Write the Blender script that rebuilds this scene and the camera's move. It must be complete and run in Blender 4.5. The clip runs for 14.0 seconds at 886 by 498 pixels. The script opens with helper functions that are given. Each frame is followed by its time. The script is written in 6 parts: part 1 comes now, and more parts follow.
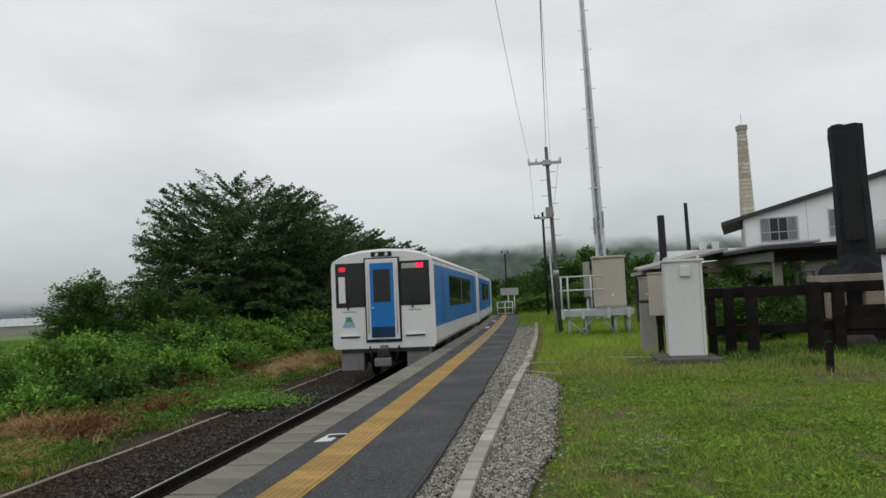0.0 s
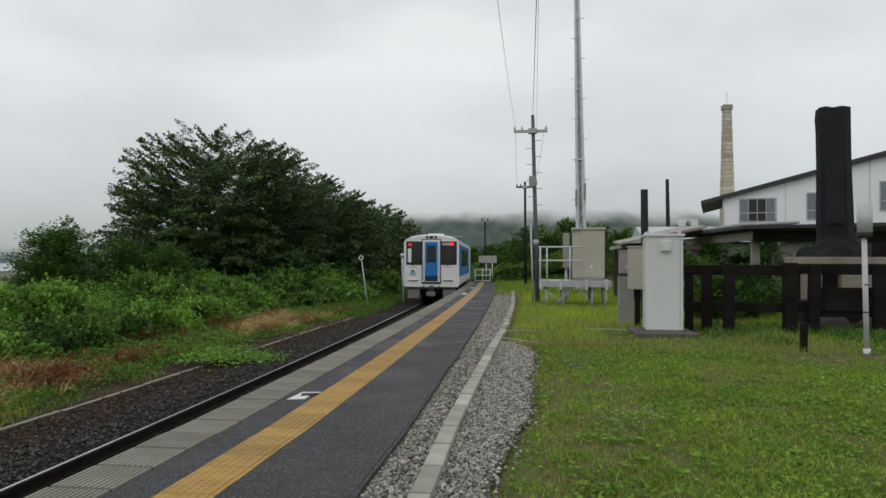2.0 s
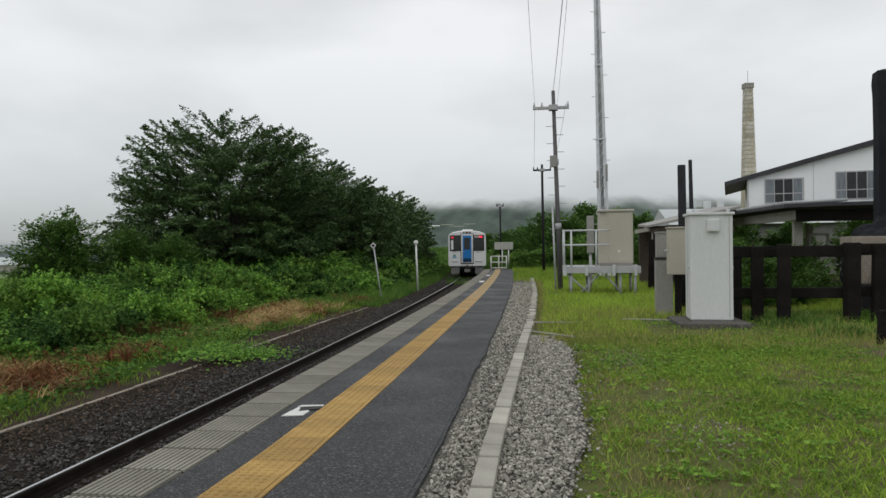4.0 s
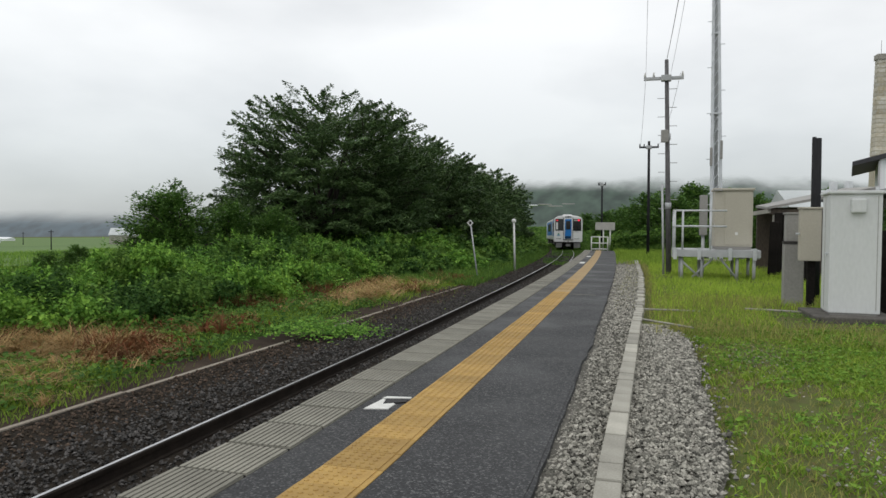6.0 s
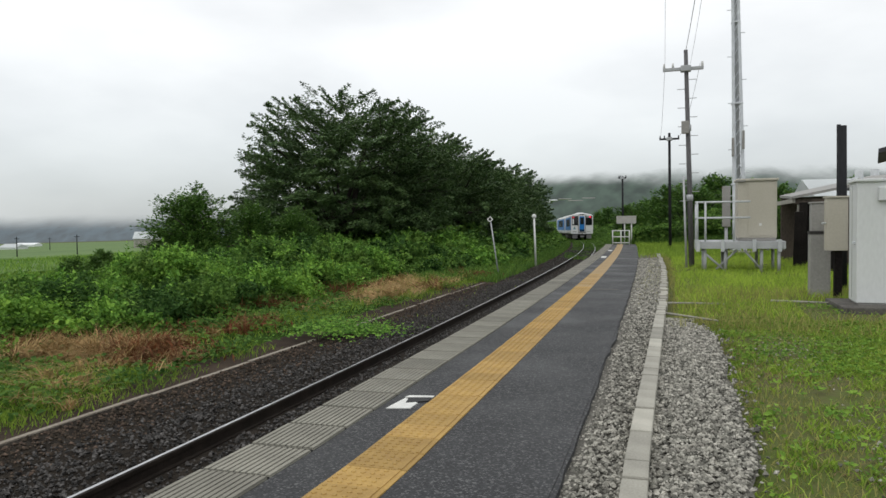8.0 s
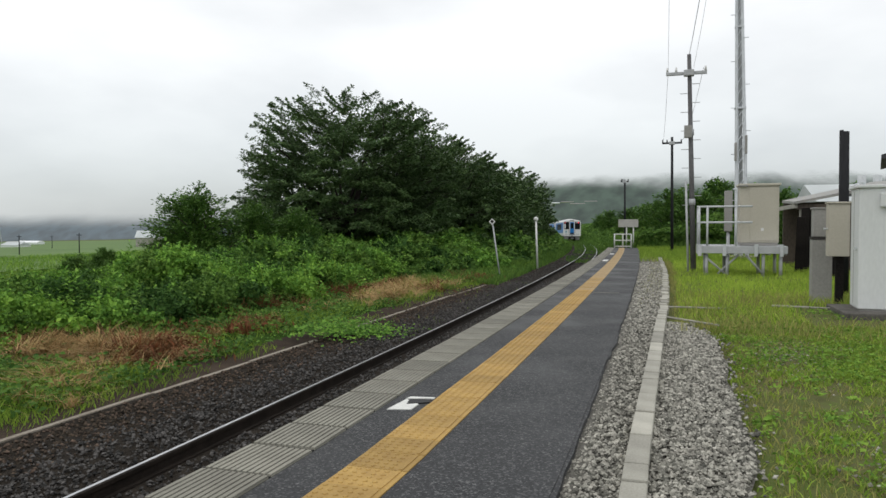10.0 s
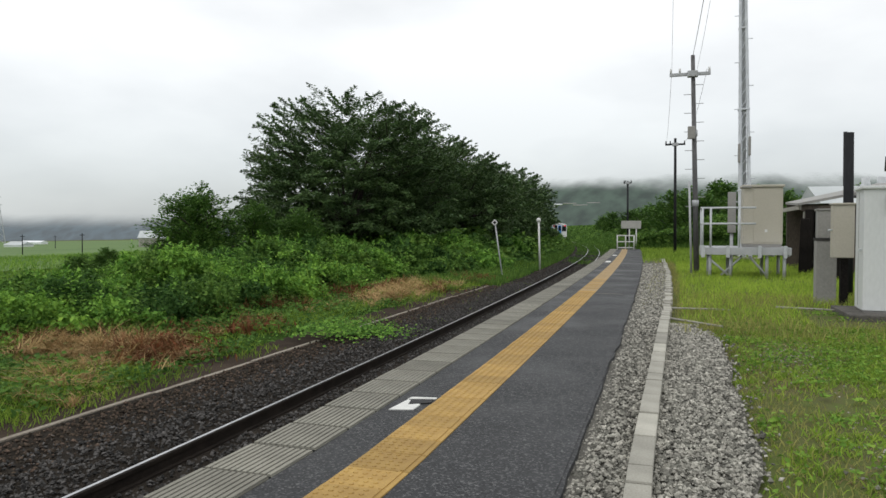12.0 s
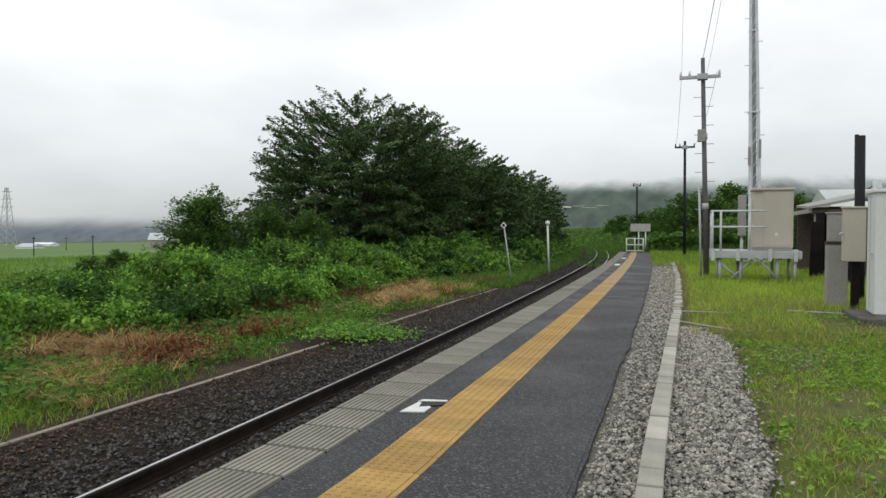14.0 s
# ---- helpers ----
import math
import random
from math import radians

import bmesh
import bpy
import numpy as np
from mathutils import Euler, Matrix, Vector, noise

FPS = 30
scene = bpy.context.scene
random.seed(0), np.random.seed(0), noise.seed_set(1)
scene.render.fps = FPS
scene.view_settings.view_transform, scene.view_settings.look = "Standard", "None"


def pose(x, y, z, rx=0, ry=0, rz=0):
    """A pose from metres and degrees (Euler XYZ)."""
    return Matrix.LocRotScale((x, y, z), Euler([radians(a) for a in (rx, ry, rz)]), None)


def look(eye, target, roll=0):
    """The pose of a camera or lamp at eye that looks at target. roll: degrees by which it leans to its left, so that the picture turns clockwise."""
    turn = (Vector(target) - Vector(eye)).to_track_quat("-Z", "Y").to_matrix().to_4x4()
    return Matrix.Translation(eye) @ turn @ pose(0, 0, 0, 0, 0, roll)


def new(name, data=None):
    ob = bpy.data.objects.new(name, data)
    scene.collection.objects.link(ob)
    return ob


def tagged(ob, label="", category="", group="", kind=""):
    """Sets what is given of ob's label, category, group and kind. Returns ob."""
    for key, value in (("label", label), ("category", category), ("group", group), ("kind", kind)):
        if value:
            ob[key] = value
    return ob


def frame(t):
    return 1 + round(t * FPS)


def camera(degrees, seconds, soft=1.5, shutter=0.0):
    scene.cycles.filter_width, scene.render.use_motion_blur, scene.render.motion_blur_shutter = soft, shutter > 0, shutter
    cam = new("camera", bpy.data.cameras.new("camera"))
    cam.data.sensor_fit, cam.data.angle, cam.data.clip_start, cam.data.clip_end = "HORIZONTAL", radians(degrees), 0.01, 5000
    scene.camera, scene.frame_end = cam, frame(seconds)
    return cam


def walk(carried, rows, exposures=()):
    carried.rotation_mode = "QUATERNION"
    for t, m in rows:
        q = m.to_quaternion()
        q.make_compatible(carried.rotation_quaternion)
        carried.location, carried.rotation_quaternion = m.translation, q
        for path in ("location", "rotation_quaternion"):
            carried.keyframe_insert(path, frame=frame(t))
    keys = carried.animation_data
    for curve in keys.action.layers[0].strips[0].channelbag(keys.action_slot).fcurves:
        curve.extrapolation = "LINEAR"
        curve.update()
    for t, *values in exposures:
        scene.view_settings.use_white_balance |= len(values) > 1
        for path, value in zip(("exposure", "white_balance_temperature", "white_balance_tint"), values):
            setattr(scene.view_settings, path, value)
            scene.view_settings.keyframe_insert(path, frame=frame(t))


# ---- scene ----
cam = camera(63.0, 14.0)
PATH = [
    (0, (2.05, -2.441, 1.492), (1.733, -0.47, 1.624), -2.5),
    (0.5, (1.957, -2.398, 1.488), (1.675, -0.422, 1.596), -1.0),
    (1, (1.977, -2.414, 1.493), (1.672, -0.439, 1.565), 0.6),
    (1.5, (2.025, -2.395, 1.476), (1.704, -0.422, 1.524), 0.3),
    (2, (1.982, -2.288, 1.457), (1.72, -0.306, 1.493), 0.2),
    (4.3, (1.583, -0.615, 1.399), (1.27, 1.36, 1.398), -0.9),
    (4.5, (1.533, -0.488, 1.391), (1.19, 1.483, 1.388), -0.7),
    (5, (1.43, -0.179, 1.371), (1.006, 1.775, 1.387), -0.8),
    (5.5, (1.418, -0.07, 1.372), (0.906, 1.863, 1.345), -0.0),
    (6, (1.433, 0.02, 1.372), (0.876, 1.94, 1.316), 0.6),
    (6.5, (1.438, 0.051, 1.369), (0.861, 1.965, 1.301), 0.1),
    (7, (1.446, 0.046, 1.378), (0.853, 1.955, 1.304), -0.2),
    (7.5, (1.429, 0.08, 1.365), (0.825, 1.985, 1.293), -0.5),
    (8, (1.43, 0.055, 1.375), (0.819, 1.958, 1.311), -0.6),
    (10.5, (1.433, 0.03, 1.379), (0.817, 1.932, 1.32), 0.0),
    (11, (1.431, 0.062, 1.366), (0.81, 1.963, 1.308), -0.1),
    (11.5, (1.424, 0.071, 1.365), (0.802, 1.971, 1.307), 0.1),
    (12, (1.42, 0.07, 1.363), (0.798, 1.97, 1.307), 0.1),
    (12.5, (1.427, 0.074, 1.357), (0.804, 1.974, 1.305), -0.1),
    (13, (1.425, 0.064, 1.361), (0.809, 1.966, 1.309), 0.0),
    (13.5, (1.423, 0.046, 1.376), (0.807, 1.948, 1.321), 0.2),
    (14, (1.41, 0.037, 1.368), (0.766, 1.929, 1.319), 0.2),
]
walk(cam, [(t, look(eye, target, roll)) for t, eye, target, roll in PATH],
     exposures=((0, -0.35), (2.2, -0.35), (4.3, -0.25), (5.6, -0.16), (6.4, 0.0), (7.2, 0.02), (14.0, 0.05)))

# ---- world, sun ----
world = bpy.data.worlds.new("overcast")
scene.world = world
world.use_nodes = True
wn, wl = world.node_tree.nodes, world.node_tree.links
wn.clear()
w_out = wn.new("ShaderNodeOutputWorld")
w_bg = wn.new("ShaderNodeBackground")
w_sky = wn.new("ShaderNodeTexSky")
w_sky.sky_type = "NISHITA"
w_sky.sun_disc = False
w_sky.sun_elevation, w_sky.sun_rotation = radians(55), radians(150)
w_tc = wn.new("ShaderNodeTexCoord")
w_map = wn.new("ShaderNodeMapping")
w_map.inputs["Scale"].default_value = (1.0, 1.0, 2.6)
w_noise = wn.new("ShaderNodeTexNoise")
w_noise.inputs["Scale"].default_value, w_noise.inputs["Detail"].default_value = 1.9, 6.0
w_noise.inputs["Roughness"].default_value = 0.48
w_ramp = wn.new("ShaderNodeValToRGB")
w_ramp.color_ramp.elements[0].position, w_ramp.color_ramp.elements[0].color = 0.36, (0.745, 0.757, 0.762, 1)
w_ramp.color_ramp.elements[1].position, w_ramp.color_ramp.elements[1].color = 0.60, (0.97, 0.978, 0.972, 1)
w_sep = wn.new("ShaderNodeSeparateXYZ")
w_hor = wn.new("ShaderNodeValToRGB")
w_hor.color_ramp.elements[0].position, w_hor.color_ramp.elements[0].color = 0.0, (0.57, 0.60, 0.615, 1)
w_hor.color_ramp.elements[1].position, w_hor.color_ramp.elements[1].color = 0.26, (1.0, 1.0, 1.0, 1)
e = w_hor.color_ramp.elements.new(0.08)
e.color = (0.74, 0.76, 0.768, 1)
w_mul = wn.new("ShaderNodeMix")
w_mul.data_type, w_mul.blend_type = "RGBA", "MULTIPLY"
w_mul.inputs[0].default_value = 1.0
w_mix = wn.new("ShaderNodeMix")
w_mix.data_type = "RGBA"
w_mix.inputs[0].default_value = 0.985
wl.new(w_tc.outputs["Generated"], w_map.inputs["Vector"])
wl.new(w_map.outputs["Vector"], w_noise.inputs["Vector"])
wl.new(w_noise.outputs["Fac"], w_ramp.inputs["Fac"])
wl.new(w_tc.outputs["Generated"], w_sep.inputs[0])
wl.new(w_sep.outputs["Z"], w_hor.inputs["Fac"])
wl.new(w_ramp.outputs["Color"], w_mul.inputs[6])
wl.new(w_hor.outputs["Color"], w_mul.inputs[7])
wl.new(w_sky.outputs["Color"], w_mix.inputs[6])
wl.new(w_mul.outputs[2], w_mix.inputs[7])
wl.new(w_mix.outputs[2], w_bg.inputs["Color"])
w_bg.inputs["Strength"].default_value = 1.05
wl.new(w_bg.outputs[0], w_out.inputs[0])

sun = new("sun", bpy.data.lights.new("sun", "SUN"))
sun.data.energy, sun.data.angle, sun.data.color = 0.55, radians(35), (1.0, 0.97, 0.92)
sun.matrix_world = look((0, 0, 60), (20, 35, 0))

# ---- materials ----


def mat(name, c1, c2=None, scale=3.0, fine=40.0, rough=0.8, metal=0.0, bump=0.15, rnd=0.0, island=0.0, spec=0.3,
        emit=0.0, trans=0.0, stretch=(1, 1, 1), dist=0.01, mixf=0.45, sharp=0.14):
    """Two noises, coarse and fine, between two colours; piece-to-piece variation; bump."""
    m = bpy.data.materials.new(name)
    m.use_nodes = True
    n, l = m.node_tree.nodes, m.node_tree.links
    b = n["Principled BSDF"]
    c2 = c2 or tuple(v * 0.72 for v in c1)
    tc = n.new("ShaderNodeTexCoord")
    mp = n.new("ShaderNodeMapping")
    mp.inputs["Scale"].default_value = stretch
    l.new(tc.outputs["Object"], mp.inputs["Vector"])
    a, f = n.new("ShaderNodeTexNoise"), n.new("ShaderNodeTexNoise")
    a.inputs["Scale"].default_value, f.inputs["Scale"].default_value = scale, fine
    a.inputs["Detail"].default_value, f.inputs["Detail"].default_value = 4.0, 3.0
    l.new(mp.outputs[0], a.inputs["Vector"])
    l.new(mp.outputs[0], f.inputs["Vector"])
    add = n.new("ShaderNodeMix")
    add.inputs[0].default_value = mixf
    l.new(a.outputs["Fac"], add.inputs[2])
    l.new(f.outputs["Fac"], add.inputs[3])
    rp = n.new("ShaderNodeValToRGB")
    rp.color_ramp.elements[0].position, rp.color_ramp.elements[1].position = 0.5 - sharp, 0.5 + sharp
    rp.color_ramp.elements[0].color, rp.color_ramp.elements[1].color = (*c2, 1), (*c1, 1)
    l.new(add.outputs[0], rp.inputs["Fac"])
    last = rp.outputs["Color"]
    if rnd or island:
        src = n.new("ShaderNodeObjectInfo").outputs["Random"] if rnd else n.new("ShaderNodeNewGeometry").outputs["Random Per Island"]
        k = rnd or island
        mr = n.new("ShaderNodeMapRange")
        mr.inputs["To Min"].default_value, mr.inputs["To Max"].default_value = 1 - k, 1 + k
        l.new(src, mr.inputs["Value"])
        hs = n.new("ShaderNodeHueSaturation")
        l.new(mr.outputs[0], hs.inputs["Value"])
        l.new(last, hs.inputs["Color"])
        if island:
            mh = n.new("ShaderNodeMapRange")
            mh.inputs["To Min"].default_value, mh.inputs["To Max"].default_value = 0.515, 0.485
            l.new(src, mh.inputs["Value"])
            l.new(mh.outputs[0], hs.inputs["Hue"])
        last = hs.outputs["Color"]
    l.new(last, b.inputs["Base Color"])
    b.inputs["Roughness"].default_value, b.inputs["Metallic"].default_value = rough, metal
    b.inputs["Specular IOR Level"].default_value = spec
    if emit:
        l.new(last, b.inputs["Emission Color"])
        b.inputs["Emission Strength"].default_value = emit
    if bump:
        bp = n.new("ShaderNodeBump")
        bp.inputs["Strength"].default_value, bp.inputs["Distance"].default_value = bump, dist
        l.new(f.outputs["Fac"], bp.inputs["Height"])
        l.new(bp.outputs[0], b.inputs["Normal"])
    if trans:
        t = n.new("ShaderNodeBsdfTranslucent")
        l.new(last, t.inputs["Color"])
        mx = n.new("ShaderNodeMixShader")
        mx.inputs[0].default_value = trans
        l.new(b.outputs[0], mx.inputs[1])
        l.new(t.outputs[0], mx.inputs[2])
        l.new(mx.outputs[0], n["Material Output"].inputs["Surface"])
    return m


def asphalt_mat(name):
    """Dark binder, stones of many greys about a centimetre across, broad damp stains."""
    m = bpy.data.materials.new(name)
    m.use_nodes = True
    n, l = m.node_tree.nodes, m.node_tree.links
    b = n["Principled BSDF"]
    tc = n.new("ShaderNodeTexCoord")
    v = n.new("ShaderNodeTexVoronoi")
    v.inputs["Scale"].default_value = 90
    a, c = n.new("ShaderNodeTexNoise"), n.new("ShaderNodeTexNoise")
    a.inputs["Scale"].default_value, a.inputs["Detail"].default_value = 0.8, 5
    c.inputs["Scale"].default_value, c.inputs["Detail"].default_value = 14, 3
    for q in (v, a, c):
        l.new(tc.outputs["Object"], q.inputs["Vector"])
    sp = n.new("ShaderNodeSeparateColor")
    l.new(v.outputs["Color"], sp.inputs[0])
    rp = n.new("ShaderNodeValToRGB")
    e0, e1 = rp.color_ramp.elements
    e0.position, e0.color = 0.25, (0.028, 0.0287, 0.0305, 1)
    e1.position, e1.color = 1.0, (0.135, 0.136, 0.134, 1)
    e2 = rp.color_ramp.elements.new(0.78)
    e2.color = (0.050, 0.0512, 0.0535, 1)
    l.new(sp.outputs[0], rp.inputs["Fac"])
    st = n.new("ShaderNodeMapRange")
    st.inputs["From Min"].default_value, st.inputs["From Max"].default_value = 0.35, 0.65
    st.inputs["To Min"].default_value, st.inputs["To Max"].default_value = 0.72, 1.22
    mx = n.new("ShaderNodeMix")
    mx.inputs[0].default_value = 0.4
    l.new(a.outputs["Fac"], mx.inputs[2])
    l.new(c.outputs["Fac"], mx.inputs[3])
    l.new(mx.outputs[0], st.inputs["Value"])
    hs = n.new("ShaderNodeHueSaturation")
    l.new(rp.outputs["Color"], hs.inputs["Color"])
    l.new(st.outputs[0], hs.inputs["Value"])
    l.new(hs.outputs["Color"], b.inputs["Base Color"])
    rr = n.new("ShaderNodeMapRange")
    rr.inputs["From Min"].default_value, rr.inputs["From Max"].default_value = 0.35, 0.65
    rr.inputs["To Min"].default_value, rr.inputs["To Max"].default_value = 0.55, 0.85
    l.new(a.outputs["Fac"], rr.inputs["Value"])
    l.new(rr.outputs[0], b.inputs["Roughness"])
    b.inputs["Specular IOR Level"].default_value = 0.25
    return m


M = dict(
    ground=mat("ground_soil_and_grass", (0.10, 0.135, 0.035), (0.115, 0.10, 0.055), 0.7, 12, 0.95, bump=0.5, dist=0.04, spec=0.05),
    field=mat("rice_field", (0.13, 0.205, 0.06), (0.085, 0.15, 0.045), 0.05, 1.2, 0.95, bump=0.2, stretch=(1, 0.25, 1)),
    bare_soil=mat("trodden_soil", (0.17, 0.135, 0.095), (0.075, 0.06, 0.045), 1.8, 28, 0.95, bump=0.7, dist=0.03, spec=0.05),
    soil=mat("trackside_soil", (0.07, 0.053, 0.04), (0.035, 0.027, 0.022), 1.5, 30, 0.95, spec=0.05, bump=0.6, dist=0.03),
    asphalt=asphalt_mat("damp_asphalt"),
    concrete=mat("edge_concrete", (0.285, 0.275, 0.228), (0.195, 0.187, 0.155), 2.5, 90, 0.8, bump=0.25, rnd=0.16, dist=0.004),
    slab_groove=mat("dirty_slab_groove", (0.085, 0.082, 0.070), (0.05, 0.048, 0.042), 3, 60, 0.9),
    groove=mat("groove_dirt", (0.026, 0.026, 0.023), (0.014, 0.014, 0.013), 4, 50, 0.9),
    side_wall=mat("platform_wall_concrete", (0.18, 0.17, 0.15), (0.08, 0.075, 0.07), 1.2, 30, 0.9, bump=0.3),
    kerb=mat("kerb_concrete", (0.42, 0.405, 0.35), (0.28, 0.27, 0.23), 4, 80, 0.85, bump=0.3, rnd=0.24, dist=0.005),
    tactile=mat("yellow_tactile_tile", (0.44, 0.285, 0.085), (0.32, 0.195, 0.06), 6, 70, 0.7, bump=0.2, rnd=0.17, dist=0.003),
    tactile_worn=mat("worn_tactile_tile", (0.42, 0.31, 0.16), (0.33, 0.23, 0.12), 6, 70, 0.75, bump=0.2, rnd=0.10, dist=0.003),
    gravel_bed=mat("gravel_bed", (0.17, 0.163, 0.14), (0.08, 0.075, 0.065), 5, 55, 0.95, bump=0.9, dist=0.03),
    gravel=mat("grey_gravel_stone", (0.37, 0.36, 0.31), (0.15, 0.143, 0.123), 9, 60, 0.9, bump=0.2, island=0.72),
    ballast_bed=mat("ballast_bed", (0.046, 0.039, 0.032), (0.02, 0.017, 0.014), 4, 40, 0.95, spec=0.05, bump=0.9, dist=0.04),
    ballast_brown=mat("brown_ballast_stone", (0.105, 0.078, 0.055), (0.035, 0.026, 0.02), 9, 60, 0.85, bump=0.2, island=0.7, spec=0.2),
    ballast=mat("dark_ballast_stone", (0.088, 0.084, 0.080), (0.030, 0.027, 0.024), 9, 60, 0.75, bump=0.2, island=0.85, spec=0.3),
    rail_steel=mat("rusty_rail_steel", (0.034, 0.027, 0.022), (0.016, 0.013, 0.011), 4, 60, 0.8, spec=0.1),
    rail_top=mat("polished_rail_head", (0.62, 0.62, 0.63), (0.48, 0.48, 0.49), 4, 60, 0.34, 1.0, bump=0.0),
    sleeper=mat("sleeper_wood", (0.10, 0.085, 0.07), (0.05, 0.042, 0.036), 2, 35, 0.9, stretch=(0.3, 3, 3), rnd=0.2),
    old_conc=mat("weathered_kerb", (0.35, 0.315, 0.26), (0.18, 0.15, 0.12), 1.3, 30, 0.9, bump=0.4),
    shed_wood=mat("weathered_shed_wood", (0.13, 0.105, 0.085), (0.06, 0.05, 0.042), 1.5, 25, 0.9, stretch=(1, 1, 0.3), bump=0.3),
    white_paint=mat("white_road_paint", (0.78, 0.78, 0.74), (0.6, 0.6, 0.57), 6, 60, 0.7),
    black_paint=mat("black_paint", (0.02, 0.02, 0.02), (0.012, 0.012, 0.012), 6, 60, 0.6),
    grass=mat("grass_blade", (0.29, 0.43, 0.06), (0.16, 0.26, 0.038), 0.9, 5, 0.85, spec=0.12, bump=0, island=0.35, trans=0.3),
    grass_y=mat("yellowing_grass", (0.37, 0.36, 0.12), (0.25, 0.26, 0.08), 0.8, 6, 0.85, spec=0.12, bump=0, island=0.35, trans=0.3),
    grass_b=mat("fresh_tall_grass", (0.42, 0.58, 0.08), (0.27, 0.40, 0.055), 0.8, 5, 0.85, spec=0.12, bump=0, island=0.3, trans=0.35),
    clover=mat("clover_leaf", (0.215, 0.365, 0.06), (0.125, 0.235, 0.04), 0.6, 5, 0.85, spec=0.1, bump=0, island=0.35, trans=0.25),
    dead=mat("dead_straw", (0.47, 0.34, 0.15), (0.28, 0.18, 0.07), 1.2, 8, 0.85, bump=0, island=0.4),
    thatch=mat("brown_thatch", (0.27, 0.20, 0.09), (0.13, 0.095, 0.05), 1.2, 8, 0.9, bump=0, island=0.4),
    red_dead=mat("red_brown_dead_weed", (0.21, 0.085, 0.03), (0.10, 0.045, 0.02), 1.5, 8, 0.85, bump=0, island=0.4),
    shrub=mat("vine_leaf", (0.20, 0.385, 0.06), (0.10, 0.225, 0.04), 0.9, 4, 0.75, bump=0, island=0.45, trans=0.28, spec=0.15),
    shrub_y=mat("vine_leaf_pale", (0.25, 0.45, 0.07), (0.14, 0.28, 0.045), 0.9, 4, 0.75, bump=0, island=0.4, trans=0.3, spec=0.15),
    shrub2=mat("vine_leaf_mid", (0.135, 0.245, 0.045), (0.062, 0.14, 0.028), 0.9, 4, 0.75, bump=0, island=0.45, trans=0.28, spec=0.15),
    shrub3=mat("vine_leaf_dark", (0.06, 0.135, 0.027), (0.032, 0.08, 0.017), 0.9, 4, 0.75, bump=0, island=0.45, trans=0.25, spec=0.15),
    # Deep shade within the scrub, put into the colour.
    scrub_shade=mat("scrub_inner_shade", (0.045, 0.085, 0.018), (0.018, 0.038, 0.010), 0.7, 6, 0.95, spec=0.0, bump=0.6, dist=0.1),
    leaf=mat("cherry_leaf", (0.125, 0.205, 0.070), (0.072, 0.130, 0.050), 0.4, 3, 0.5, bump=0, island=0.45, trans=0.2, spec=0.2),
    leaf_l=mat("broad_leaf", (0.13, 0.25, 0.05), (0.075, 0.155, 0.034), 0.4, 3, 0.55, bump=0, island=0.4, trans=0.25, spec=0.2),
    bark=mat("dark_bark", (0.055, 0.045, 0.038), (0.028, 0.023, 0.02), 2, 25, 0.95, bump=0.6, stretch=(1, 1, 0.3), dist=0.03),
    galv=mat("galvanised_steel", (0.58, 0.60, 0.61), (0.46, 0.48, 0.49), 3, 40, 0.55, 0.0, bump=0.05),
    mast_steel=mat("pale_mast_steel", (0.70, 0.73, 0.76), (0.54, 0.56, 0.59), 3, 40, 0.55, bump=0.05),
    galv_old=mat("weathered_steel", (0.48, 0.49, 0.50), (0.36, 0.37, 0.38), 3, 40, 0.6, 0.0, bump=0.1),
    pole=mat("utility_pole", (0.19, 0.187, 0.19), (0.085, 0.082, 0.084), 1.2, 30, 0.85, stretch=(1, 1, 0.2)),
    dark_pole=mat("dark_wood_pole", (0.026, 0.027, 0.030), (0.014, 0.0145, 0.016), 1.2, 30, 0.9, stretch=(1, 1, 0.2)),
    beige=mat("beige_cabinet_paint", (0.50, 0.47, 0.395), (0.44, 0.41, 0.34), 1.0, 25, 0.55, bump=0.03),
    pale=mat("pale_grey_cabinet_paint", (0.69, 0.705, 0.70), (0.61, 0.625, 0.62), 1.0, 22, 0.5, bump=0.03, stretch=(1, 1, 0.4)),
    grey=mat("grey_box_paint", (0.33, 0.32, 0.30), (0.25, 0.245, 0.23), 1.5, 25, 0.6),
    old_wood=mat("tarred_timber", (0.024, 0.021, 0.019), (0.009, 0.0083, 0.008), 2, 30, 0.95, spec=0.08, bump=0.5, stretch=(1, 1, 1), dist=0.01),
    black_cover=mat("black_tar_surface", (0.024, 0.026, 0.030), (0.010, 0.011, 0.013), 1.2, 20, 0.8, spec=0.18, bump=0.3),
    black_patch=mat("dull_black_patch", (0.034, 0.034, 0.036), (0.022, 0.022, 0.024), 1.2, 20, 0.95, spec=0.08, bump=0.3),
    white_wall=mat("white_wall_siding", (0.88, 0.90, 0.91), (0.82, 0.84, 0.85), 0.5, 12, 0.7, bump=0.05),
    roof_dark=mat("dark_roof_metal", (0.055, 0.055, 0.06), (0.035, 0.035, 0.04), 1, 15, 0.6),
    roof_pale=mat("pale_sheet_roof", (0.55, 0.58, 0.58), (0.42, 0.45, 0.45), 0.6, 14, 0.55),
    canopy_conc=mat("canopy_painted_wood", (0.42, 0.40, 0.36), (0.28, 0.27, 0.24), 1.5, 25, 0.8),
    glass=mat("dark_window_glass", (0.02, 0.022, 0.024), (0.006, 0.007, 0.008), 1.5, 10, 0.06, bump=0, spec=0.45, sharp=0.25),
    glass_pale=mat("curtained_window", (0.22, 0.25, 0.27), (0.12, 0.14, 0.16), 2, 9, 0.12, bump=0, spec=0.5, stretch=(3, 1, 0.3)),
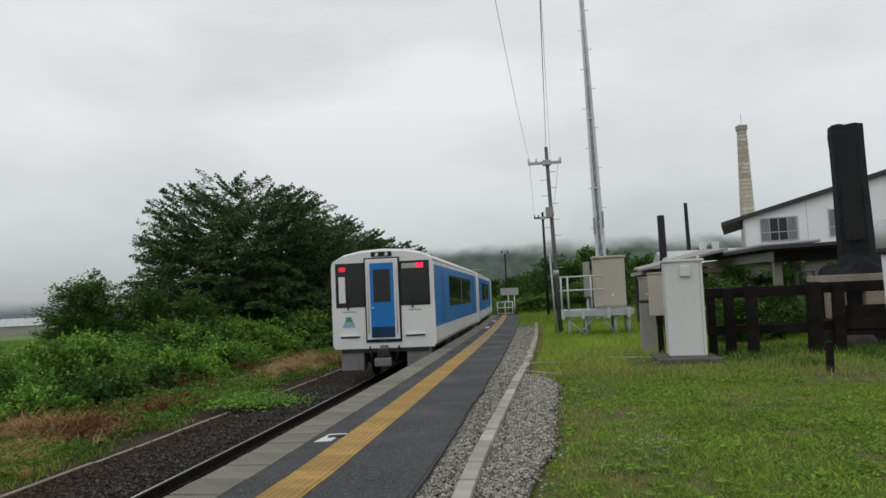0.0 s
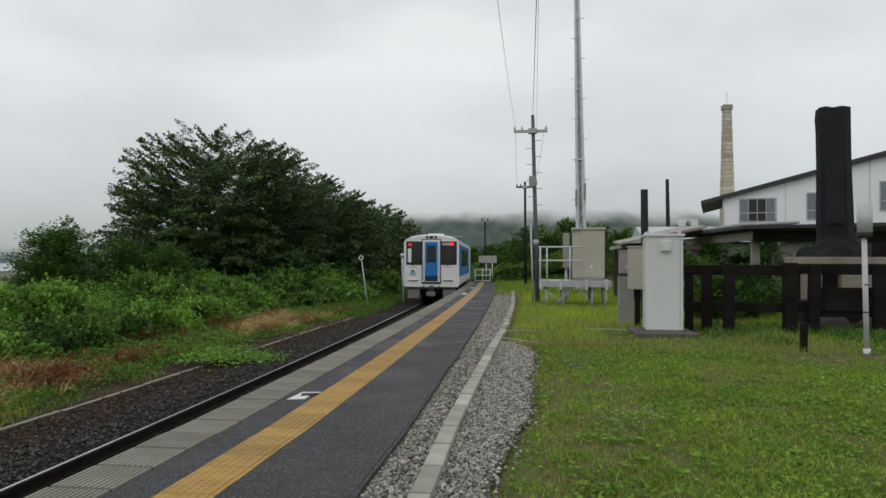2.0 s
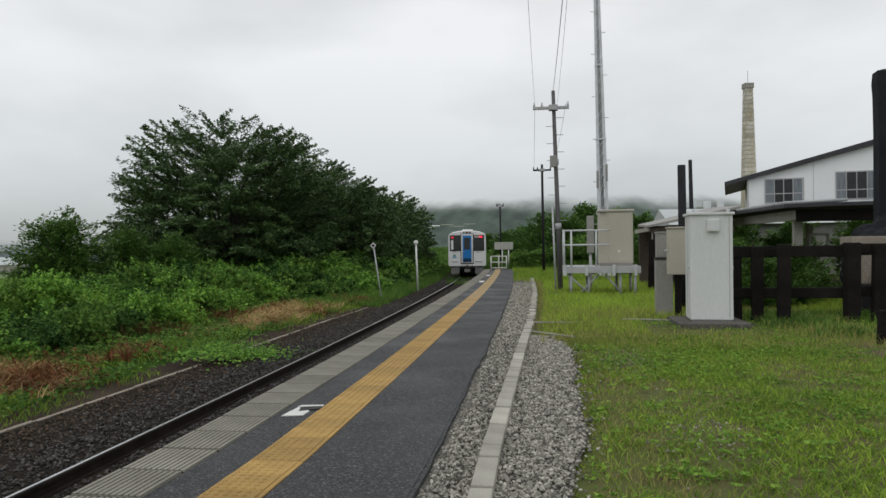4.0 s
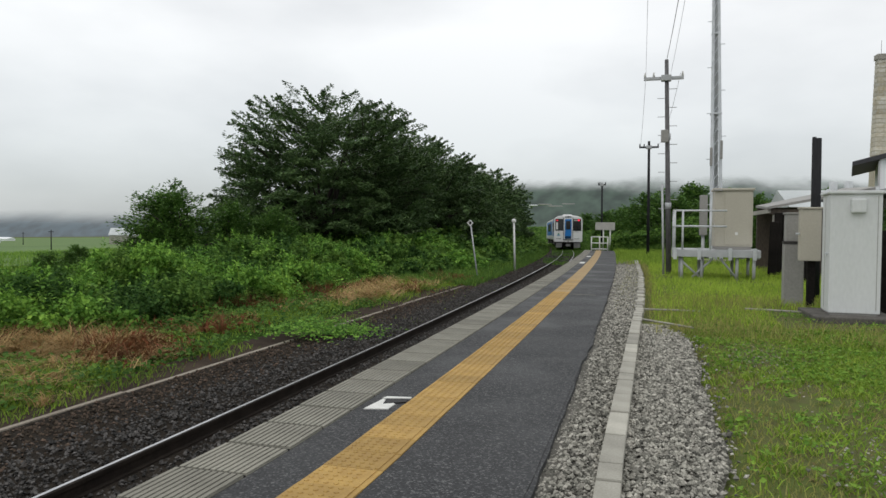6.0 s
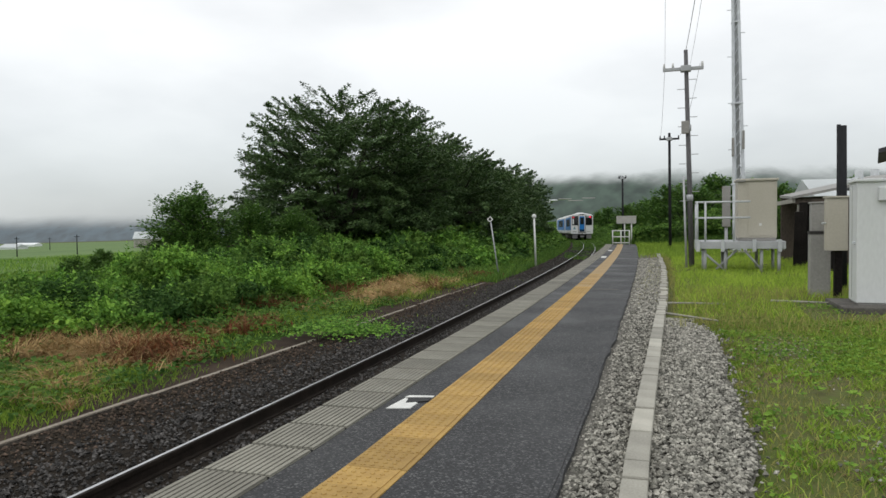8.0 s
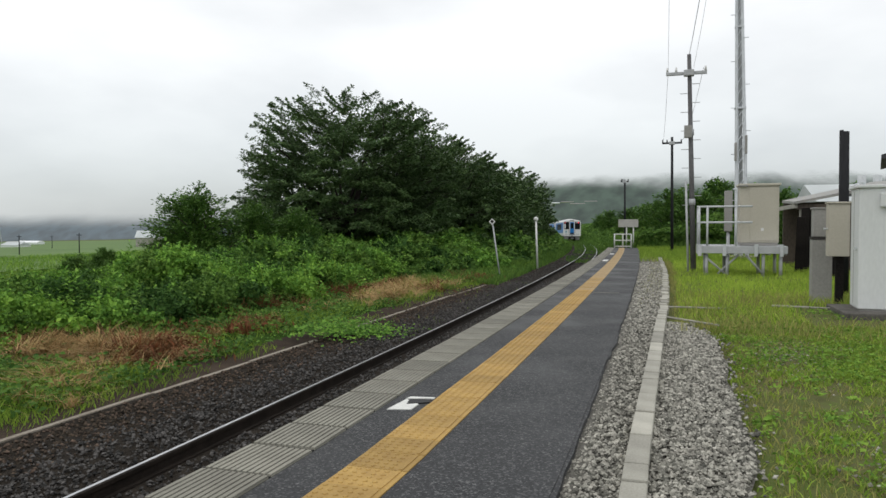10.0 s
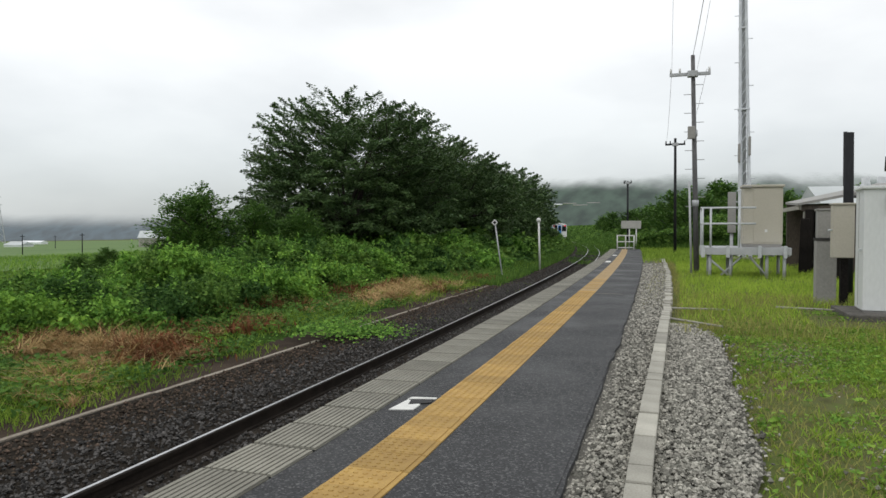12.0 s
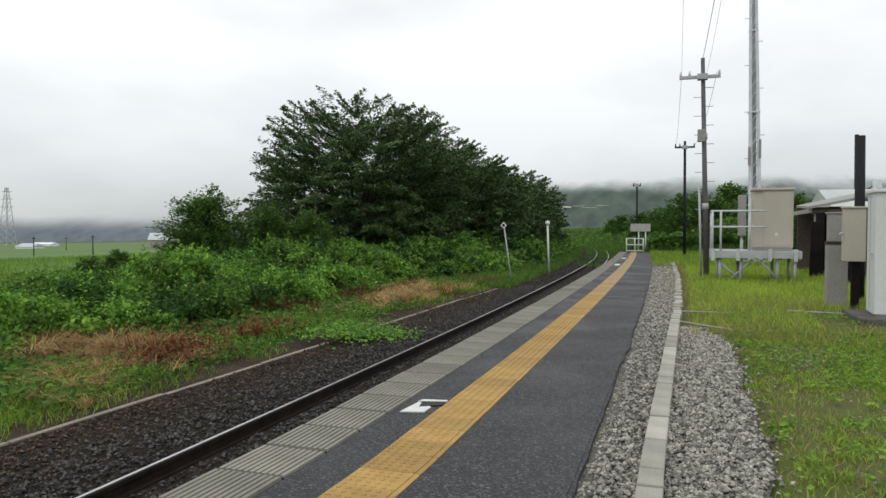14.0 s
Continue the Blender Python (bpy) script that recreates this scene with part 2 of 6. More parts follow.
    alu=mat("window_aluminium", (0.5, 0.5, 0.5), (0.4, 0.4, 0.4), 3, 30, 0.5, 0.5),
    chimney=mat("stained_chimney_brick", (0.68, 0.67, 0.63), (0.44, 0.38, 0.26), 0.9, 5, 0.9, rnd=0.22),
    chim_core=mat("chimney_mortar", (0.5, 0.47, 0.38), (0.36, 0.32, 0.22), 0.5, 5, 0.9),
    t_white=mat("train_white_paint", (0.78, 0.785, 0.78), (0.68, 0.685, 0.68), 0.7, 18, 0.4, bump=0.02, spec=0.4),
    t_blue=mat("train_blue_paint", (0.014, 0.20, 0.56), (0.011, 0.165, 0.48), 0.7, 18, 0.38, bump=0.02, spec=0.35),
    t_dark_blue=mat("grimy_dark_blue_paint", (0.012, 0.05, 0.11), (0.008, 0.03, 0.07), 2, 18, 0.6, bump=0.02, spec=0.2),
    t_under=mat("underframe_grime", (0.05, 0.047, 0.044), (0.025, 0.024, 0.023), 2, 25, 0.85),
    t_skirt=mat("grey_skirt", (0.23, 0.23, 0.225), (0.15, 0.15, 0.148), 1.5, 25, 0.75),
    t_roof=mat("train_roof", (0.78, 0.785, 0.78), (0.66, 0.67, 0.67), 0.8, 14, 0.5),
    red_lamp=mat("tail_lamp_red", (0.95, 0.03, 0.07), (0.9, 0.02, 0.06), 3, 20, 0.3, bump=0, emit=1.5),
    red_off=mat("dim_red_lens", (0.7, 0.03, 0.05), (0.6, 0.025, 0.045), 3, 20, 0.3, bump=0, emit=0.8),
    lens=mat("headlamp_lens", (0.75, 0.76, 0.76), (0.6, 0.6, 0.6), 3, 20, 0.15, bump=0, spec=0.7),
    green_mark=mat("green_mark", (0.08, 0.30, 0.16), None, 3, 20, 0.5, bump=0),
    blue_mark=mat("pale_blue_mark", (0.30, 0.48, 0.62), None, 3, 20, 0.5, bump=0),
    dark_text=mat("faded_lettering", (0.30, 0.31, 0.32), None, 3, 20, 0.6, bump=0),
    board=mat("weathered_notice_board", (0.46, 0.45, 0.42), (0.36, 0.35, 0.33), 2, 20, 0.8),
    white_post=mat("white_post_paint", (0.74, 0.74, 0.72), (0.62, 0.62, 0.60), 2, 20, 0.6),
    rubber=mat("black_rubber", (0.02, 0.02, 0.02), None, 3, 20, 0.7),
    wire=mat("wire", (0.22, 0.225, 0.23), None, 3, 20, 0.6, bump=0),
    stone=mat("rough_stone", (0.14, 0.13, 0.115), (0.06, 0.056, 0.05), 3, 25, 0.9, bump=0.5),
)

# ---- mesh helpers ----


def box(bm, x0, x1, y0, y1, z0, z1, bev=0.0, m=None):
    vs = [bm.verts.new((x, y, z)) for z in (z0, z1) for y in (y0, y1) for x in (x0, x1)]
    fs = [(0, 2, 3, 1), (4, 5, 7, 6), (0, 1, 5, 4), (2, 6, 7, 3), (0, 4, 6, 2), (1, 3, 7, 5)]
    faces = [bm.faces.new([vs[i] for i in f]) for f in fs]
    if bev:
        es = list({ed for f in faces for ed in f.edges})
        r = bmesh.ops.bevel(bm, geom=es, offset=bev, segments=2, affect="EDGES", profile=0.6)
        vs = list({v for f in r["faces"] for v in f.verts} | {v for v in vs if v.is_valid})
    if m is not None:
        bmesh.ops.transform(bm, matrix=m, verts=[v for v in vs if v.is_valid])
    return bm


def tube(bm, p0, p1, r0, r1=None, n=8, caps=True):
    p0, p1 = Vector(p0), Vector(p1)
    r1 = r0 if r1 is None else r1
    q = (p1 - p0).to_track_quat("Z", "Y")
    rings = []
    for p, r in ((p0, r0), (p1, r1)):
        rings.append([bm.verts.new(p + q @ Vector((r * math.cos(6.28319 * i / n), r * math.sin(6.28319 * i / n), 0))) for i in range(n)])
    for i in range(n):
        f = bm.faces.new((rings[0][i], rings[0][(i + 1) % n], rings[1][(i + 1) % n], rings[1][i]))
        f.smooth = n > 5
    if caps:
        bm.faces.new(rings[0][::-1])
        bm.faces.new(rings[1])
    return bm


def B():
    return bmesh.new()


def part(name, bm, material, parent=None, label="", kind=""):
    me = bpy.data.meshes.new(name)
    bm.normal_update()
    bm.to_mesh(me)
    bm.free()
    me.materials.append(material)
    ob = new(name, me)
    if parent is not None:
        ob.parent = parent
    return tagged(ob, label, kind=kind)


def thing(name, label, category, x=0, y=0, z=0, rz=0, group="", kind=""):
    ob = new(name)
    ob.empty_display_size = 0.2
    ob.matrix_basis = pose(x, y, z, 0, 0, rz)
    return tagged(ob, label, category, group, kind)


def pbox(name, material, parent, dims, bev=0.0, label=""):
    return part(name, box(B(), *dims, bev), material, parent, label)


def ptube(name, material, parent, p0, p1, r0, r1=None, n=8, label=""):
    return part(name, tube(B(), p0, p1, r0, r1, n), material, parent, label)


def raw_mesh(name, verts, faces, material):
    me = bpy.data.meshes.new(name)
    me.from_pydata(verts.tolist() if hasattr(verts, "tolist") else verts, [], faces.tolist() if hasattr(faces, "tolist") else faces)
    me.materials.append(material)
    return me


def unit(a):
    return a / np.maximum(np.linalg.norm(a, axis=1, keepdims=True), 1e-6)


def leaf_mesh(name, c, d, nrm, ln, wd, material):
    """One small pointed quad a leaf: centres, directions, normals, lengths and widths."""
    d, ln, wd = unit(d), np.asarray(ln)[:, None], np.asarray(wd)[:, None]
    s = unit(np.cross(d, nrm))
    up = np.cross(s, d)
    v = np.stack([c - d * ln / 2, c + s * wd / 2 + up * wd * 0.18, c + d * ln / 2, c - s * wd / 2 + up * wd * 0.18], 1).reshape(-1, 3)
    f = np.arange(len(c) * 4).reshape(-1, 4)
    return raw_mesh(name, v, f, material)


def blade_mesh(name, base, lean, ht, wd, rng, material):
    """One bent blade of two faces at each base point."""
    n = len(base)
    a = rng.uniform(0, 6.283, n)
    side = np.stack([np.cos(a), np.sin(a), 0 * a], 1) * (wd / 2)[:, None]
    mid = base + lean * 0.35 + np.array([0, 0, 1.0]) * (ht * 0.6)[:, None]
    tip = base + lean + np.array([0, 0, 1.0]) * ht[:, None]
    v = np.stack([base - side, base + side, mid + side * 0.7, mid - side * 0.7, tip], 1).reshape(-1, 3)
    o = (np.arange(n) * 5)[:, None]
    quads = (o + np.array([[0, 1, 2, 3]])).tolist()
    tris = (o + np.array([[3, 2, 4]])).tolist()
    return raw_mesh(name, v, quads + tris, material)


def stone_mesh(name, pts, size, rng, material):
    """An uneven eight-sided stone at each point."""
    n = len(pts)
    base = np.array([[1, 0, 0], [0, 1, 0], [-1, 0, 0], [0, -1, 0], [0.1, 0.1, 0.8], [0, 0, -0.8]])
    v = base[None] * (1 + rng.uniform(-0.4, 0.4, (n, 6, 3))) * size[:, None, None]
    a = rng.uniform(0, 6.283, n)
    b = rng.uniform(-0.6, 0.6, n)
    ca, sa, cb, sb = np.cos(a), np.sin(a), np.cos(b), np.sin(b)
    x, y, z = v[..., 0], v[..., 1] * cb[:, None] - v[..., 2] * sb[:, None], v[..., 1] * sb[:, None] + v[..., 2] * cb[:, None]
    v = np.stack([x * ca[:, None] - y * sa[:, None], x * sa[:, None] + y * ca[:, None], z], 2) + pts[:, None]
    f = np.array([[0, 1, 4], [1, 2, 4], [2, 3, 4], [3, 0, 4], [1, 0, 5], [2, 1, 5], [3, 2, 5], [0, 3, 5]])
    return raw_mesh(name, v.reshape(-1, 3), ((np.arange(n) * 6)[:, None, None] + f[None]).reshape(-1, 3), material)


# ---- plan: the curve of track and platform ----
TRACK_X, RAIL_Z, BED_Z = -2.635, -0.77, -0.95


def dev(y):
    """How far the line has bent to -x at y."""
    y = np.minimum(y, 230.0)
    u, v = np.maximum(y - 4.0, 0), np.maximum(y - 45.0, 0)
    return 0.019 * u + 0.00048 * u * u + 0.0006 * v * v


def drop(y):
    """The line falls a little past y = 95."""
    return -0.0075 * np.clip(y - 95.0, 0, 110)


def ramp(x, a, b):
    t = np.clip((x - a) / (b - a), 0, 1)
    return t * t * (3 - 2 * t)


def kerb_dev(y):
    return 0.0011 * np.maximum(y - 12.0, 0) ** 2 - 0.075 * (1 - ramp(y, 0.0, 5.0))


def path_edge(y):
    """Ragged grass side of the gravel path."""
    return 1.74 + 0.20 * ramp(y, 2.5, 5.5) + 0.02 * np.sin(y * 1.7) + 0.025 * np.sin(y * 4.1 + 1) - 0.35 * ramp(y, 9.7, 11.2)


def ground_z(x, y):
    u = x + dev(y)
    left = BED_Z + 0.10 * ramp(-u, 5.2, 6.5) - 0.35 * ramp(-u, 14, 30) - 3.0 * ramp(-u, 30, 140) - 0.018 * np.maximum(-u - 70, 0)
    a, b = -0.9 - 0.9 * ramp(y, 51, 56), -0.8 + 3.5 * ramp(y, 51, 56)
    k = ramp(u, a, b)
    right = -0.03 - 0.05 * (1 - ramp(x, 1.75, 2.2)) * ramp(u, 0.5, 0.8)
    return left * (1 - k) + right * k + drop(y) * (1 - 0.7 * k)


def strip(bm, x0, x1, ys, z, follow=dev, zfun=None):
    """A sheet between two offsets along the curve."""
    rows = []
    for y in ys:
        o = float(follow(y))
        rows.append([bm.verts.new((x - o, y, z + (zfun(x, y) if zfun else 0))) for x in (x0, x1)])
    for a, b in zip(rows, rows[1:]):
        bm.faces.new((a[0], a[1], b[1], b[0]))
    return bm


def solid_strip(bm, x0, x1, ys, z0, z1, follow=dev, zf=None):
    rows = []
    for y in ys:
        o = float(follow(y))
        h = float(zf(y)) if zf else 0.0
        rows.append([bm.verts.new((x - o, y, z + h)) for x, z in ((x0, z0), (x1, z0), (x1, z1), (x0, z1))])
    for a, b in zip(rows, rows[1:]):
        for i in range(4):
            j = (i + 1) % 4
            bm.faces.new((a[i], b[i], b[j], a[j]))
    bm.faces.new(rows[0])
    bm.faces.new(rows[-1][::-1])
    bmesh.ops.recalc_face_normals(bm, faces=bm.faces)
    return bm


def line_pose(x, y, z, yaw=0.0, follow=dev):
    """A pose on the curve at offset x, turned along it."""
    slope = (float(follow(y + 0.25)) - float(follow(y - 0.25))) / 0.5
    return pose(x - float(follow(y)), y, z, 0, 0, math.degrees(math.atan(slope)) + yaw)


# ---- ground ----
us = [-3000, -1500, -800, -400, -260, -180, -140, -110, -80, -55, -40, -32, -26, -22, -18, -15, -12, -10, -9, -8, -7, -6.4, -5.8, -5.2, -4.2, -3.2, -2.2,
      -1.2, -0.9, -0.8, 0.8, 1.3, 2, 2.7, 3.5, 4.5, 6, 8, 11, 15, 20, 30, 50, 80, 150, 400, 1000, 3000]
gy = [-300, -100, -40, -20, -10, -6] + [i * 2.0 for i in range(-2, 36)] + [75, 80, 86, 92, 100, 110, 120, 135, 150, 170, 200, 230, 300, 450, 700, 1200, 3200]
gx = np.array([[u - float(dev(y)) for u in us] for y in gy])
gyy = np.array([[y for u in us] for y in gy])
gz = ground_z(gx, gyy)
nr, nc = gx.shape
gidx = np.arange(nr * nc).reshape(nr, nc)
gf = np.stack([gidx[:-1, :-1], gidx[:-1, 1:], gidx[1:, 1:], gidx[1:, :-1]], 2).reshape(-1, 4)
ground = new("ground", raw_mesh("ground", np.stack([gx, gyy, gz], 2).reshape(-1, 3), gf, M["ground"]))
tagged(ground, "weedy grass ground of a country station, reaching the hills", "ground", kind="structure")

# rice fields beyond the scrub
bm = B()
for x0, x1, y0, y1 in ((-150, -34, 20, 131), (-330, -150.5, 20, 131), (-330, -60, 131.5, 214), (-560, -330.5, 40, 300), (-560, -90, 300.5, 420), (-330, -90, 214.5, 300), (-1100, -100, 420.5, 900), (-1100, -561, 60, 420)):
    n = 8
    vs = [[bm.verts.new((x0 + (x1 - x0) * i / n, y0 + (y1 - y0) * j / n, 0)) for i in range(n + 1)] for j in range(n + 1)]
    for row in vs:
        for v in row:
            v.co.z = float(ground_z(v.co.x, v.co.y)) + 0.18
    for j in range(n):
        for i in range(n):
            bm.faces.new((vs[j][i], vs[j][i + 1], vs[j + 1][i + 1], vs[j + 1][i]))
tagged(part("rice_field", bm, M["field"]), "flat bright green rice fields beyond the scrub", "field", kind="stuff")

# trackbed
bed_ys = [-20 + i * 3 for i in range(85)]
bm = strip(B(), TRACK_X - 2.75, TRACK_X + 1.62, bed_ys, BED_Z + 0.03, zfun=lambda x, y: float(drop(y)))
tagged(part("trackbed", bm, M["ballast_bed"]), "dark crushed-stone bed under the single track", "trackbed", kind="structure")
bm = strip(B(), TRACK_X - 3.7, TRACK_X - 2.75, [y for y in bed_ys if y < 60], BED_Z + 0.026, zfun=lambda x, y: 0.06 if x < TRACK_X - 3 else 0.0)
tagged(part("trackside_soil", bm, M["soil"]), "bare dark soil beside the ballast", "soil", kind="structure")

# ---- platform ----
PLAT_END = 50.6
pys = [-30, -20, -10] + [i * 2.0 for i in range(-3, 26)] + [PLAT_END]
platform = thing("platform", "low station platform with asphalt top and concrete edge", "platform", kind="structure")
part("asphalt_top", solid_strip(B(), -0.69, 0.82, pys, -0.12, 0.0), M["asphalt"], platform, "dark damp asphalt surface")
bm = B()
rows = []
for i in range(420):
    y = -9 + i * 0.142
    o = float(dev(y))
    w = 0.845 + 0.04 * (1 - float(ramp(y, 0.5, 5.0))) + 0.022 * noise.noise((y * 2.3, 1.0, 0.0)) + 0.03 * noise.noise((y * 0.6, 4.0, 0.0))
    rows.append([bm.verts.new((x - o, y, z)) for x, z in ((0.815, -0.004), (w - 0.008, -0.009), (w, -0.06))])
for a, b in zip(rows, rows[1:]):
    for k in (0, 1):
        bm.faces.new((a[k], a[k + 1], b[k + 1], b[k]))
part("ragged_edge", bm, M["asphalt"], platform, "crumbling dark asphalt lip")
part("side_wall", solid_strip(B(), -1.07, 0.80, pys, -1.0, -0.124), M["side_wall"], platform, "stained concrete platform wall")
part("edge_strip", solid_strip(B(), -1.13, -0.695, [-30, -25, -20, -15, -9.52], -0.1, 0.012), M["concrete"], platform)
part("joint_dirt", solid_strip(B(), -1.12, -0.70, pys, -0.1, 0.002), M["groove"], platform, "dark dirt in the slab joints")
M_SLAB = box(B(), -0.217, 0.217, -0.236, 0.236, -0.10, 0.0, 0.004)
for f in M_SLAB.faces:
    f.material_index = 1 if f.calc_center_median().z > -0.0005 else 0
for i in range(11):
    gx0 = -0.2 + i * 0.04
    box(M_SLAB, gx0 - 0.0135, gx0 + 0.0135, -0.233, 0.233, -0.002, 0.006)
slab_me = bpy.data.meshes.new("edge_slab")
M_SLAB.to_mesh(slab_me)
M_SLAB.free()
slab_me.materials.append(M["concrete"])
slab_me.materials.append(M["slab_groove"])
for i in range(120):
    y = -9.25 + i * 0.5
    ob = new("edge_slab", slab_me)
    ob.parent = platform
    ob.matrix_basis = line_pose(-0.913, y, 0.008 + random.uniform(-0.003, 0.003), random.uniform(-0.25, 0.25))
tile_bm = box(B(), -0.185, 0.185, -0.148, 0.148, -0.03, 0.0, 0.003)
for i in range(5):
    for j in range(5):
        tube(tile_bm, (-0.155 + 0.058 * i, -0.116 + 0.058 * j, -0.001), (-0.155 + 0.058 * i, -0.116 + 0.058 * j, 0.005), 0.017, 0.011, 8)
box(tile_bm, 0.128, 0.152, -0.14, 0.14, -0.001, 0.005)
tile_me = bpy.data.meshes.new("tactile_tile")
tile_bm.to_mesh(tile_me)
tile_bm.free()
tile_me.materials.append(M["tactile"])
worn_me = tile_me.copy()
worn_me.materials[0] = M["tactile_worn"]
for i in range(200):
    y = -9.55 + i * 0.3
    ob = new("tactile_tile", worn_me if y > 18 + random.uniform(-5, 5) else tile_me)
    ob.parent = platform
    ob.matrix_basis = line_pose(-0.185, y, 0.008 + random.uniform(-0.002, 0.002), random.uniform(-0.3, 0.3))

# painted marks on the platform
mark = thing("stop_mark", "white and black painted stopping mark on the asphalt", "floor marking", -0.53, 5.15, 0.004, 4)
for nm, mt, pl, zz in (("white_field", "white_paint", ((-0.12, -0.07), (0.06, -0.03), (0.07, 0.13), (-0.07, 0.27)), 0.004),
                       ("white_bar", "white_paint", ((-0.08, 0.29), (0.14, 0.34), (0.14, 0.38), (-0.06, 0.36)), 0.004),
                       ("black_arrow", "black_paint", ((-0.02, 0.11), (0.14, 0.20), (0.13, 0.30), (-0.04, 0.27)), 0.007)):
    bm = B()
    vs = [bm.verts.new((x, y, z)) for z in (-0.003, zz) for x, y in pl]
    for f in ((3, 2, 1, 0), (4, 5, 6, 7), (0, 1, 5, 4), (1, 2, 6, 5), (2, 3, 7, 6), (3, 0, 4, 7)):
        bm.faces.new([vs[i] for i in f])
    part(nm, bm, M[mt], mark)
for y, ln in ((30.9, 1.3), (38.5, 1.1)):
    m2 = tagged(part("platform_mark", box(B(), -0.1, 0.1, -ln / 2, ln / 2, -0.002, 0.005), M["white_paint"]), "worn white painted dash on the platform asphalt", "floor marking", "platform dashes")
    m2.matrix_basis = line_pose(-0.55, y, 0.002)
for y in (15.6,):
    m2 = tagged(part("joint_scar", box(B(), -0.22, 0.33, -0.02, 0.02, -0.002, 0.003), M["concrete"]), "pale scar across the asphalt beside the yellow tiles", "floor marking")
    m2.matrix_basis = line_pose(0.24, y, 0.001)

# gravel strips and their kerb
bm = B()
rows = []
for y in [i * 1.0 for i in range(-8, 37)]:
    rows.append([bm.verts.new((0.80 - float(dev(y)), y, -0.04)), bm.verts.new((1.17 - float(kerb_dev(y)), y, -0.02))])
for a, b in zip(rows, rows[1:]):
    bm.faces.new((a[0], a[1], b[1], b[0]))
tagged(part("gravel_strip", bm, M["gravel_bed"]), "grey gravel strip between the asphalt and the kerb", "gravel", kind="structure")
bm = B()
rows = []
for i in range(-16, 22):
    y = i * 0.5
    edge = float(path_edge(y)) - 0.03
    rows.append([bm.verts.new((1.25 - float(kerb_dev(y)), y, -0.016)), bm.verts.new((edge, y, -0.016))])
for a, b in zip(rows, rows[1:]):
    bm.faces.new((a[0], a[1], b[1], b[0]))
tagged(part("gravel_path", bm, M["gravel_bed"]), "coarse grey gravel path beside the kerb", "gravel", kind="structure")
kerb = thing("kerb", "row of pale concrete kerb blocks, uneven further on", "kerb", kind="structure")
kerb_me = bpy.data.meshes.new("kerb_block")
kb = box(B(), -0.068, 0.068, -0.286, 0.286, -0.2, 0.0, 0.012)
kb.to_mesh(kerb_me)
kb.free()
kerb_me.materials.append(M["kerb"])
half_me = bpy.data.meshes.new("kerb_half_block")
kb = box(B(), -0.068, 0.068, -0.136, 0.136, -0.2, 0.0, 0.012)
kb.to_mesh(half_me)
kb.free()
half_me.materials.append(M["kerb"])
y = -6.0
k = 0
while y < 34.5:
    half = y > 10.2 or (k % 5 == 3)
    ln = 0.3 if half else 0.6
    far = float(ramp(y, 9.5, 14))
    ob = new("kerb_block", half_me if half else kerb_me)
    ob.parent = kerb
    ob.matrix_basis = line_pose(1.222 + random.uniform(-0.025, 0.025) * far, y + ln / 2, 0.055 + random.uniform(-0.006, 0.006) - random.uniform(0, 0.045) * far,
                                random.uniform(-0.4, 0.4) + random.uniform(-5, 5) * far, kerb_dev)
    y += ln
    k += 1

# ---- track ----
track = thing("railway_track", "single railway track with rusty rails on dark ballast", "railway track", kind="structure")
rys = [-20 + i * 2.0 for i in range(115)]
for nm, dx in (("far_rail", -0.5335), ("near_rail", 0.5335), ("guard_rail", 0.36)):
    ys_ = rys if nm != "guard_rail" else [y for y in rys if 20 < y < 66]
    zt = 0.0 if nm != "guard_rail" else -0.01
    bm = B()
    solid_strip(bm, TRACK_X + dx - 0.065, TRACK_X + dx + 0.065, ys_, RAIL_Z - 0.153, RAIL_Z - 0.13, zf=drop)
    solid_strip(bm, TRACK_X + dx - 0.012, TRACK_X + dx + 0.012, ys_, RAIL_Z - 0.13, RAIL_Z - 0.03, zf=drop)
    solid_strip(bm, TRACK_X + dx - 0.033, TRACK_X + dx + 0.033, ys_, RAIL_Z - 0.04, RAIL_Z - 0.004 + zt, zf=drop)
    rail = part("rail", bm, M["rail_steel"], track, "rust-brown rail")
    if nm != "guard_rail":
        part("rail_head", solid_strip(B(), TRACK_X + dx - 0.031, TRACK_X + dx + 0.004, ys_, RAIL_Z - 0.003, RAIL_Z, zf=drop), M["rail_top"], rail, "polished rail head")
sl_me = bpy.data.meshes.new("sleeper")
sb = box(B(), -1.05, 1.05, -0.11, 0.11, -0.14, 0.0, 0.012)
sb.to_mesh(sl_me)
sb.free()
sl_me.materials.append(M["sleeper"])
for i in range(172):
    y = -10.44 + i * 0.62
    ob = new("sleeper", sl_me)
    ob.parent = track
    ob.matrix_basis = line_pose(TRACK_X + random.uniform(-0.03, 0.03), y, RAIL_Z - 0.156 + float(drop(y)), random.uniform(-1, 1))

# low weathered kerb beyond the ballast
old_kerb = thing("trackside_kerb", "thin weathered concrete edging half hidden by weeds", "edging", kind="structure")
for a, b in ((-4.0, 13.2), (15.2, 31.0)):
    n = int((b - a) / 2.4)
    for i in range(n):
        y0, y1 = a + (b - a) * i / n, a + (b - a) * (i + 1) / n - 0.03
        o = random.uniform(-0.03, 0.03)
        part("edging_piece", solid_strip(B(), -5.48 + o, -5.40 + o, [y0, (y0 + y1) / 2, y1], -1.0, -0.90 + random.uniform(-0.015, 0.015), follow=lambda y: 0.55 * dev(y)), M["old_conc"], old_kerb)

rng = np.random.default_rng(5)


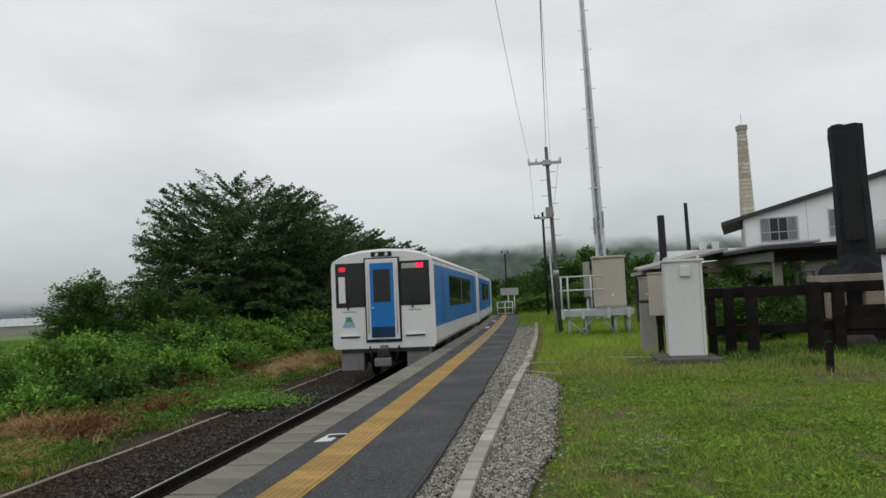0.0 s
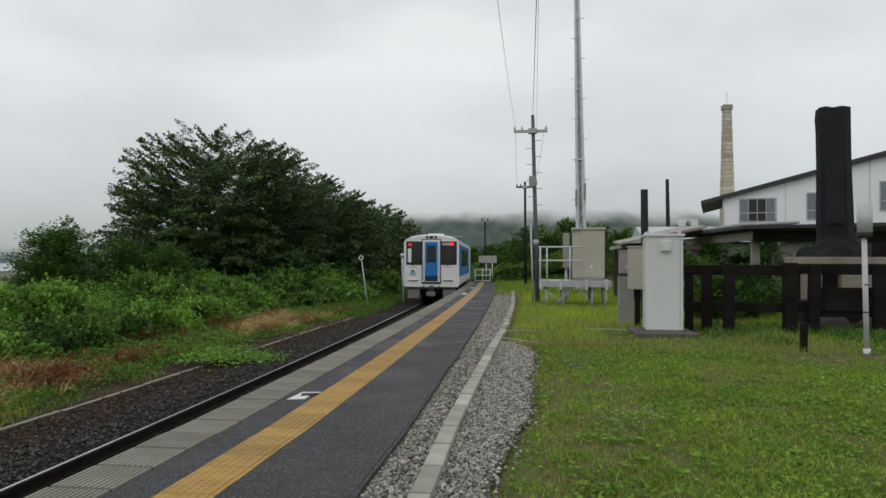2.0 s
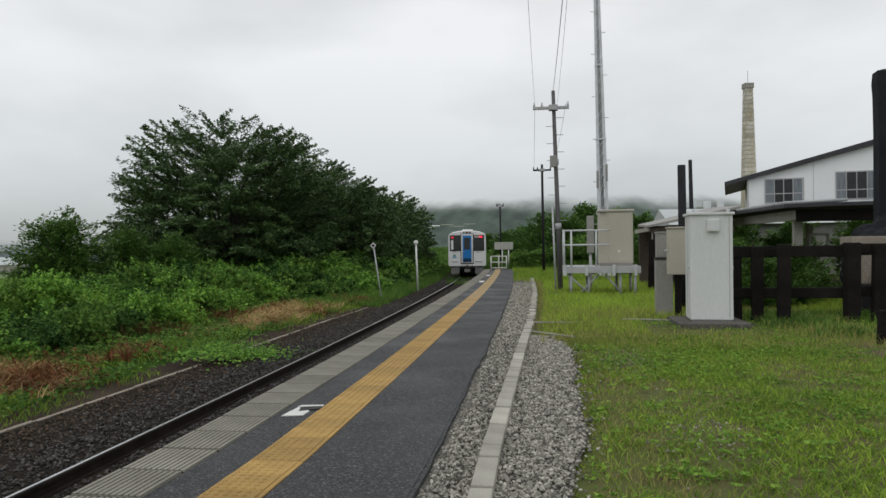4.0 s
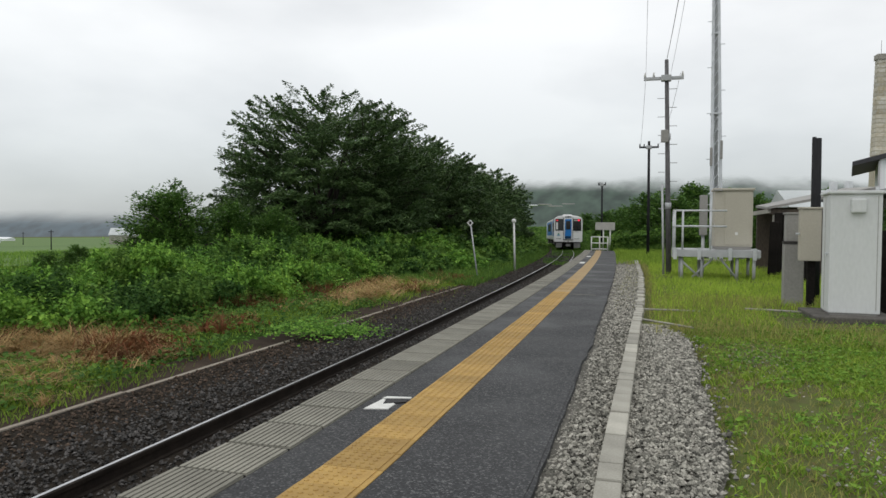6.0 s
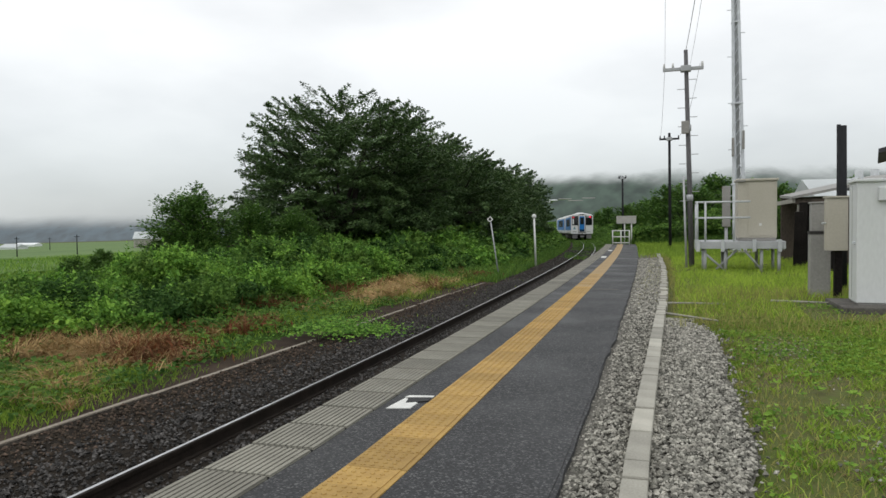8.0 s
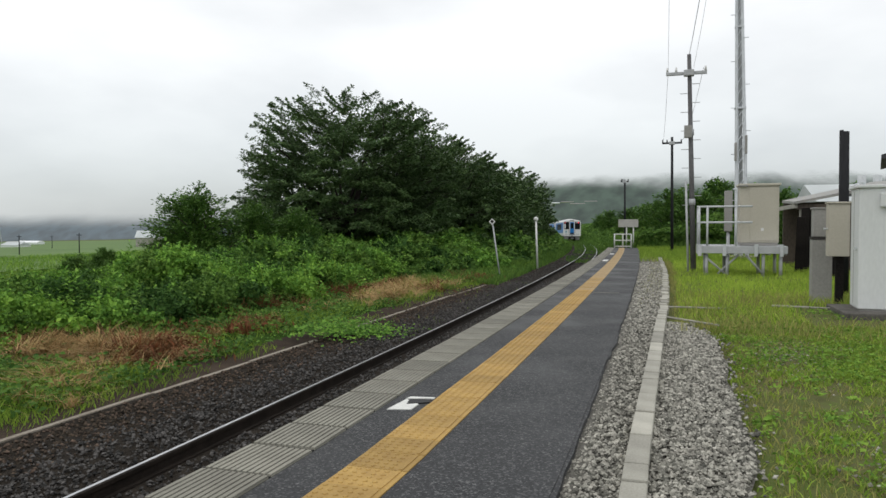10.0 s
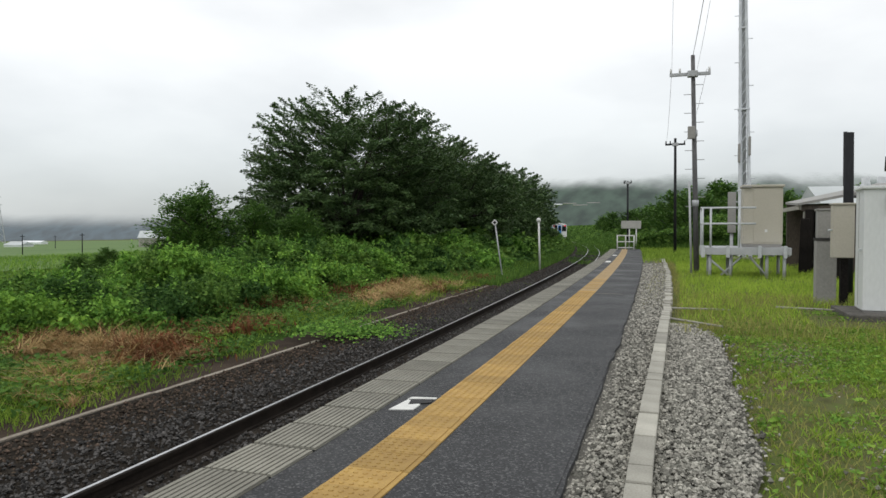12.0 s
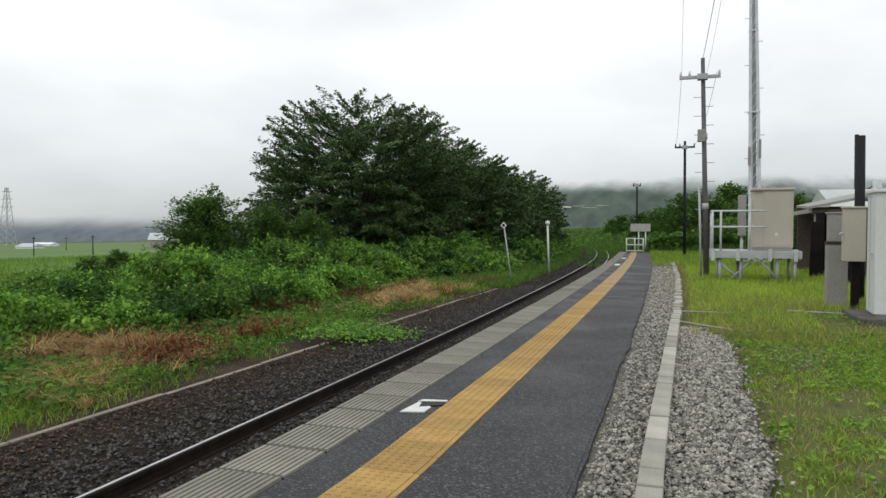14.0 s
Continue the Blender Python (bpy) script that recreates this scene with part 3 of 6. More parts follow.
def scatter(n, x0, x1, y0, y1, z, follow, power=1.6):
    """Points in a strip, thicker towards y0."""
    y = y0 + (y1 - y0) * rng.uniform(0, 1, n) ** power
    x = rng.uniform(x0, x1, n) - follow(y)
    return np.stack([x, y, np.full(n, z)], 1)


p = np.concatenate([scatter(9000, TRACK_X - 2.65, TRACK_X + 1.5, -9, 0.0, BED_Z + 0.04, dev, 1.0), scatter(46000, TRACK_X - 2.65, TRACK_X + 1.5, 0.0, 30, BED_Z + 0.04, dev, 1.5), scatter(6000, TRACK_X - 2.2, TRACK_X + 1.5, 30, 90, BED_Z + 0.04, dev, 1.3)])
u = p[:, 0] + dev(p[:, 1]) - TRACK_X
p[:, 2] += 0.02 * rng.uniform(-1, 1, len(p)) + 0.03 * np.exp(-((np.abs(u) - 1.25) / 0.35) ** 2)
p = p[np.abs(np.abs(u) - 0.5335) > 0.11]
u = p[:, 0] + dev(p[:, 1]) - TRACK_X
old = rng.uniform(0, 1, len(p)) < ramp(-u, 1.3, 2.5)
for sel, nm, lb_ in ((~old, "ballast", "dark crushed-stone ballast around the rails"), (old, "ballast_brown", "brown soiled ballast along the edge of the trackbed")):
    q = p[sel]
    tagged(new(nm, stone_mesh(nm, q, rng.uniform(0.010, 0.029, len(q)) * (1 + np.maximum(q[:, 1] - 25, 0) / 40), rng, M[nm])), lb_, "ballast", kind="stuff")
q = scatter(520, TRACK_X + 0.66, TRACK_X + 1.42, 2.0, 26, BED_Z + 0.06, dev, 1.2)
tagged(new("pale_ballast", stone_mesh("pale_ballast", q, rng.uniform(0.016, 0.034, len(q)), rng, M["gravel"])), "pale loose stones between the rail and the platform", "ballast", kind="stuff")
p1 = scatter(15000, 0.0, 1.0, -0.5, 30, 0.0, lambda y: 0 * y, 2.0)
f1 = p1[:, 0].copy()
p1[:, 0] = (0.83 - dev(p1[:, 1])) * (1 - f1) + (1.15 - kerb_dev(p1[:, 1])) * f1
p1[:, 2] = -0.045 + 0.035 * ramp(f1, 0.0, 0.6)
p2 = scatter(33000, 1.285, 2.3, -0.5, 11.0, 0.0, lambda y: 0 * y, 1.35)
over = p2[:, 0] - path_edge(p2[:, 1])
p2 = p2[rng.uniform(0, 1, len(p2)) < np.where(over < -0.06, 1.0, 0.3 * np.exp(-np.maximum(over + 0.06, 0) / 0.05))]
p4 = scatter(9000, 1.285, 1.74, -9, -0.5, 0.0, lambda y: 0 * y, 1.0)
p5 = scatter(5000, 0.83, 1.15, -9, -0.5, -0.02, lambda y: 0 * y, 1.0)
p3 = np.concatenate([np.stack([rng.normal(cx, rx, m), rng.normal(cy, ry, m), np.full(m, -0.034)], 1) for cx, cy, rx, ry, m in ((3.6, 9.2, 0.5, 0.8, 200), (2.62, 8.5, 0.22, 0.6, 420), (2.85, 5.0, 0.2, 0.5, 260), (7.2, 10.0, 1.4, 0.4, 420))])
p = np.concatenate([p1, p2, p3, p4, p5])
tagged(new("gravel", stone_mesh("gravel", p, rng.uniform(0.007, 0.021, len(p)) * (1 + np.maximum(p[:, 1] - 8, 0) / 16), rng, M["gravel"])), "loose grey gravel stones along the kerb", "gravel", kind="stuff")

# ---- train ----


def body_section():
    half = [(1.36, 0.89), (1.42, 1.0), (1.42, 3.3), (1.37, 3.45), (1.12, 3.58), (0.62, 3.68), (0.0, 3.72)]
    return half + [(-x, z) for x, z in half[-2::-1]]


def shell(bm, y0, y1, grow=0.0, inset=0.0):
    sec = body_section()
    rings = []
    for y, g in ((y0, -inset), (y0 + 0.12, 0), (y1 - 0.12, 0), (y1, -inset)):
        rings.append([bm.verts.new((x + math.copysign(grow + g, x) * (abs(x) > 0.01), y, z + (grow + g if z > 3 else 0))) for x, z in sec])
    n = len(sec)
    for a, b in zip(rings, rings[1:]):
        for i in range(n):
            j = (i + 1) % n
            f = bm.faces.new((a[i], a[j], b[j], b[i]))
    bm.faces.new(rings[0][::-1])
    bm.faces.new(rings[-1])
    bmesh.ops.recalc_face_normals(bm, faces=bm.faces)
    return bm


CAR_L = 16.4


def rail_car(name, label):
    """A diesel railcar; y = 0 is its rear face, z = 0 the rail head."""
    car = thing(name, label, "railcar")
    part("body", shell(B(), 0.0, CAR_L, inset=0.07), M["t_white"], car, "white body shell with rounded roof edge")
    roof = part("roof", solid_strip(B(), -1.0, 1.0, [0.5, CAR_L - 0.5], 3.60, 3.63, follow=lambda y: 0.0), M["t_roof"], car)
    for ya in (2.6, 6.2, 9.8, 13.2):
        pbox("roof_vent", M["t_roof"], car, (-0.45, 0.45, ya, ya + 1.0, 3.6, 3.86), 0.05)
    for s in (-1, 1):
        x0, x1 = (1.42, 1.428) if s > 0 else (-1.428, -1.42)
        side = pbox("side_panel", M["t_blue"], car, (x0, x1, 0.3, CAR_L - 0.3, 1.42, 3.22), 0.0, "blue side panel")
        xo = (1.43, 1.437) if s > 0 else (-1.437, -1.43)
        pbox("side_window_band", M["glass"], side, (*xo, 4.3, 12.6, 2.02, 2.92), 0.0, "dark side windows")
        xm = (1.438, 1.444) if s > 0 else (-1.444, -1.438)
        for yb in (8.4,):
            pbox("window_bar", M["alu"], side, (*xm, yb, yb + 0.06, 2.02, 2.92))
        for yd in (2.0, 13.4):
            door = pbox("side_door", M["t_blue"], car, (*xo, yd, yd + 0.95, 1.45, 3.1), 0.0, "blue sliding side door")
            pbox("door_joint", M["t_dark_blue"], door, (*xm, yd + 0.46, yd + 0.48, 1.5, 3.05))
        for k in range(5):
            pbox("lettering_bar", M["dark_text"], side, (*xo, 1.35, 1.5, 2.05 + 0.2 * k, 2.18 + 0.2 * k))
        pbox("cab_side_window", M["glass"], side, (*xo, 0.36, 0.5, 2.15, 2.85))
        pbox("window_frame", M["rubber"], side, (xo[0], xo[0] + 0.004, 4.22, 12.68, 1.95, 2.99))
        pbox("gutter", M["t_skirt"], car, (1.40 * s - 0.02, 1.40 * s + 0.02, 0.2, CAR_L - 0.2, 3.34, 3.37))
    for yend, sg in ((0.0, -1), (CAR_L, 1)):
        def f(d0, d1):
            a, b = yend + sg * d0, yend + sg * d1
            return (min(a, b), max(a, b))
        for xa, xb in ((-1.33, -0.53), (0.53, 1.33)):
            w = pbox("end_window_frame", M["rubber"], car, (xa - 0.03, xb + 0.03, *f(-0.01, 0.012), 2.07, 3.33))
            pbox("end_window", M["glass"], w, (xa, xb, *f(0.0, 0.02), 2.1, 3.3), 0.0, "dark cab window")
            pbox("wiper", M["rubber"], w, (xa + 0.3, xa + 0.34, *f(0.02, 0.04), 2.0, 2.35))
        # Pale plate on the glass stands in for the window's grey reflection.
        pbox("roller_blind", M["t_white"], car, (-1.27 if sg < 0 else 0.95, -1.08 if sg < 0 else 1.2, *f(0.018, 0.026), 2.2, 2.95), 0.0, "pale plate on the cab window, painted as a reflection")
        pbox("destination_sign", M["board"], car, (0.58, 1.08, *f(0.018, 0.026), 3.12, 3.26))
        df = pbox("door_surround", M["t_white"], car, (-0.47, 0.47, *f(-0.01, 0.075), 1.14, 3.42), 0.02, "white end-door surround")
        pbox("surround_seal", M["rubber"], df, (-0.515, 0.515, *f(-0.01, 0.03), 1.06, 3.46))
        pbox("end_door", M["t_blue"], df, (-0.34, 0.34, *f(0.07, 0.085), 1.2, 3.3), 0.0, "blue end door")
        pbox("end_door_window", M["glass"], df, (-0.24, 0.24, *f(0.08, 0.095), 2.2, 3.12))
        pbox("door_handle", M["galv"], df, (-0.31, -0.24, *f(0.08, 0.12), 2.02, 2.06))
        pbox("step_plate", M["t_dark_blue"], df, (-0.33, 0.33, *f(0.07, 0.11), 1.2, 1.5), 0.02)
        for xs in (-0.41, 0.41):
            ptube("grab_rail", M["galv"], df, (xs, yend + sg * 0.10, 1.3), (xs, yend + sg * 0.10, 3.2), 0.012)
        hl = pbox("headlamp_panel", M["rubber"], car, (-0.30, 0.30, *f(-0.01, 0.02), 3.49, 3.62))
        for xs in (-0.14, 0.14):
            ptube("headlamp", M["lens"], hl, (xs, yend, 3.555), (xs, yend + sg * 0.035, 3.555), 0.055, n=12)
            ptube("lamp_rim", M["rubber"], hl, (xs - 0.03, yend, 3.57), (xs - 0.03, yend + sg * 0.04, 3.57), 0.02, n=8)
        lit = M["red_lamp"]
        pbox("tail_lamp", lit if sg < 0 else M["red_off"], car, (1.0, 1.2, *f(0.02, 0.05), 3.12, 3.26), 0.02, "glowing red tail lamp")
        pbox("tail_lamp", M["red_off"], car, (-1.25, -1.06, *f(0.02, 0.05), 3.09, 3.22), 0.02, "glowing red tail lamp")
        for xs in (-0.98, 0.9):
            pbox("end_step", M["t_white"], car, (xs - 0.27, xs + 0.27, *f(-0.01, 0.06), 1.245, 1.285), 0.01)
            pbox("step_slot", M["rubber"], car, (xs - 0.27, xs + 0.27, *f(-0.01, 0.03), 1.205, 1.243))
            pbox("number_bar", M["dark_text"], car, (xs - 0.2, xs + 0.2, *f(-0.03, 0.004), 1.93, 1.955))
        bmx = B()
        vs = [bmx.verts.new((x, yend + sg * d, z)) for d in (-0.01, 0.006) for x, z in ((-1.2, 1.5), (-0.82, 1.5), (-0.9, 1.72), (-1.0, 1.82), (-1.1, 1.72))]
        bmx.faces.new(vs[:5])
        bmx.faces.new(vs[5:][::-1])
        for i in range(5):
            bmx.faces.new((vs[i], vs[(i + 1) % 5], vs[5 + (i + 1) % 5], vs[5 + i]))
        bmesh.ops.recalc_face_normals(bmx, faces=bmx.faces)
        part("mountain_mark", bmx, M["blue_mark"], car, "small pale blue and green mark")
        pbox("mark_top", M["green_mark"], car, (-1.09, -0.93, *f(0.0, 0.009), 1.66, 1.80))
        for xs in (-0.95, 0.95):
            pbox("end_skirt", M["t_skirt"], car, (xs - 0.33, xs + 0.33, *f(-0.55, -0.06), 0.27, 0.88), 0.03, "grey skirt box")
        cp = pbox("coupler", M["t_under"], car, (-0.17, 0.17, *f(-0.5, 0.28), 0.56, 0.88), 0.04, "dark coupler")
        pbox("coupler_head", M["t_skirt"], cp, (-0.24, 0.24, *f(0.15, 0.36), 0.40, 0.64), 0.05)
        pbox("jumper_box", M["t_skirt"], cp, (-0.09, 0.11, *f(0.0, 0.2), 0.80, 0.98), 0.03)
        for xs in (-0.42, 0.42):
            ptube("air_hose", M["rubber"], cp, (xs, yend + sg * 0.02, 0.95), (xs * 0.8, yend + sg * 0.12, 0.5), 0.025)
        pbox("buffer_beam", M["t_under"], car, (-1.25, 1.25, *f(-0.3, -0.02), 0.78, 0.92))
    pbox("underframe", M["t_under"], car, (-1.15, 1.15, 0.6, CAR_L - 0.6, 0.72, 1.0))
    for ya, yb in ((4.6, 6.4), (7.0, 9.2), (9.8, 11.6)):
        pbox("engine_box", M["t_under"], car, (-1.2, 1.2, ya, yb, 0.3, 0.98), 0.05)
    for yc in (2.4, CAR_L - 2.4):
        bg = pbox("bogie", M["t_under"], car, (-0.95, 0.95, yc - 1.4, yc + 1.4, 0.42, 0.68), 0.04)
        for ya in (yc - 0.95, yc + 0.95):
            for xs in (-0.56, 0.56):
                ptube("wheel", M["rail_steel"], bg, (xs - 0.06, ya, 0.43), (xs + 0.06, ya, 0.43), 0.43, n=20)
    return car


rear_car = rail_car("rear_railcar", "white and blue diesel railcar with red tail lamps on the track")
front_car = rail_car("leading_railcar", "white and blue diesel railcar coupled ahead on the track")

# ---- platform end: fence and board ----
ff = thing("platform_end_fence", "white steel tube fence closing the platform end", "fence", -2.0, 49.6, 0)
for xs in (-0.54, 0.0, 0.54):
    ptube("post", M["white_post"], ff, (xs, 0, -0.02), (xs, 0, 0.95), 0.04)
for zz in (0.93, 0.52, 0.12):
    ptube("bar", M["white_post"], ff, (-0.54, 0, zz), (0.54, 0, zz), 0.035)
nb = thing("notice_board", "weathered grey board on white posts past the platform fence", "sign board", -1.75, 51.2, -0.05)
pbox("panel", M["board"], nb, (-0.66, 0.66, -0.03, 0.03, 1.45, 1.98), 0.01)
for xs in (-0.12, 0.34):
    ptube("post", M["white_post"], nb, (xs, 0.06, 0), (xs, 0.06, 1.9), 0.045)

# ---- trackside signs ----
s1 = thing("track_sign", "grey post with a small white diamond track sign", "track sign", -6.3, 32.0, -0.95)
ptube("post", M["galv_old"], s1, (0.12, 0, 0), (-0.25, 0, 2.58), 0.032)
pbox("diamond_plate", M["white_post"], s1, (-0.105, 0.105, -0.05, -0.035, -0.105, 0.105)).matrix_basis = pose(-0.25, -0.02, 2.6, 0, 45, 0)
pbox("centre_mark", M["black_paint"], s1, (-0.06, 0.06, -0.056, -0.05, -0.06, 0.06)).matrix_basis = pose(-0.25, -0.02, 2.6, 0, 45, 0)
s2 = thing("marker_post", "slim white trackside post with a round head", "marker post", -6.02, 40.0, -0.95)
ptube("post", M["white_post"], s2, (0.06, 0, 0), (-0.03, 0, 2.75), 0.055)
bm = B()
bmesh.ops.create_uvsphere(bm, u_segments=14, v_segments=8, radius=0.13, matrix=pose(-0.03, 0, 2.8))
part("head", bm, M["white_post"], s2)

# ---- utility poles and wires ----


def utility_pole(label, x, y, h, r0, r1, lean, arms, material, steps=True):
    p = thing("utility_pole", label, "utility pole", x, y, -0.1, group="line of poles")
    part("shaft", tube(B(), (0, 0, 0), (lean, 0, h), r0, r1, 12), material, p)
    for za, w, off in arms:
        arm = pbox("crossarm", M["galv_old"] if steps else material, p, (lean - w / 2 + off, lean + w / 2 + off, -0.05, 0.05, za - 0.05, za + 0.05), 0.01)
        pbox("clamp", M["galv_old"], arm, (lean - 0.16, lean + 0.16, -0.16, 0.1, za - 0.1, za + 0.09), 0.02)
        for xs in (-w / 2 + 0.04, -w / 4, w / 2 - 0.04):
            ptube("insulator", M["white_post"] if steps else material, arm, (lean + xs + off, 0, za + 0.05), (lean + xs + off, 0, za + 0.2), 0.04, 0.03)
    if steps:
        for i in range(14):
            z = 2.2 + i * 0.3
            s = 1 if i % 2 else -1
            xx = lean * z / h
            ptube("step_bolt", M["galv_old"], p, (xx, 0, z), (xx + s * 0.30, 0, z), 0.012, n=5)
        for za in (2.3, 4.55):
            ptube("strap", M["galv_old"], p, (lean * za / h, 0, za - 0.1), (lean * za / h, 0, za + 0.1), r0 + 0.015, n=12)
        ptube("cable_pipe", M["galv_old"], p, (-0.16, -0.05, 0), (-0.16 + lean * 0.5, -0.05, 3.0), 0.035)
        pbox("switch_box", M["grey"], p, (lean * 0.65 - 0.2, lean * 0.65 + 0.04, -0.25, -0.1, 4.35, 4.75), 0.02)
    return p


utility_pole("weathered steel utility pole with crossarm and step bolts", 1.95, 24.8, 7.05, 0.09, 0.062, -0.19, ((6.45, 1.25, -0.08),), M["pole"])
utility_pole("dark wooden utility pole standing before the bushes", 1.17, 44.0, 6.7, 0.09, 0.07, -0.05, ((6.35, 1.1, 0.0),), M["dark_pole"], False)
utility_pole("dark slim wooden pole past the platform end", -2.42, 58.0, 5.2, 0.08, 0.065, -0.04, ((5.05, 0.6, 0.0),), M["dark_pole"], False)


def wire(a, b, sag, r=0.011):
    w = B()
    a, b = Vector(a), Vector(b)
    q = (b - a).to_track_quat("Z", "Y")
    rings = []
    for i in range(13):
        p = a.lerp(b, i / 12) - Vector((0, 0, sag * 4 * (i / 12) * (1 - i / 12)))
        rings.append([w.verts.new(p + q @ Vector((r * math.cos(1.2566 * k), r * math.sin(1.2566 * k), 0))) for k in range(5)])
    for c, d in zip(rings, rings[1:]):
        for k in range(5):
            w.faces.new((c[k], c[(k + 1) % 5], d[(k + 1) % 5], d[k]))
    return tagged(part("overhead_wire", w, M["wire"]), "thin dark overhead wire running from pole to pole", "wire", "overhead wires")


wire((1.76, 24.8, 6.92), (2.32, -20, 7.2), 1.1, 0.008)
wire((1.12, 24.8, 6.5), (1.72, -20, 6.9), 1.1, 0.004)
wire((1.9, 24.8, 6.5), (2.12, -20, 7.0), 1.1, 0.004)
wire((1.12, 24.8, 6.5), (0.62, 44, 6.35), 0.5, 0.006)
wire((2.2, 24.8, 6.5), (1.6, 44, 6.35), 0.5, 0.006)

# ---- lattice mast ----
mast = thing("radio_mast", "tall galvanised three-legged radio mast with step bolts", "mast", 4.12, 34.0, -0.05)
legs = [(-0.214, -0.113), (0.214, -0.113), (0.0, 0.25)]
MH = 24.0


def mast_k(z):
    """Spread and lean of the mast at height z."""
    return max(0.3, 1 - 0.0437 * z), -0.018 * z


for lx, ly in legs:
    bm = B()
    (k, sh), (k2, sh2), (k3, sh3) = mast_k(0), mast_k(16), mast_k(MH)
    tube(bm, (lx * k + sh, ly * k, 0), (lx * k2 + sh2, ly * k2, 16), 0.082, 0.056, 10, False)
    tube(bm, (lx * k2 + sh2, ly * k2, 16), (lx * k3 + sh3, ly * k3, MH), 0.056, 0.044, 10, False)
    part("leg", bm, M["mast_steel"], mast)
for i in range(46):
    z = 0.6 + i * 0.5
    (k, sh), (k2, sh2) = mast_k(z), mast_k(z + 0.5)
    br = B()
    for a in range(3):
        b = (a + 1) % 3
        tube(br, (legs[a][0] * k + sh, legs[a][1] * k, z), (legs[b][0] * k2 + sh2, legs[b][1] * k2, z + 0.5), 0.018, n=5)
    part("brace", br, M["mast_steel"], mast)
    if i % 2 == 0:
        sd = 1 if i % 4 else -1
        ptube("step_bolt", M["mast_steel"], mast, (sd * 0.21 * k + sh, -0.12, z), (sd * (0.21 * k + 0.24) + sh, -0.12, z), 0.018, n=5)
    if i % 7 == 5:
        pbox("flange", M["mast_steel"], mast, (-0.33 * k + sh, 0.33 * k + sh, -0.22 * k, 0.36 * k, z - 0.035, z + 0.035))
for dx in (-0.05, 0.0, 0.05):
    ptube("cable", M["galv_old"], mast, (dx, -0.03, 0.4), (dx - 0.018 * (MH - 0.5), -0.03, MH - 0.5), 0.022)
for za, xa in ((4.3, -0.3), (4.6, 0.12)):
    pbox("antenna_bracket", M["grey"], mast, (xa - 0.05, xa + 0.05, -0.25, -0.12, za, za + 0.8), 0.02)
pbox("plinth", M["old_conc"], mast, (-0.6, 0.6, -0.55, 0.7, -0.05, 0.18), 0.02)

# ---- raised steel deck with beige cabinet ----
deck = thing("steel_deck", "raised galvanised steel deck with guard rails on bent legs", "deck", 0, 0, 0)
pbox("front_beam", M["galv_old"], deck, (2.0, 4.36, 22.0, 22.08, 0.64, 0.84), 0.01)
for xs in (2.06, 2.72, 3.55, 4.2):
    pbox("bracket", M["galv"], deck, (xs - 0.05, xs + 0.05, 21.96, 22.0, 0.56, 0.9), 0.01)
pbox("back_beam", M["galv_old"], deck, (2.0, 4.36, 23.6, 23.68, 0.60, 0.86), 0.01)
pbox("grating", M["galv_old"], deck, (2.0, 4.36, 22.08, 23.6, 0.80, 0.85))
for xs in (2.04, 2.95, 3.9, 4.3):
    pbox("cross_beam", M["galv_old"], deck, (xs - 0.04, xs + 0.04, 22.08, 23.6, 0.6, 0.79))
for xs in (2.25, 2.8, 3.75, 4.2):
    for ys in (22.15, 23.5):
        ptube("leg", M["galv_old"], deck, (xs, ys, -0.05), (xs, ys, 0.62), 0.045)
for xs, xe in ((2.15, 2.75), (3.1, 2.55), (3.3, 3.75)):
    ptube("brace", M["galv_old"], deck, (xs, 22.15, 0.6), (xe, 22.15, 0.05), 0.03)
for xs in (2.04, 2.26, 3.02):
    ptube("rail_post", M["galv"], deck, (xs, 22.06, 0.8), (xs, 22.06, 1.98), 0.03)
ptube("rail_post", M["galv"], deck, (2.04, 23.6, 0.8), (2.04, 23.6, 1.98), 0.03)
for zz in (1.97, 1.52):
    ptube("guard_rail", M["galv"], deck, (1.98, 22.06, zz), (3.45, 22.06, zz), 0.028)
    ptube("guard_rail", M["galv"], deck, (2.04, 22.06, zz), (2.04, 23.6, zz), 0.028)
bx = thing("equipment_cabinet", "tall beige equipment cabinet standing on the steel deck", "cabinet", 3.66, 22.85, 0.86)
pbox("body", M["beige"], bx, (-0.52, 0.52, -0.42, 0.42, 0.08, 1.70), 0.02)
pbox("plinth", M["grey"], bx, (-0.5, 0.5, -0.4, 0.4, 0.0, 0.08))
pbox("cap", M["beige"], bx, (-0.56, 0.56, -0.47, 0.46, 1.70, 1.77), 0.02)
pbox("lock_plate", M["white_post"], bx, (0.05, 0.12, -0.445, -0.435, 0.42, 0.5))
pbox("door", M["beige"], bx, (-0.24, 0.46, -0.435, -0.42, 0.14, 1.64), 0.006, "flush cabinet door")
pbox("rain_hood", M["grey"], bx, (-0.56, -0.30, -0.5, -0.30, 1.68, 1.74), 0.02)
sb_ = thing("small_equipment_box", "small grey box fixed beside the mast", "box", 3.0, 25.0, -0.05)
pbox("body", M["grey"], sb_, (-0.12, 0.12, -0.12, 0.12, 1.3, 2.6), 0.02)
ptube("post", M["galv_old"], sb_, (0, 0, 0), (0, 0, 1.32), 0.05)

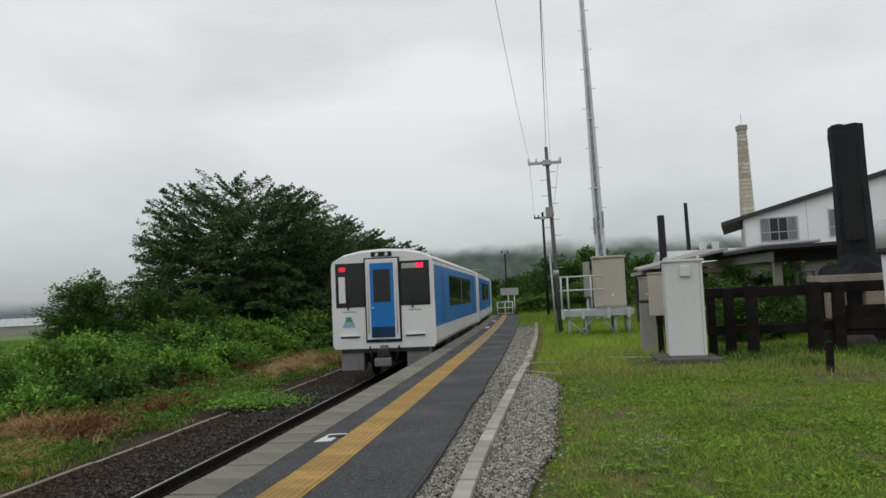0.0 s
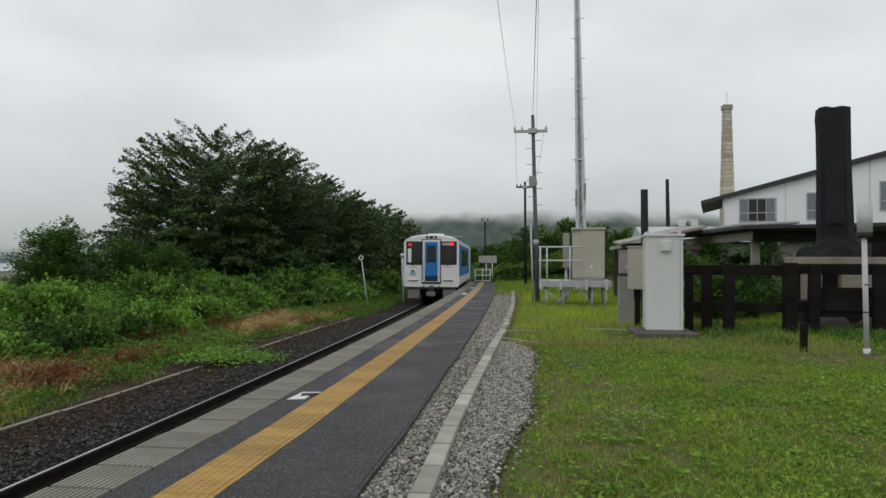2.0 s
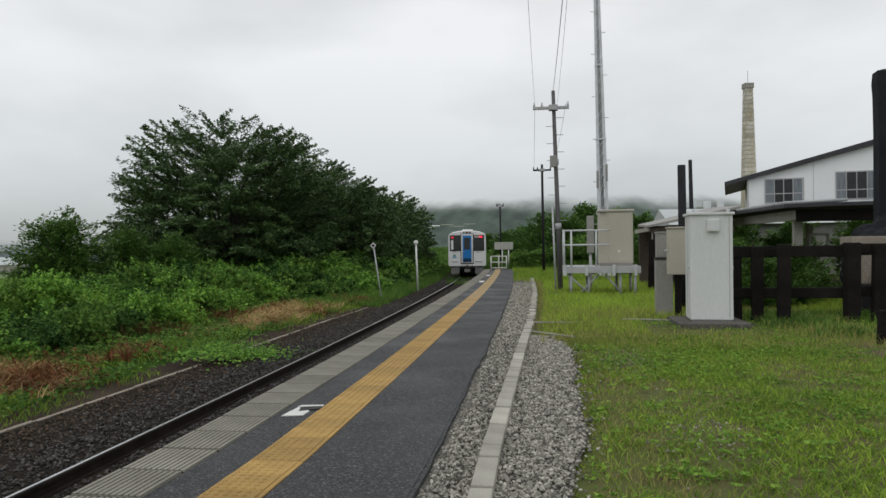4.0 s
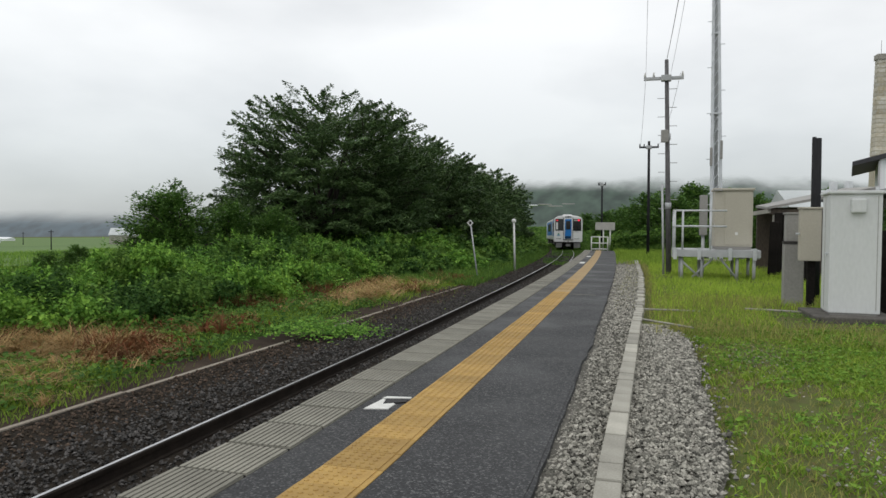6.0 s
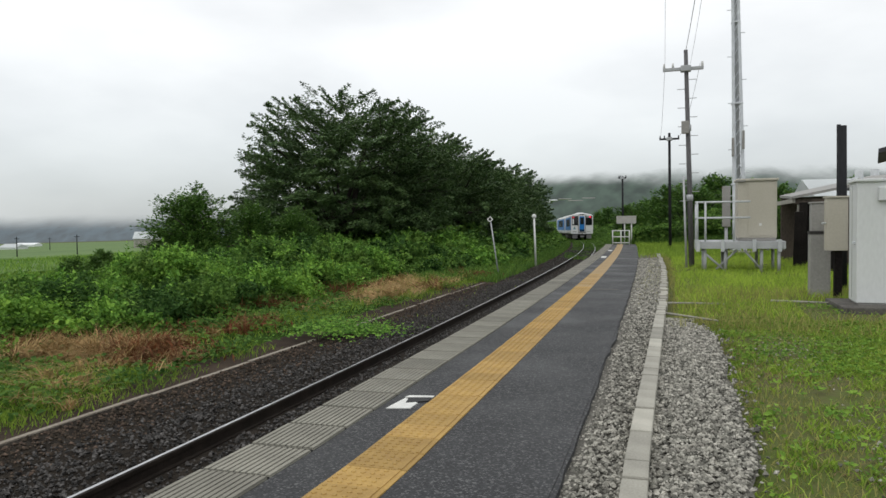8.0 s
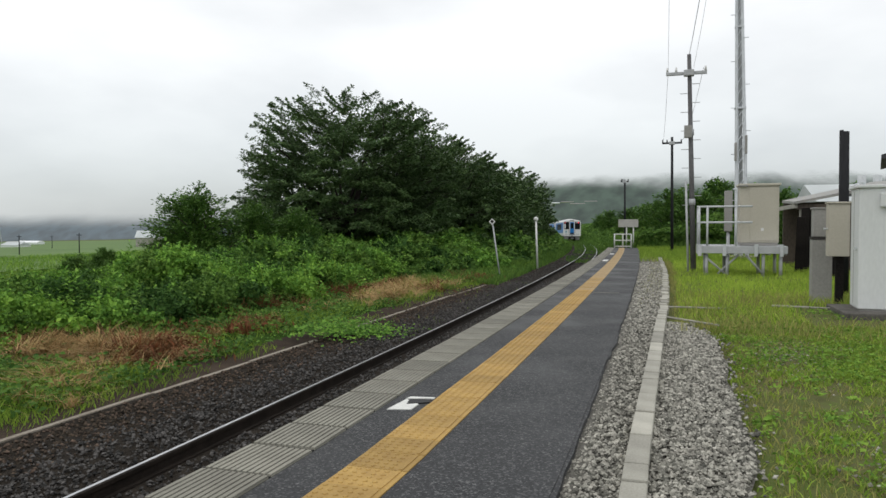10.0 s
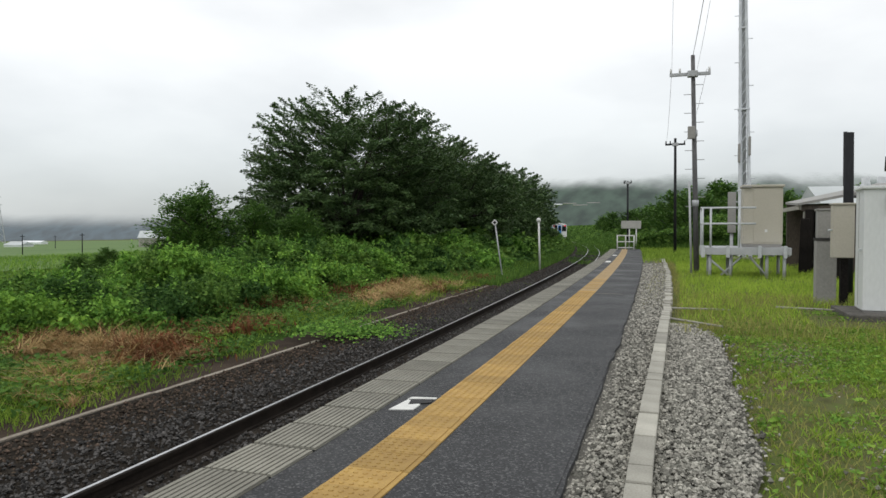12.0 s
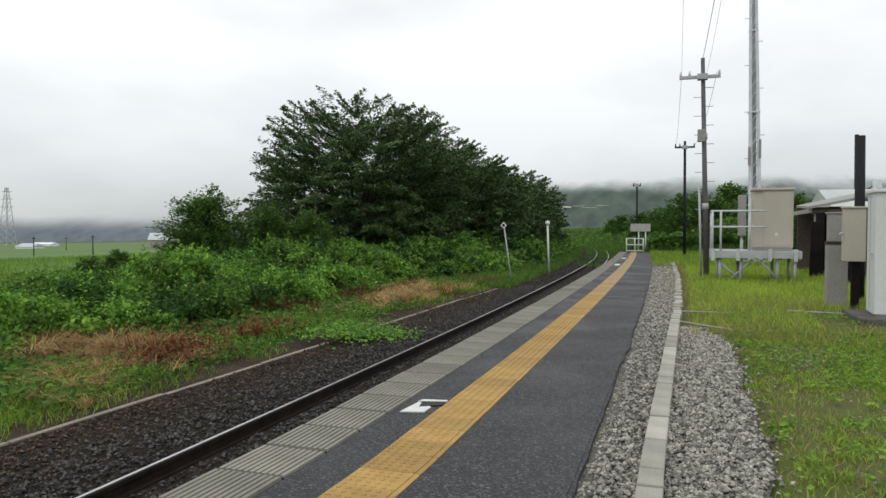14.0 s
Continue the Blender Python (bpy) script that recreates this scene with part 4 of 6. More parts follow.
# ---- pale cabinet by the grass, meter boxes, poles ----
base = tagged(part("cabinet_base", box(B(), 3.88, 5.1, 12.35, 13.85, -0.1, 0.07, 0.02), M["stone"]), "rough concrete base slab under the pale cabinet", "base slab")
cab = thing("signal_cabinet", "tall pale grey steel signal cabinet on a concrete base", "cabinet", 4.52, 13.13, 0.07, -3)
pbox("body", M["pale"], cab, (-0.365, 0.365, -0.36, 0.36, 0.03, 1.92), 0.012)
pbox("foot", M["grey"], cab, (-0.34, 0.34, -0.34, 0.34, 0.0, 0.03))
pbox("roof_cap", M["pale"], cab, (-0.40, 0.40, -0.40, 0.40, 1.92, 1.97), 0.015)
pbox("vent_hood", M["pale"], cab, (-0.08, 0.13, -0.43, -0.36, 1.62, 1.84), 0.02)
pbox("door_seam", M["grey"], cab, (0.30, 0.308, -0.364, -0.36, 0.08, 1.88))
pbox("side_seam", M["grey"], cab, (-0.369, -0.365, 0.06, 0.068, 0.08, 1.88))
pbox("handle", M["galv"], cab, (-0.40, -0.365, -0.22, -0.10, 0.95, 0.99), 0.005)
pbox("handle", M["galv"], cab, (0.365, 0.40, -0.2, -0.14, 0.92, 1.0), 0.005)
for xs, ys in ((-0.3, -0.3), (-0.3, 0.3), (0.3, -0.3)):
    ptube("lifting_eye", M["galv"], cab, (xs, ys, 1.96), (xs, ys, 2.03), 0.03)
mb = thing("meter_box", "beige meter box fixed on a dark pole", "meter box", 4.17, 14.5, 0)
pbox("body", M["beige"], mb, (-0.17, 0.17, -0.12, 0.14, 0.86, 1.80), 0.015)
pbox("cap", M["beige"], mb, (-0.19, 0.19, -0.15, 0.16, 1.80, 1.83), 0.008)
ptube("handle", M["galv"], mb, (-0.17, -0.05, 1.35), (-0.24, -0.07, 1.35), 0.018)
pbox("post", M["old_wood"], mb, (-0.03, 0.09, -0.06, 0.06, -0.05, 0.86))
gb = thing("grey_pillar_box", "grey two-part pillar box standing in tall grass", "pillar box", 4.02, 15.2, 0)
pbox("lower_body", M["grey"], gb, (-0.17, 0.17, -0.15, 0.15, -0.05, 1.15), 0.015)
pbox("upper_body", M["grey"], gb, (-0.15, 0.15, -0.14, 0.14, 1.20, 1.72), 0.015)
pbox("collar", M["t_under"], gb, (-0.18, 0.18, -0.16, 0.16, 1.15, 1.20))
pbox("top_cap", M["grey"], gb, (-0.17, 0.17, -0.16, 0.16, 1.72, 1.75), 0.008)
tk = tagged(part("dark_pole", tube(B(), (4.64, 16.4, -0.05), (4.62, 16.4, 3.3), 0.10, 0.09, 10), M["dark_pole"]), "short thick dark wooden pole behind the cabinet", "pole", "dark poles")
tn = tagged(part("dark_pole", tube(B(), (10.4, 46.3, -0.1), (10.3, 46.3, 6.9), 0.16, 0.11, 10), M["dark_pole"]), "slim dark wooden pole further off by the roofs", "pole", "dark poles")

# ---- old timber fence, stub, signal lamp post ----
fence = thing("timber_fence", "heavy black fence of old tarred sleepers, leaning a little", "fence", 0, 13.7, -0.05)
for x, w, h, yy in ((5.2, 0.16, 1.35, 0.2), (5.52, 0.20, 1.46, 0.0), (5.86, 0.21, 1.5, -0.45), (7.2, 0.26, 1.52, 0.0), (7.68, 0.22, 1.5, 0.05), (8.95, 0.24, 1.5, 0.0), (10.4, 0.24, 1.5, 0.1), (11.9, 0.24, 1.45, 0.1)):
    ob = pbox("post", M["old_wood"], fence, (-w / 2, w / 2, -0.09, 0.09, -0.1, h), 0.02)
    ob.matrix_basis = pose(x, yy, 0, random.uniform(-1, 1), random.uniform(-1.5, 1.5), random.uniform(-6, 6))
for z, h in ((1.25, 0.22), (0.47, 0.2)):
    pbox("rail", M["old_wood"], fence, (5.1, 7.4, 0.1, 0.24, z, z + h), 0.02)
    pbox("rail", M["old_wood"], fence, (7.1, 12.4, 0.11, 0.25, z + 0.03, z + h + 0.03), 0.02)
pbox("board", M["old_wood"], fence, (7.75, 12.4, 0.16, 0.22, 0.38, 1.0), 0.01)
stub = tagged(part("timber_stub", box(B(), -0.05, 0.05, -0.05, 0.05, -0.15, 0.58, 0.02), M["old_wood"]), "short dark weathered timber stub in the weeds", "stub post")
stub.matrix_basis = pose(6.33, 10.4, -0.1, 2, 1, 12)
lp = thing("lamp_post", "slim pale post with a grey cylindrical lamp housing", "lamp post", 7.32, 10.4, -0.1)
ptube("post", M["galv"], lp, (0, 0, 0), (-0.03, 0, 2.05), 0.045)
ptube("housing", M["galv"], lp, (-0.02, 0, 2.06), (-0.02, 0, 2.55), 0.115, n=16)
ptube("collar", M["t_under"], lp, (-0.02, 0, 1.98), (-0.02, 0, 2.07), 0.1, 0.12, n=12)
ptube("foot", M["white_post"], lp, (0, 0, 0), (0, 0, 0.16), 0.06)
for zz in (0.75, 1.2):
    ptube("band", M["t_under"], lp, (-0.01, 0, zz), (-0.01, 0, zz + 0.02), 0.05, n=10)

# black chimney stack on a lumpy base behind the fence
st = thing("black_stack", "broad black tarred stack rising from a dark lumpy base", "chimney stack", 9.06, 16.2, -0.1)
bm = B()
prof = [(0.41, 0.40, 1.6, 0.02), (0.39, 0.38, 2.4, 0.0), (0.36, 0.36, 3.9, -0.02), (0.36, 0.36, 4.75, -0.03), (0.37, 0.36, 5.05, -0.04), (0.36, 0.34, 5.28, -0.03), (0.2, 0.2, 5.32, -0.02)]
rings = []
for rx, ry, z, ox in prof:
    rings.append([bm.verts.new((ox + rx * math.cos(0.4 + 0.7854 * i) * 1.06, ry * math.sin(0.4 + 0.7854 * i), z + 0.03 * math.sin(i * 2.1))) for i in range(8)])
for a, b in zip(rings, rings[1:]):
    for i in range(8):
        bm.faces.new((a[i], a[(i + 1) % 8], b[(i + 1) % 8], b[i]))
bm.faces.new(rings[-1])
part("shaft", bm, M["black_cover"], st)
pbox("patch", M["black_patch"], st, (-0.36, 0.06, -0.415, -0.39, 2.5, 3.92), 0.0, "dull square patch")
bm = B()
bmesh.ops.create_icosphere(bm, subdivisions=5, radius=1.0)
for v in bm.verts:
    k = 1 + 0.25 * noise.noise(v.co * 1.7) + 0.10 * noise.noise(v.co * 4.1) + 0.05 * noise.noise(v.co * 9.0)
    v.co = Vector((v.co.x * 1.0 * k + 0.0, v.co.y * 0.8 * k, 1.0 + v.co.z * (1.25 if v.co.z > 0 else 1.05) * k))
part("lumpy_base", bm, M["black_cover"], st)
bt = tagged(part("concrete_trough", box(B(), 7.7, 11.5, 15.0, 15.6, 1.42, 1.60, 0.02), M["old_conc"]), "pale concrete beam lying behind the timber fence", "beam")
for x0, x1, z1 in ((7.95, 8.35, 1.36), (8.75, 9.9, 1.2), (10.25, 11.2, 1.38), (11.6, 12.5, 1.1)):
    tagged(part("concrete_block", box(B(), x0, x1, 15.05, 15.3, 0.62, z1, 0.03), M["old_conc"]), "weathered pale concrete block stacked behind the timber fence", "block", "blocks behind the fence")
# Dull black behind and below the pale blocks makes the gaps between them dark.
tagged(part("retaining_wall", box(B(), 7.9, 12.6, 15.32, 15.5, -0.1, 1.38, 0.02), M["black_patch"]), "low dull-black wall behind the timber fence and its blocks", "wall", kind="structure")
tagged(part("block_footing", box(B(), 7.9, 12.6, 15.02, 15.31, -0.1, 0.62, 0.02), M["black_patch"]), "dull-black footing under the concrete blocks", "footing", kind="structure")
for x, y, r in ((8.35, 14.5, 0.36), (9.1, 14.4, 0.30), (9.9, 14.45, 0.42), (10.9, 14.5, 0.34)):
    bm = B()
    bmesh.ops.create_icosphere(bm, subdivisions=3, radius=r)
    for v in bm.verts:
        v.co *= 1 + 0.3 * noise.noise(v.co * 3.0 + Vector((x, y, 0)))
        v.co.z *= 0.75
    ob = tagged(part("boulder", bm, M["stone"]), "rough grey stone lying at the foot of the fence", "stone", "stones by the fence")
    ob.location = (x, y, r * 0.42 - 0.05)
bm = B()
mid = bm.verts.new((7.4, 10.0, -0.022))
rim = []
for i in range(48):
    a = i * 6.28319 / 48
    k = 1 + 0.30 * noise.noise((math.cos(a) * 1.5, math.sin(a) * 1.5, 5.0)) + 0.12 * noise.noise((math.cos(a) * 5, math.sin(a) * 5, 8.0))
    rim.append(bm.verts.new((7.4 + 2.3 * k * math.cos(a), 10.0 + 0.75 * k * math.sin(a), -0.026)))
for i in range(48):
    bm.faces.new((mid, rim[i], rim[(i + 1) % 48]))
tagged(part("bare_soil", bm, M["bare_soil"]), "trodden bare soil with debris before the timber fence", "soil", kind="structure")

# ---- old canopy with posts ----
cn = thing("old_canopy", "long low open shelter with pale beam and sheet roof", "shelter", 0, 0, 0)
for x, y in ((8.67, 21.3), (8.93, 31.0), (11.9, 21.3), (12.2, 31.0), (14.8, 21.3)):
    pbox("post", M["canopy_conc"], cn, (x - 0.12, x + 0.12, y - 0.11, y + 0.11, -0.1, 2.3), 0.02)
bm = B()
for x0, x1 in ((8.4, 8.62),):
    vs = [bm.verts.new(v) for v in ((x0, 20.6, 2.15), (x1, 20.6, 2.15), (x1, 20.6, 2.42), (x0, 20.6, 2.42), (x0 + 0.2, 33.5, 2.27), (x1 + 0.2, 33.5, 2.27), (x1 + 0.2, 33.5, 2.55), (x0 + 0.2, 33.5, 2.55))]
    for f in ((0, 1, 2, 3), (7, 6, 5, 4), (0, 4, 5, 1), (1, 5, 6, 2), (2, 6, 7, 3), (3, 7, 4, 0)):
        bm.faces.new([vs[i] for i in f])
part("side_beam", bm, M["canopy_conc"], cn)
pbox("front_beam", M["old_wood"], cn, (8.4, 16, 20.5, 20.6, 2.1, 2.42), 0.01)
bm = B()
vs = [bm.verts.new(v) for v in ((7.95, 20.1, 2.47), (16.5, 20.1, 2.62), (16.5, 34, 2.8), (8.1, 34, 2.66))] + [bm.verts.new(v) for v in ((7.95, 20.1, 2.56), (16.5, 20.1, 2.75), (16.5, 34, 2.95), (8.1, 34, 2.78))]
for f in ((0, 3, 2, 1), (4, 5, 6, 7), (0, 1, 5, 4), (1, 2, 6, 5), (2, 3, 7, 6), (3, 0, 4, 7)):
    bm.faces.new([vs[i] for i in f])
part("sheet_roof", bm, M["roof_dark"], cn, "dark sheet roof with pale edge")
bm = B()
for i in range(44):
    y = 20.2 + i * 0.31
    tube(bm, (7.95 + (y - 20.1) * 0.011, y, 2.60 + (y - 20.1) * 0.015), (9.6, y, 2.66 + (y - 20.1) * 0.015), 0.05, n=6)
part("corrugation", bm, M["galv_old"], cn)
wf = thing("white_window_frame", "empty white window frame leaning under the shelter", "window frame", 11.9, 29.0, 0)
for d in ((-0.36, -0.28, 0, 0.06, 0.6, 1.9), (0.28, 0.36, 0, 0.06, 0.6, 1.9), (-0.28, 0.28, 0, 0.06, 1.82, 1.9), (-0.28, 0.28, 0, 0.06, 0.6, 0.68)):
    pbox("bar", M["white_post"], wf, d)
pbox("leg", M["grey"], wf, (-0.3, 0.3, 0.01, 0.05, -0.05, 0.6))

# ---- white house with a single-pitch roof ----
hs_ = thing("white_house", "two-storey white house with a dark single-pitch roof", "house", 13.7, 52.7, -0.1, -13)
bm = B()
pts = [(1.63, 0), (1.63, 6.25), (11.9, 9.0), (19, 8.2), (19, 0)]
vs = [bm.verts.new((x, y, z)) for y in (0.0, 9.0) for x, z in pts]
bm.faces.new(vs[:5])
bm.faces.new(vs[5:][::-1])
for i in range(5):
    bm.faces.new((vs[i], vs[(i + 1) % 5], vs[5 + (i + 1) % 5], vs[5 + i]))
bmesh.ops.recalc_face_normals(bm, faces=bm.faces)
part("wall", bm, M["white_wall"], hs_)
for (xa, za), (xb, zb) in (((0.1, 5.8), (11.9, 8.83)), ((11.9, 8.83), (20.0, 7.9))):
    bm = B()
    vs = [bm.verts.new((x, y, z)) for y in (-0.35, 9.5) for x, z in ((xa, za), (xb, zb), (xb, zb + 0.36), (xa, za + 0.28))]
    for f in ((0, 1, 2, 3), (7, 6, 5, 4), (0, 4, 5, 1), (1, 5, 6, 2), (2, 6, 7, 3), (3, 7, 4, 0)):
        bm.faces.new([vs[i] for i in f])
    part("roof", bm, M["roof_dark"], hs_, "dark roof edge")


def house_window(xa, xb, za, zb, n):
    w = pbox("window", M["alu"], hs_, (xa, xb, -0.06, 0.02, za, zb))
    for i in range(n):
        a, b = xa + 0.07 + (xb - xa - 0.14) * i / n, xa + 0.07 + (xb - xa - 0.14) * (i + 1) / n - 0.06
        pbox("pane", M["glass"] if i in (1, 2) else M["glass_pale"], w, (a, b, -0.075, -0.061, za + 0.08, zb - 0.08))
        pbox("pane_bar", M["alu"], w, (a, b, -0.085, -0.076, za + 0.62, za + 0.68))


house_window(2.67, 5.14, 4.5, 6.2, 4)
house_window(7.03, 9.6, 4.6, 6.5, 4)
house_window(11.5, 13.6, 5.15, 7.15, 3)
pbox("downpipe", M["alu"], hs_, (1.55, 1.65, -0.1, 0.0, 0, 6.1))
pbox("wall_joint", M["alu"], hs_, (5.7, 5.73, -0.012, 0.0, 2.6, 7.1))
pbox("wall_joint", M["alu"], hs_, (10.9, 10.95, -0.012, 0.0, 4.0, 8.6))
pbox("lean_to_roof", M["roof_dark"], hs_, (1.6, 19, -3.6, 0.0, 3.75, 4.05), 0.02)
pbox("lean_to_wall", M["old_wood"], hs_, (1.8, 19, -3.2, -0.02, 0.0, 3.74))

# ---- tall brick chimney ----
ch = thing("brick_chimney", "tall tapered pale brick chimney with brown stains", "chimney", 21.3, 75.5, -0.1, 8)
part("core", tube(B(), (0, 0, 0), (0.0, 0, 17.6), 1.0, 0.47, 4), M["chim_core"], ch).matrix_basis = pose(0, 0, 0, 0, 0, 45)
for i in range(24):
    z = 7.4 + i * 0.42
    r = (1.0 + (0.47 - 1.0) * z / 17.6) * 0.7071 + 0.03
    pbox("brick_course", M["chimney"], ch, (-r, r, -r, r, z, z + 0.33), 0.01)
pbox("cap", M["canopy_conc"], ch, (-0.45, 0.45, -0.45, 0.45, 17.4, 17.9), 0.02)
ptube("lightning_rod", M["wire"], ch, (0, 0, 17.8), (0, 0, 19.2), 0.02)

# ---- low roofs between the mast and the cabinet ----


def low_house(label, x, y, w, d, h, hr, roofm, wallm):
    hh = thing("low_building", label, "building", x, y, -0.1, group="low station buildings")
    pbox("wall", wallm, hh, (-w / 2, w / 2, -d / 2, d / 2, 0, h))
    bm = B()
    vs = [bm.verts.new(v) for v in ((-w / 2 - 0.4, -d / 2 - 0.5, h - 0.05), (w / 2 + 0.4, -d / 2 - 0.5, h - 0.05), (w / 2 + 0.4, d / 2 + 0.5, h - 0.05), (-w / 2 - 0.4, d / 2 + 0.5, h - 0.05), (-w / 2 - 0.4, 0, hr), (w / 2 + 0.4, 0, hr))]
    for f in ((0, 3, 2, 1), (0, 1, 5, 4), (2, 3, 4, 5), (1, 2, 5), (3, 0, 4)):
        bm.faces.new([vs[i] for i in f])
    part("roof", bm, roofm, hh)
    return hh


lb = low_house("low shed with a pale sheet-metal roof", 12.4, 42.0, 8.5, 6.5, 2.75, 3.7, M["roof_pale"], M["grey"])
for xs in (-2.1, -1.4):
    ptube("roof_vent", M["galv"], lb, (xs, -0.6, 3.1), (xs, -0.6, 4.1), 0.2, n=12)
sh = thing("lean_to_shed", "open timber shed with a sloping pale sheet roof", "shed", 0, 0, 0)
bm = B()
vs = [bm.verts.new(v) for v in ((5.0, 25.6, 2.12), (8.2, 25.6, 2.75), (8.2, 30.0, 2.95), (5.2, 30.0, 2.3), (5.0, 25.6, 2.2), (8.2, 25.6, 2.84), (8.2, 30.0, 3.04), (5.2, 30.0, 2.38))]
for f in ((0, 3, 2, 1), (4, 5, 6, 7), (0, 1, 5, 4), (1, 2, 6, 5), (2, 3, 7, 6), (3, 0, 4, 7)):
    bm.faces.new([vs[i] for i in f])
part("roof", bm, M["grey"], sh, "grey sheet roof")
pbox("eave_board", M["canopy_conc"], sh, (5.05, 5.12, 25.7, 29.8, 2.0, 2.14))
pbox("front_beam", M["shed_wood"], sh, (5.1, 8.0, 25.75, 25.9, 1.95, 2.12))
for xs in (5.3, 5.75, 6.6, 7.8):
    pbox("post", M["canopy_conc"] if xs == 5.3 else M["shed_wood"], sh, (xs - 0.09, xs + 0.09, 25.8, 26.0, -0.1, 2.0), 0.01)
pbox("back_wall", M["shed_wood"], sh, (5.2, 8.2, 29.6, 29.75, -0.1, 2.3))
for x, y, h in ((5.0, 24.5, 1.7), (5.3, 25.5, 2.0), (5.75, 27.0, 1.9), (6.1, 29.5, 2.0), (5.5, 22.0, 1.2)):
    q = tagged(part("timber_post", box(B(), -0.12, 0.12, -0.1, 0.1, -0.1, h, 0.02), M["old_wood"]), "old tarred timber post standing in weeds", "post", "old timber posts")
    q.matrix_basis = pose(x, y, 0, random.uniform(-2, 2), random.uniform(-2, 2), random.uniform(-20, 20))
for x0, x1, y0, y1, z in ((1.3, 2.25, 12.95, 13.1, -0.01), (1.3, 2.0, 11.45, 10.8, -0.01), (3.0, 3.95, 13.6, 13.5, 0.0)):
    bm = tube(B(), (x0, y0, z + 0.03), (x1, y1, z + 0.02), 0.02, 0.016, 6)
    tagged(part("timber_lath", bm, M["kerb"]), "pale weathered lath lying in the grass", "lath", "loose laths")

# ---- trees ----


def tree_meshes(seed, h, r, n_twig, per, size, leafm, low=-0.3):
    """Trunk with limbs, and a crown of leaves along drooping sprays; base at the origin."""
    g = np.random.default_rng(seed)
    c0 = np.array([0, 0, h * 0.42])
    wood = B()
    top = Vector((g.uniform(-0.3, 0.3), g.uniform(-0.3, 0.3), h * 0.30))
    tube(wood, (0, 0, -0.2), top, 0.045 * h * 0.8, 0.032 * h * 0.8, 10)
    for i in range(11):
        a = i * 2.4 + g.uniform(-0.3, 0.3)
        el = g.uniform(0.15, 1.3)
        prev, rad = Vector(top) - Vector((0, 0, g.uniform(0, h * 0.1))), 0.018 * h
        for s in (0.3, 0.6, 0.85):
            q = Vector((math.cos(a) * math.cos(el) * r * s, math.sin(a) * math.cos(el) * r * s, h * 0.3 + math.sin(el) * h * 0.62 * s)) + Vector(g.uniform(-0.25, 0.25, 3))
            tube(wood, prev, q, rad, rad * 0.62, 6, False)
            prev, rad = q, rad * 0.62
    C, D, N, L = [], [], [], []
    for i in range(n_twig):
        a, ct = g.uniform(0, 6.283), g.uniform(low, 1.0)
        stn = math.sqrt(max(0.0, 1 - ct * ct))
        k = g.uniform(0.62, 1.0) * (1 + 0.22 * noise.noise((math.cos(a) * 1.6 + seed, math.sin(a) * 1.6, ct * 1.6)))
        end = c0 + np.array([math.cos(a) * stn * r * k, math.sin(a) * stn * r * k, ct * (h * 0.58 if ct > 0 else h * 0.42) * k])
        reach = math.hypot(end[0], end[1])
        inner = max(0.0, 1 - g.uniform(1.6, 2.6) / max(reach, 0.5))
        st_ = np.array([end[0] * inner, end[1] * inner, end[2] - g.uniform(0.1, 0.45) * (1 - inner) * reach - 0.15 * (ct > 0.85)])
        ax = end - st_
        if i % 3 == 0:
            tube(wood, Vector(st_), Vector(end), 0.02, 0.008, 4, False)
        t = g.uniform(0.05, 1.05, per)
        sid = np.cross(ax, [0, 0, 1.0])
        sid /= max(np.linalg.norm(sid), 1e-3)
        wdt = 0.55 * (1.12 - t)
        off = sid[None] * (g.normal(0, 1, per) * wdt)[:, None]
        p = st_[None] + (end - st_)[None] * t[:, None] + off + np.stack([0 * t, 0 * t, g.normal(0, 0.10, per) - 0.12 * np.abs(off).sum(1)], 1)
        C.append(p)
        D.append(ax[None] / max(np.linalg.norm(ax), 1e-3) + off * 0.9 + g.normal(0, 0.35, (per, 3)))
        N.append(np.array([0, 0, 1.0])[None] + g.normal(0, 0.34, (per, 3)))
        L.append(size * g.uniform(0.7, 1.35, per))
    C, D, N, L = np.concatenate(C), np.concatenate(D), np.concatenate(N), np.concatenate(L)
    me = bpy.data.meshes.new("trunk")
    wood.to_mesh(me)
    wood.free()
    me.materials.append(M["bark"])
    return me, leaf_mesh("crown", C, D, N, L, L * 0.55, leafm)


def plant_tree(meshes, x, y, rz, s, label, group, name="tree"):
    t = thing(name, label, "tree", x, y, float(ground_z(x, y)) - 0.1, rz, group)
    t.scale = (s, s, s)
    for nm, me in zip(("trunk", "crown", "twig"), meshes):
        ob = new(nm, me)
        ob.parent = t
        if nm == "twig":
            tagged(ob, kind="stuff")
    return t


